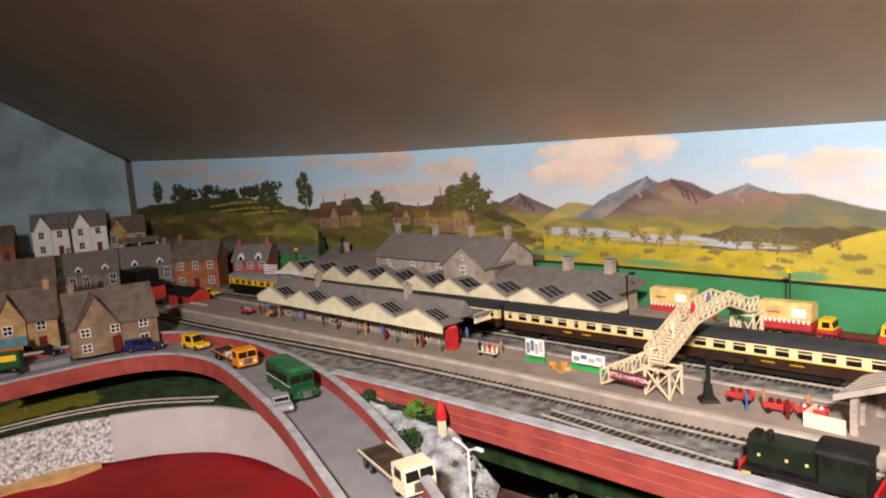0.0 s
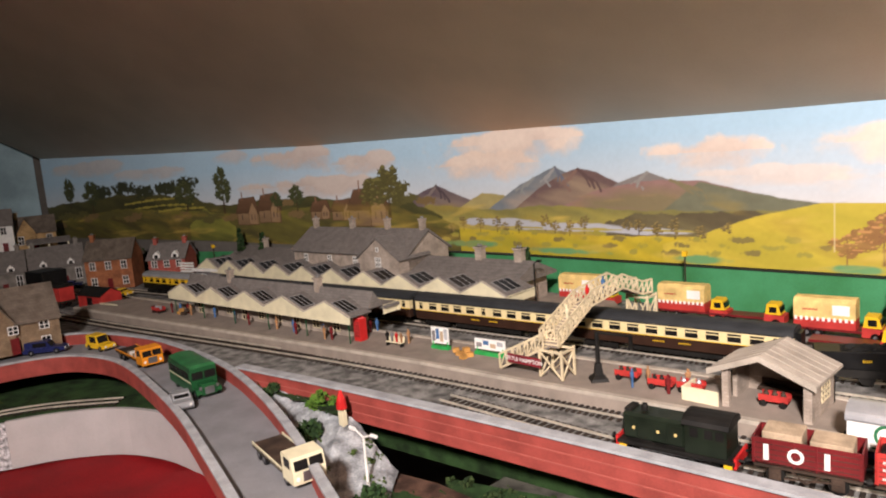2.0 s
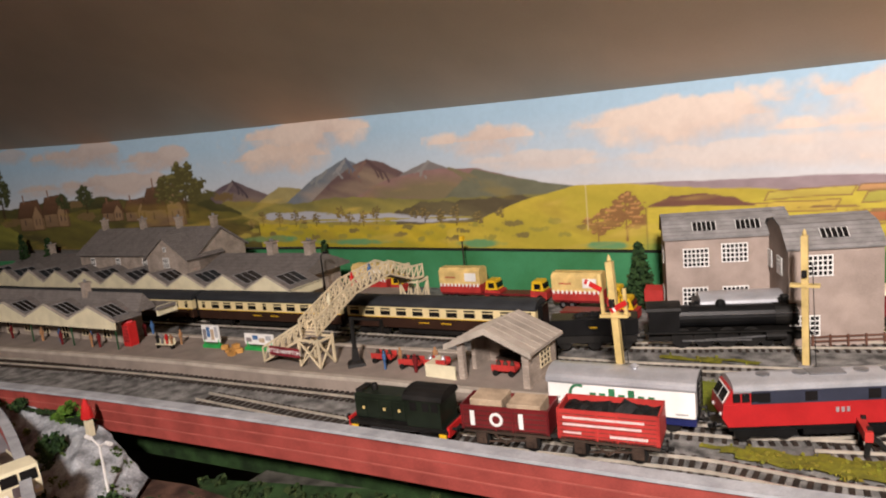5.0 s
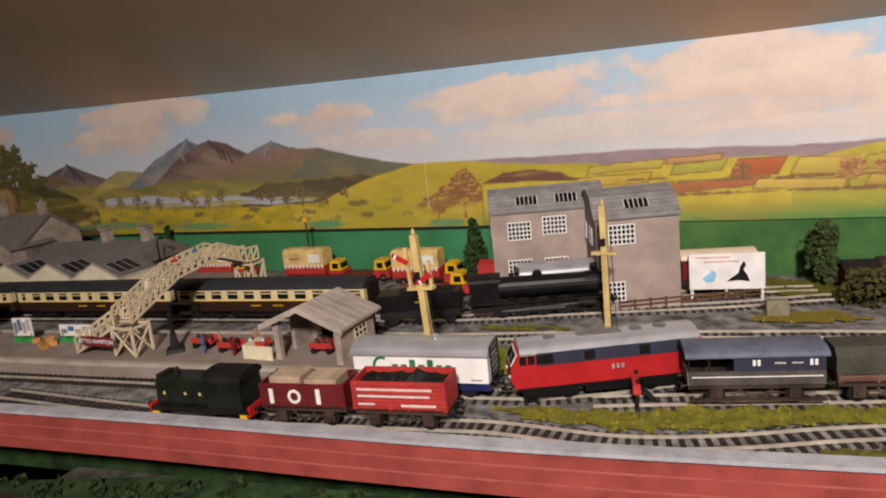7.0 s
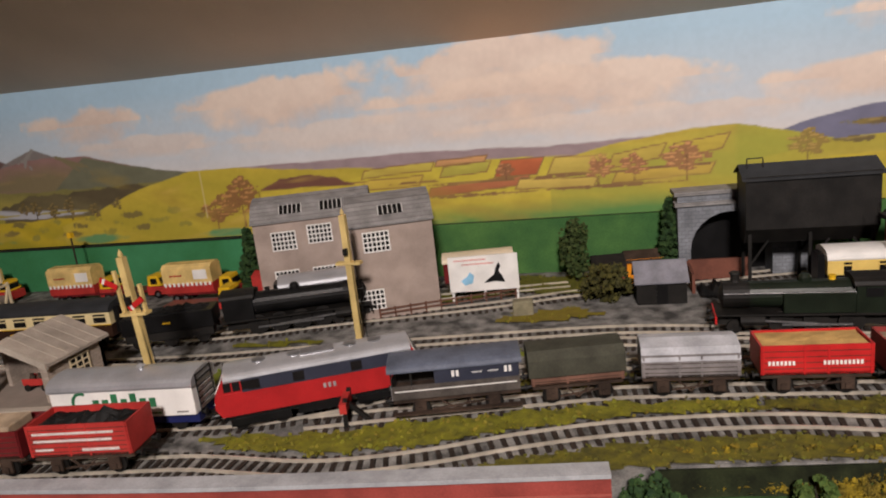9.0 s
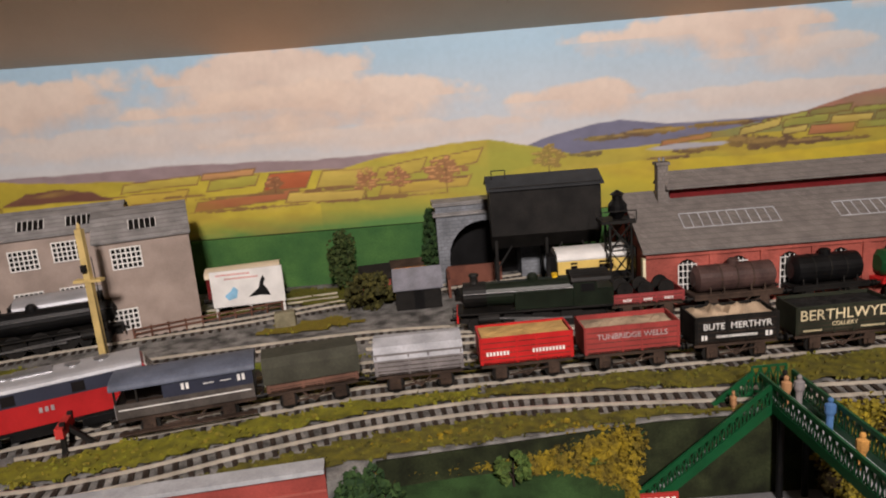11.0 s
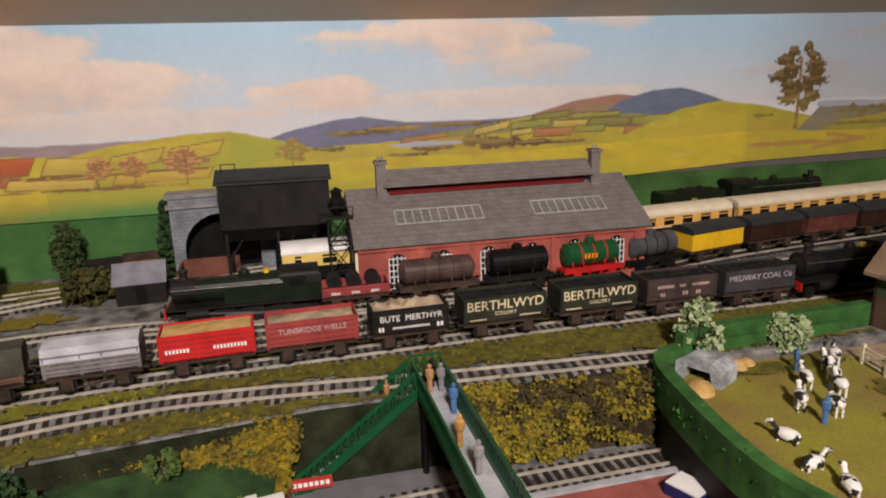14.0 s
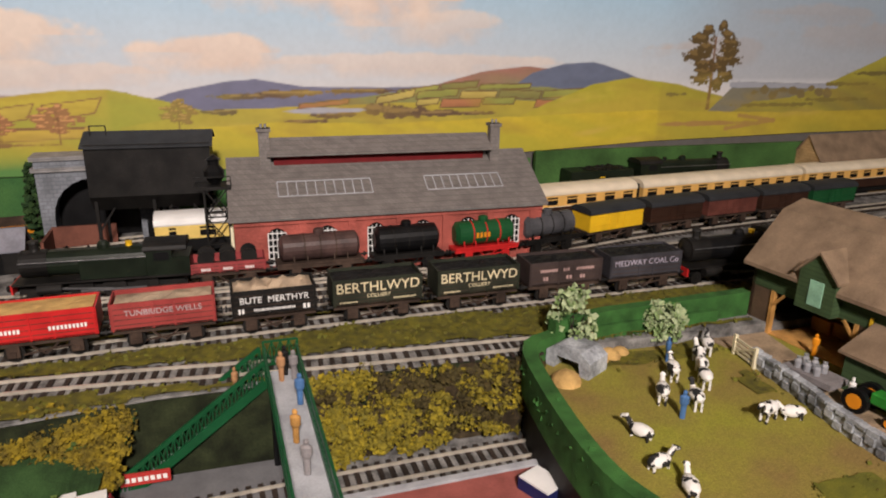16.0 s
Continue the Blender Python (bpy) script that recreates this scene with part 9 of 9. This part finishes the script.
def barn():
    t = thing("barn", "green boarded barn with a brown roof and open bays", "barn", 0.757, 0.47, FZ, -81)
    L, D, E, R = 0.155, 0.10, 0.060, 0.100
    part("upper_wall", bx(0, L, 0, 0.004, 0.036, E), BARNGREEN, t)
    for s in (0.0, L - 0.003):
        part("gable_wall", prism(B(), [(0.0, 0), (D, 0), (D, E), (D * 0.72, R * 0.93), (D / 2, R - 0.001), (D * 0.28, R * 0.93), (0, E)], s, s + 0.003, axis="x"), BARNWOOD, t)
    prof = [(-0.008, E - 0.004), (D * 0.28, R * 0.93 + 0.002), (D / 2, R + 0.002), (D * 0.72, R * 0.93 + 0.002), (D + 0.008, E - 0.004)]
    part("roof", prism(B(), prof + [(a, b - 0.003) for a, b in prof[::-1]], -0.005, L + 0.005, axis="x"), BARNROOF, t)
    part("back_wall", bx(0, L, D - 0.003, D, 0, E), BARNWOOD, t)
    for x0, x1 in ((0, 0.020), (0.092, 0.104), (L - 0.012, L)):
        part("front_panel", bx(x0, x1, 0, 0.003, 0, 0.037), BARNWOOD, t)
    part("floor", bx(0, L, 0, D, 0, 0.001), STRAW, t)
    for k, (x, z) in enumerate(((0.03, 0), (0.045, 0), (0.038, 0.012), (0.055, 0.0))):
        part("hay_bale", bx(x, x + 0.016, 0.04 + 0.004 * k, 0.07, z + 0.001, z + 0.012), STRAW, t)
    dm = part("loft_dormer", prism(B(), [(0.046, 0.036), (0.076, 0.036), (0.076, 0.066), (0.061, 0.080), (0.046, 0.066)], -0.009, 0.03, axis="y"), BARNGREEN, t)
    part("dormer_roof", prism(B(), [(0.043, 0.064), (0.061, 0.083), (0.079, 0.064), (0.079, 0.062), (0.061, 0.081), (0.043, 0.062)], -0.012, 0.035, axis="y"), BARNROOF, dm)
    part("hatch", bx(0.056, 0.067, -0.0098, -0.0088, 0.041, 0.060), mat("mint_paint", (0.30, 0.55, 0.38), 0.6), dm)
    part("corner_post", bx(0.099, 0.101, -0.0012, 0.0, 0, 0.045), YELLOW, t)
    for xx in (0.021, 0.0905):
        part("bay_post", bx(xx - 0.0015, xx + 0.0015, -0.0012, 0.0032, 0, 0.0365), STRAW, t)
        part("bay_brace", beam(B(), (xx, -0.0004, 0.024), (xx + (0.010 if xx < 0.05 else -0.010), -0.0004, 0.036), 0.0016, 0.002), STRAW, t)
    part("side_door", bx(0.112, 0.126, -0.0008, 0.0002, 0, 0.030), mat("mint_paint", (0.30, 0.55, 0.38), 0.6), t)
    part("lean_to", prism(B(), [(-0.03, 0), (0.0, 0), (0.0, 0.040), (-0.03, 0.028)], 0.105, L, axis="x"), BARNGREEN, t)
    part("lean_to_roof", prism(B(), [(-0.034, 0.027), (0.001, 0.041), (0.001, 0.043), (-0.034, 0.029)], 0.102, L + 0.003, axis="x"), BARNROOF, t)


barn()
t = thing("dry_stone_wall", "grey dry stone wall beside the farm track", "wall")
line = spline([(0.711, 0.405), (0.708, 0.36), (0.703, 0.32), (0.705, 0.28), (0.72, 0.22)], 0.008)
part("wall_core", strip(B(), line, 0.0022, FZ, 0.0), ROCK, t)
rng = random.Random(9)
for k, p in enumerate(line):
    part("stone", box(B(), -0.0035, 0.0035, -0.0030, 0.0030, FZ + 0.0105, FZ + 0.0128 + 0.0008 * rng.random(), pose(p[0], p[1], 0, 0, 0, 90 + rng.uniform(-15, 15))), ROCK, t)
    for s in (-1, 1):
        part("stone", box(B(), -0.003, 0.003, -0.0012, 0.0012, FZ + 0.001 + 0.004 * (k % 2), FZ + 0.006 + 0.004 * (k % 2), pose(p[0] + s * 0.0026, p[1], 0, 0, 0, 90)), ROCK, t)


def gate(x, y, rz, label):
    t = thing("field_gate", label, "gate", x, y, FZ, rz, group="field gates")
    for k in range(4):
        part("bar", bx(0, 0.024, -0.0005, 0.0005, 0.002 + 0.0035 * k, 0.0035 + 0.0035 * k), CREAM, t)
    for xx in (0, 0.024):
        part("post", bx(xx - 0.0012, xx + 0.0012, -0.0012, 0.0012, 0, 0.016), CREAM, t)
    part("brace", beam(B(), (0.001, -0.0008, 0.003), (0.023, -0.0008, 0.014), 0.0006, 0.0012), CREAM, t)


gate(0.701, 0.462, 75, "white wooden field gate standing open")
gate(0.709, 0.425, -95, "white wooden field gate at the wall's end")


def cow(x, y, rz, lying=False):
    """A farm animal as one plain black and white shape."""
    bm = B()
    z = 0.006 if lying else 0.011
    ball(bm, (0, 0, z), 0.0055, 0.85)
    for v in bm.verts:
        v.co.x *= 1.75
    rod(bm, (0.0085, 0, z + 0.002), (0.0125, 0, z + 0.0065), 0.0022, 8, 0.0016), rod(bm, (0.0115, 0, z + 0.0065), (0.0165, 0, z + 0.0045), 0.0021, 8, 0.0014)
    for dx in (-0.006, 0.006):
        for dy in (-0.0024, 0.0024):
            rod(bm, (dx, dy, 0), (dx, dy, z), 0.001, 6)
    for v in bm.verts:
        v.co *= 0.86
    ob = part("cow_figurine", bm, COWHIDE)
    ob.matrix_world = pose(x, y, FZ, 0, 0, rz)
    tagged(ob, "small plain black and white model cow", "figurine", "model cows in the field")


COWHIDE = mat("black_and_white_hide", (0.72, 0.70, 0.66), 0.6, var=0.05, coarse=150)
nt = COWHIDE.node_tree
for nd in nt.nodes:
    if nd.type == "MAP_RANGE":
        nd.inputs["From Min"].default_value, nd.inputs["From Max"].default_value = 0.52, 0.535
    if nd.type == "MIX" and nd.blend_type == "MIX":
        nd.inputs["A"].default_value, nd.inputs["B"].default_value = (0.74, 0.72, 0.68, 1), (0.02, 0.02, 0.02, 1)
for x, y, rz, ly in ((0.579, 0.345, 120, True), (0.572, 0.316, 10, True), (0.576, 0.293, 70, True), (0.615, 0.378, 60, False), (0.640, 0.403, 70, False), (0.632, 0.366, 75, False), (0.664, 0.404, 65, False), (0.672, 0.418, 70, False), (0.689, 0.431, 60, False), (0.655, 0.388, 70, False), (0.684, 0.339, 160, True), (0.667, 0.341, 200, False), (0.58, 0.25, 30, True)):
    cow(x, y, rz, ly)
figure(0.616, 0.357, FZ, 0.020, TINTBLUE, "figures on the farm")
figure(0.652, 0.427, FZ, 0.020, TINTBLUE, "figures on the farm")
figure(0.733, 0.343, FZ, 0.020, WHITE, "figures on the farm")
figure(0.764, 0.405, FZ + 0.001, 0.018, ORANGE, "figures on the farm")
t = thing("tractor", "green tractor with orange wheels", "tractor", 0.737, 0.332, FZ, -80)
part("bonnet", bx(0.002, 0.024, -0.005, 0.005, 0.009, 0.017, bevel=0.001), mat("tractor_green", (0.03, 0.22, 0.03), 0.4), t)
part("seat", bx(-0.008, -0.001, -0.004, 0.004, 0.010, 0.014), BLACK, t)
for xx, r in ((-0.004, 0.0085), (0.019, 0.0045)):
    for y in (-0.0085, 0.0085):
        w = part("wheel", rod(B(), (xx, y - 0.002, r), (xx, y + 0.002, r), r, 16), BLACK, t)
        part("hub", rod(B(), (xx, y - 0.0024, r), (xx, y + 0.0024, r), r * 0.6, 12), ORANGE, w)
t = thing("farm_trailer", "grey flat farm trailer with milk churns", "trailer", 0.727, 0.368, FZ, -78)
part("bed", bx(-0.018, 0.018, -0.010, 0.010, 0.008, 0.012), GREYWAG, t)
for y in (-0.009, 0.009):
    part("wheel", rod(B(), (-0.006, y - 0.001, 0.0045), (-0.006, y + 0.001, 0.0045), 0.0045, 12), BLACK, t)
for k in range(6):
    part("churn", lathe(B(), [(0.0022, 0), (0.0024, 0.005), (0.0013, 0.0065), (0.0016, 0.008)], 8, (-0.010 + 0.007 * (k % 3), -0.004 + 0.008 * (k // 3), 0.012)), SILVER, t)
t = thing("stone_culvert", "grey stone culvert arch with spilled earth", "culvert", 0.583, 0.437, FZ, -60)
part("arch", prism(B(), [(-0.018, 0), (-0.018, 0.012), (-0.010, 0.018), (0.010, 0.018), (0.018, 0.012), (0.018, 0), (0.011, 0), (0.009, 0.010), (-0.009, 0.010), (-0.011, 0)], -0.012, 0.012, axis="y"), ROCK, t)
for k, (x, y, r) in enumerate(((0.566, 0.418, 0.011), (0.603, 0.440, 0.008), (0.614, 0.444, 0.009), (0.625, 0.447, 0.007))):
    ob = part("earth_mound", ball(B(), (0, 0, 0), r, 0.8), SAND)
    ob.location = (x, y, FZ)
    tagged(ob, "orange sandy earth mound beside the culvert", "mound", "earth mounds")

# ---- lower level in front: red roofed platform, park stalls ----
t = thing("low_platform", "dull red lower platform with grey edging", "platform", kind="structure")
part("slab", prism(B(), [(0.405, 0.383), (0.545, 0.387), (0.55, 0.28), (0.405, 0.26)], -0.079, -0.052, axis="z"), mat("dull_red_slab", (0.30, 0.09, 0.075), 0.7, var=0.12), t)
part("edging", prism(B(), [(0.40, 0.384), (0.548, 0.388), (0.548, 0.393), (0.40, 0.389)], -0.079, -0.0508, axis="z"), CAP, t)
t = thing("platform_hatch", "white-topped dark box on the lower platform", "box", 0.525, 0.362, -0.052, 25)
part("box", bx(-0.009, 0.009, -0.012, 0.012, 0, 0.008), BLUE, t)
part("lid", bx(-0.0085, 0.0085, -0.0115, 0.0115, 0.008, 0.0092), WHITE, t)
tagged(part("ground", bx(0.276, 0.3975, 0.30, 0.446, -0.0795, -0.0572), mat("grey_platform", (0.15, 0.15, 0.155), 0.9, var=0.08)), "grey paved lower station platform", "platform", kind="structure")
shed(0.168, 0.378, 4, 0.034, 0.022, 0.016, 0.024, mat("dark_stall", (0.05, 0.06, 0.055), 0.8), GREYWAG, "dark park kiosk with a grey roof", "kiosk", -0.046)
for k, (x, y, c) in enumerate(((0.232, 0.408, WHITE), (0.252, 0.404, RED), (0.268, 0.402, WHITE))):
    t = thing("market_stall", "small white and pink market stall", "stall", x, y, -0.046, 10)
    part("counter", bx(-0.008, 0.008, -0.005, 0.005, 0, 0.006), c, t)
    part("top", bx(-0.008, 0.008, -0.006, 0.006, 0.010, 0.0115), WHITE if k else GREYWAG, t)
    for s in (-0.007, 0.007):
        part("post", bx(s - 0.0006, s + 0.0006, 0.004, 0.005, 0.006, 0.010), WHITE, t)
for k in range(8):
    figure(0.222 + 0.008 * k, 0.398 + 0.004 * math.sin(3 * k), -0.050, 0.018, COATS[(k * 3) % 8], "figures in the park")
t = shed(1.14, 0.79, 5, 0.16, 0.06, 0.045, 0.085, YSTONE, BARNROOF, "timber building with a brown roof behind the coaches", "outbuilding")
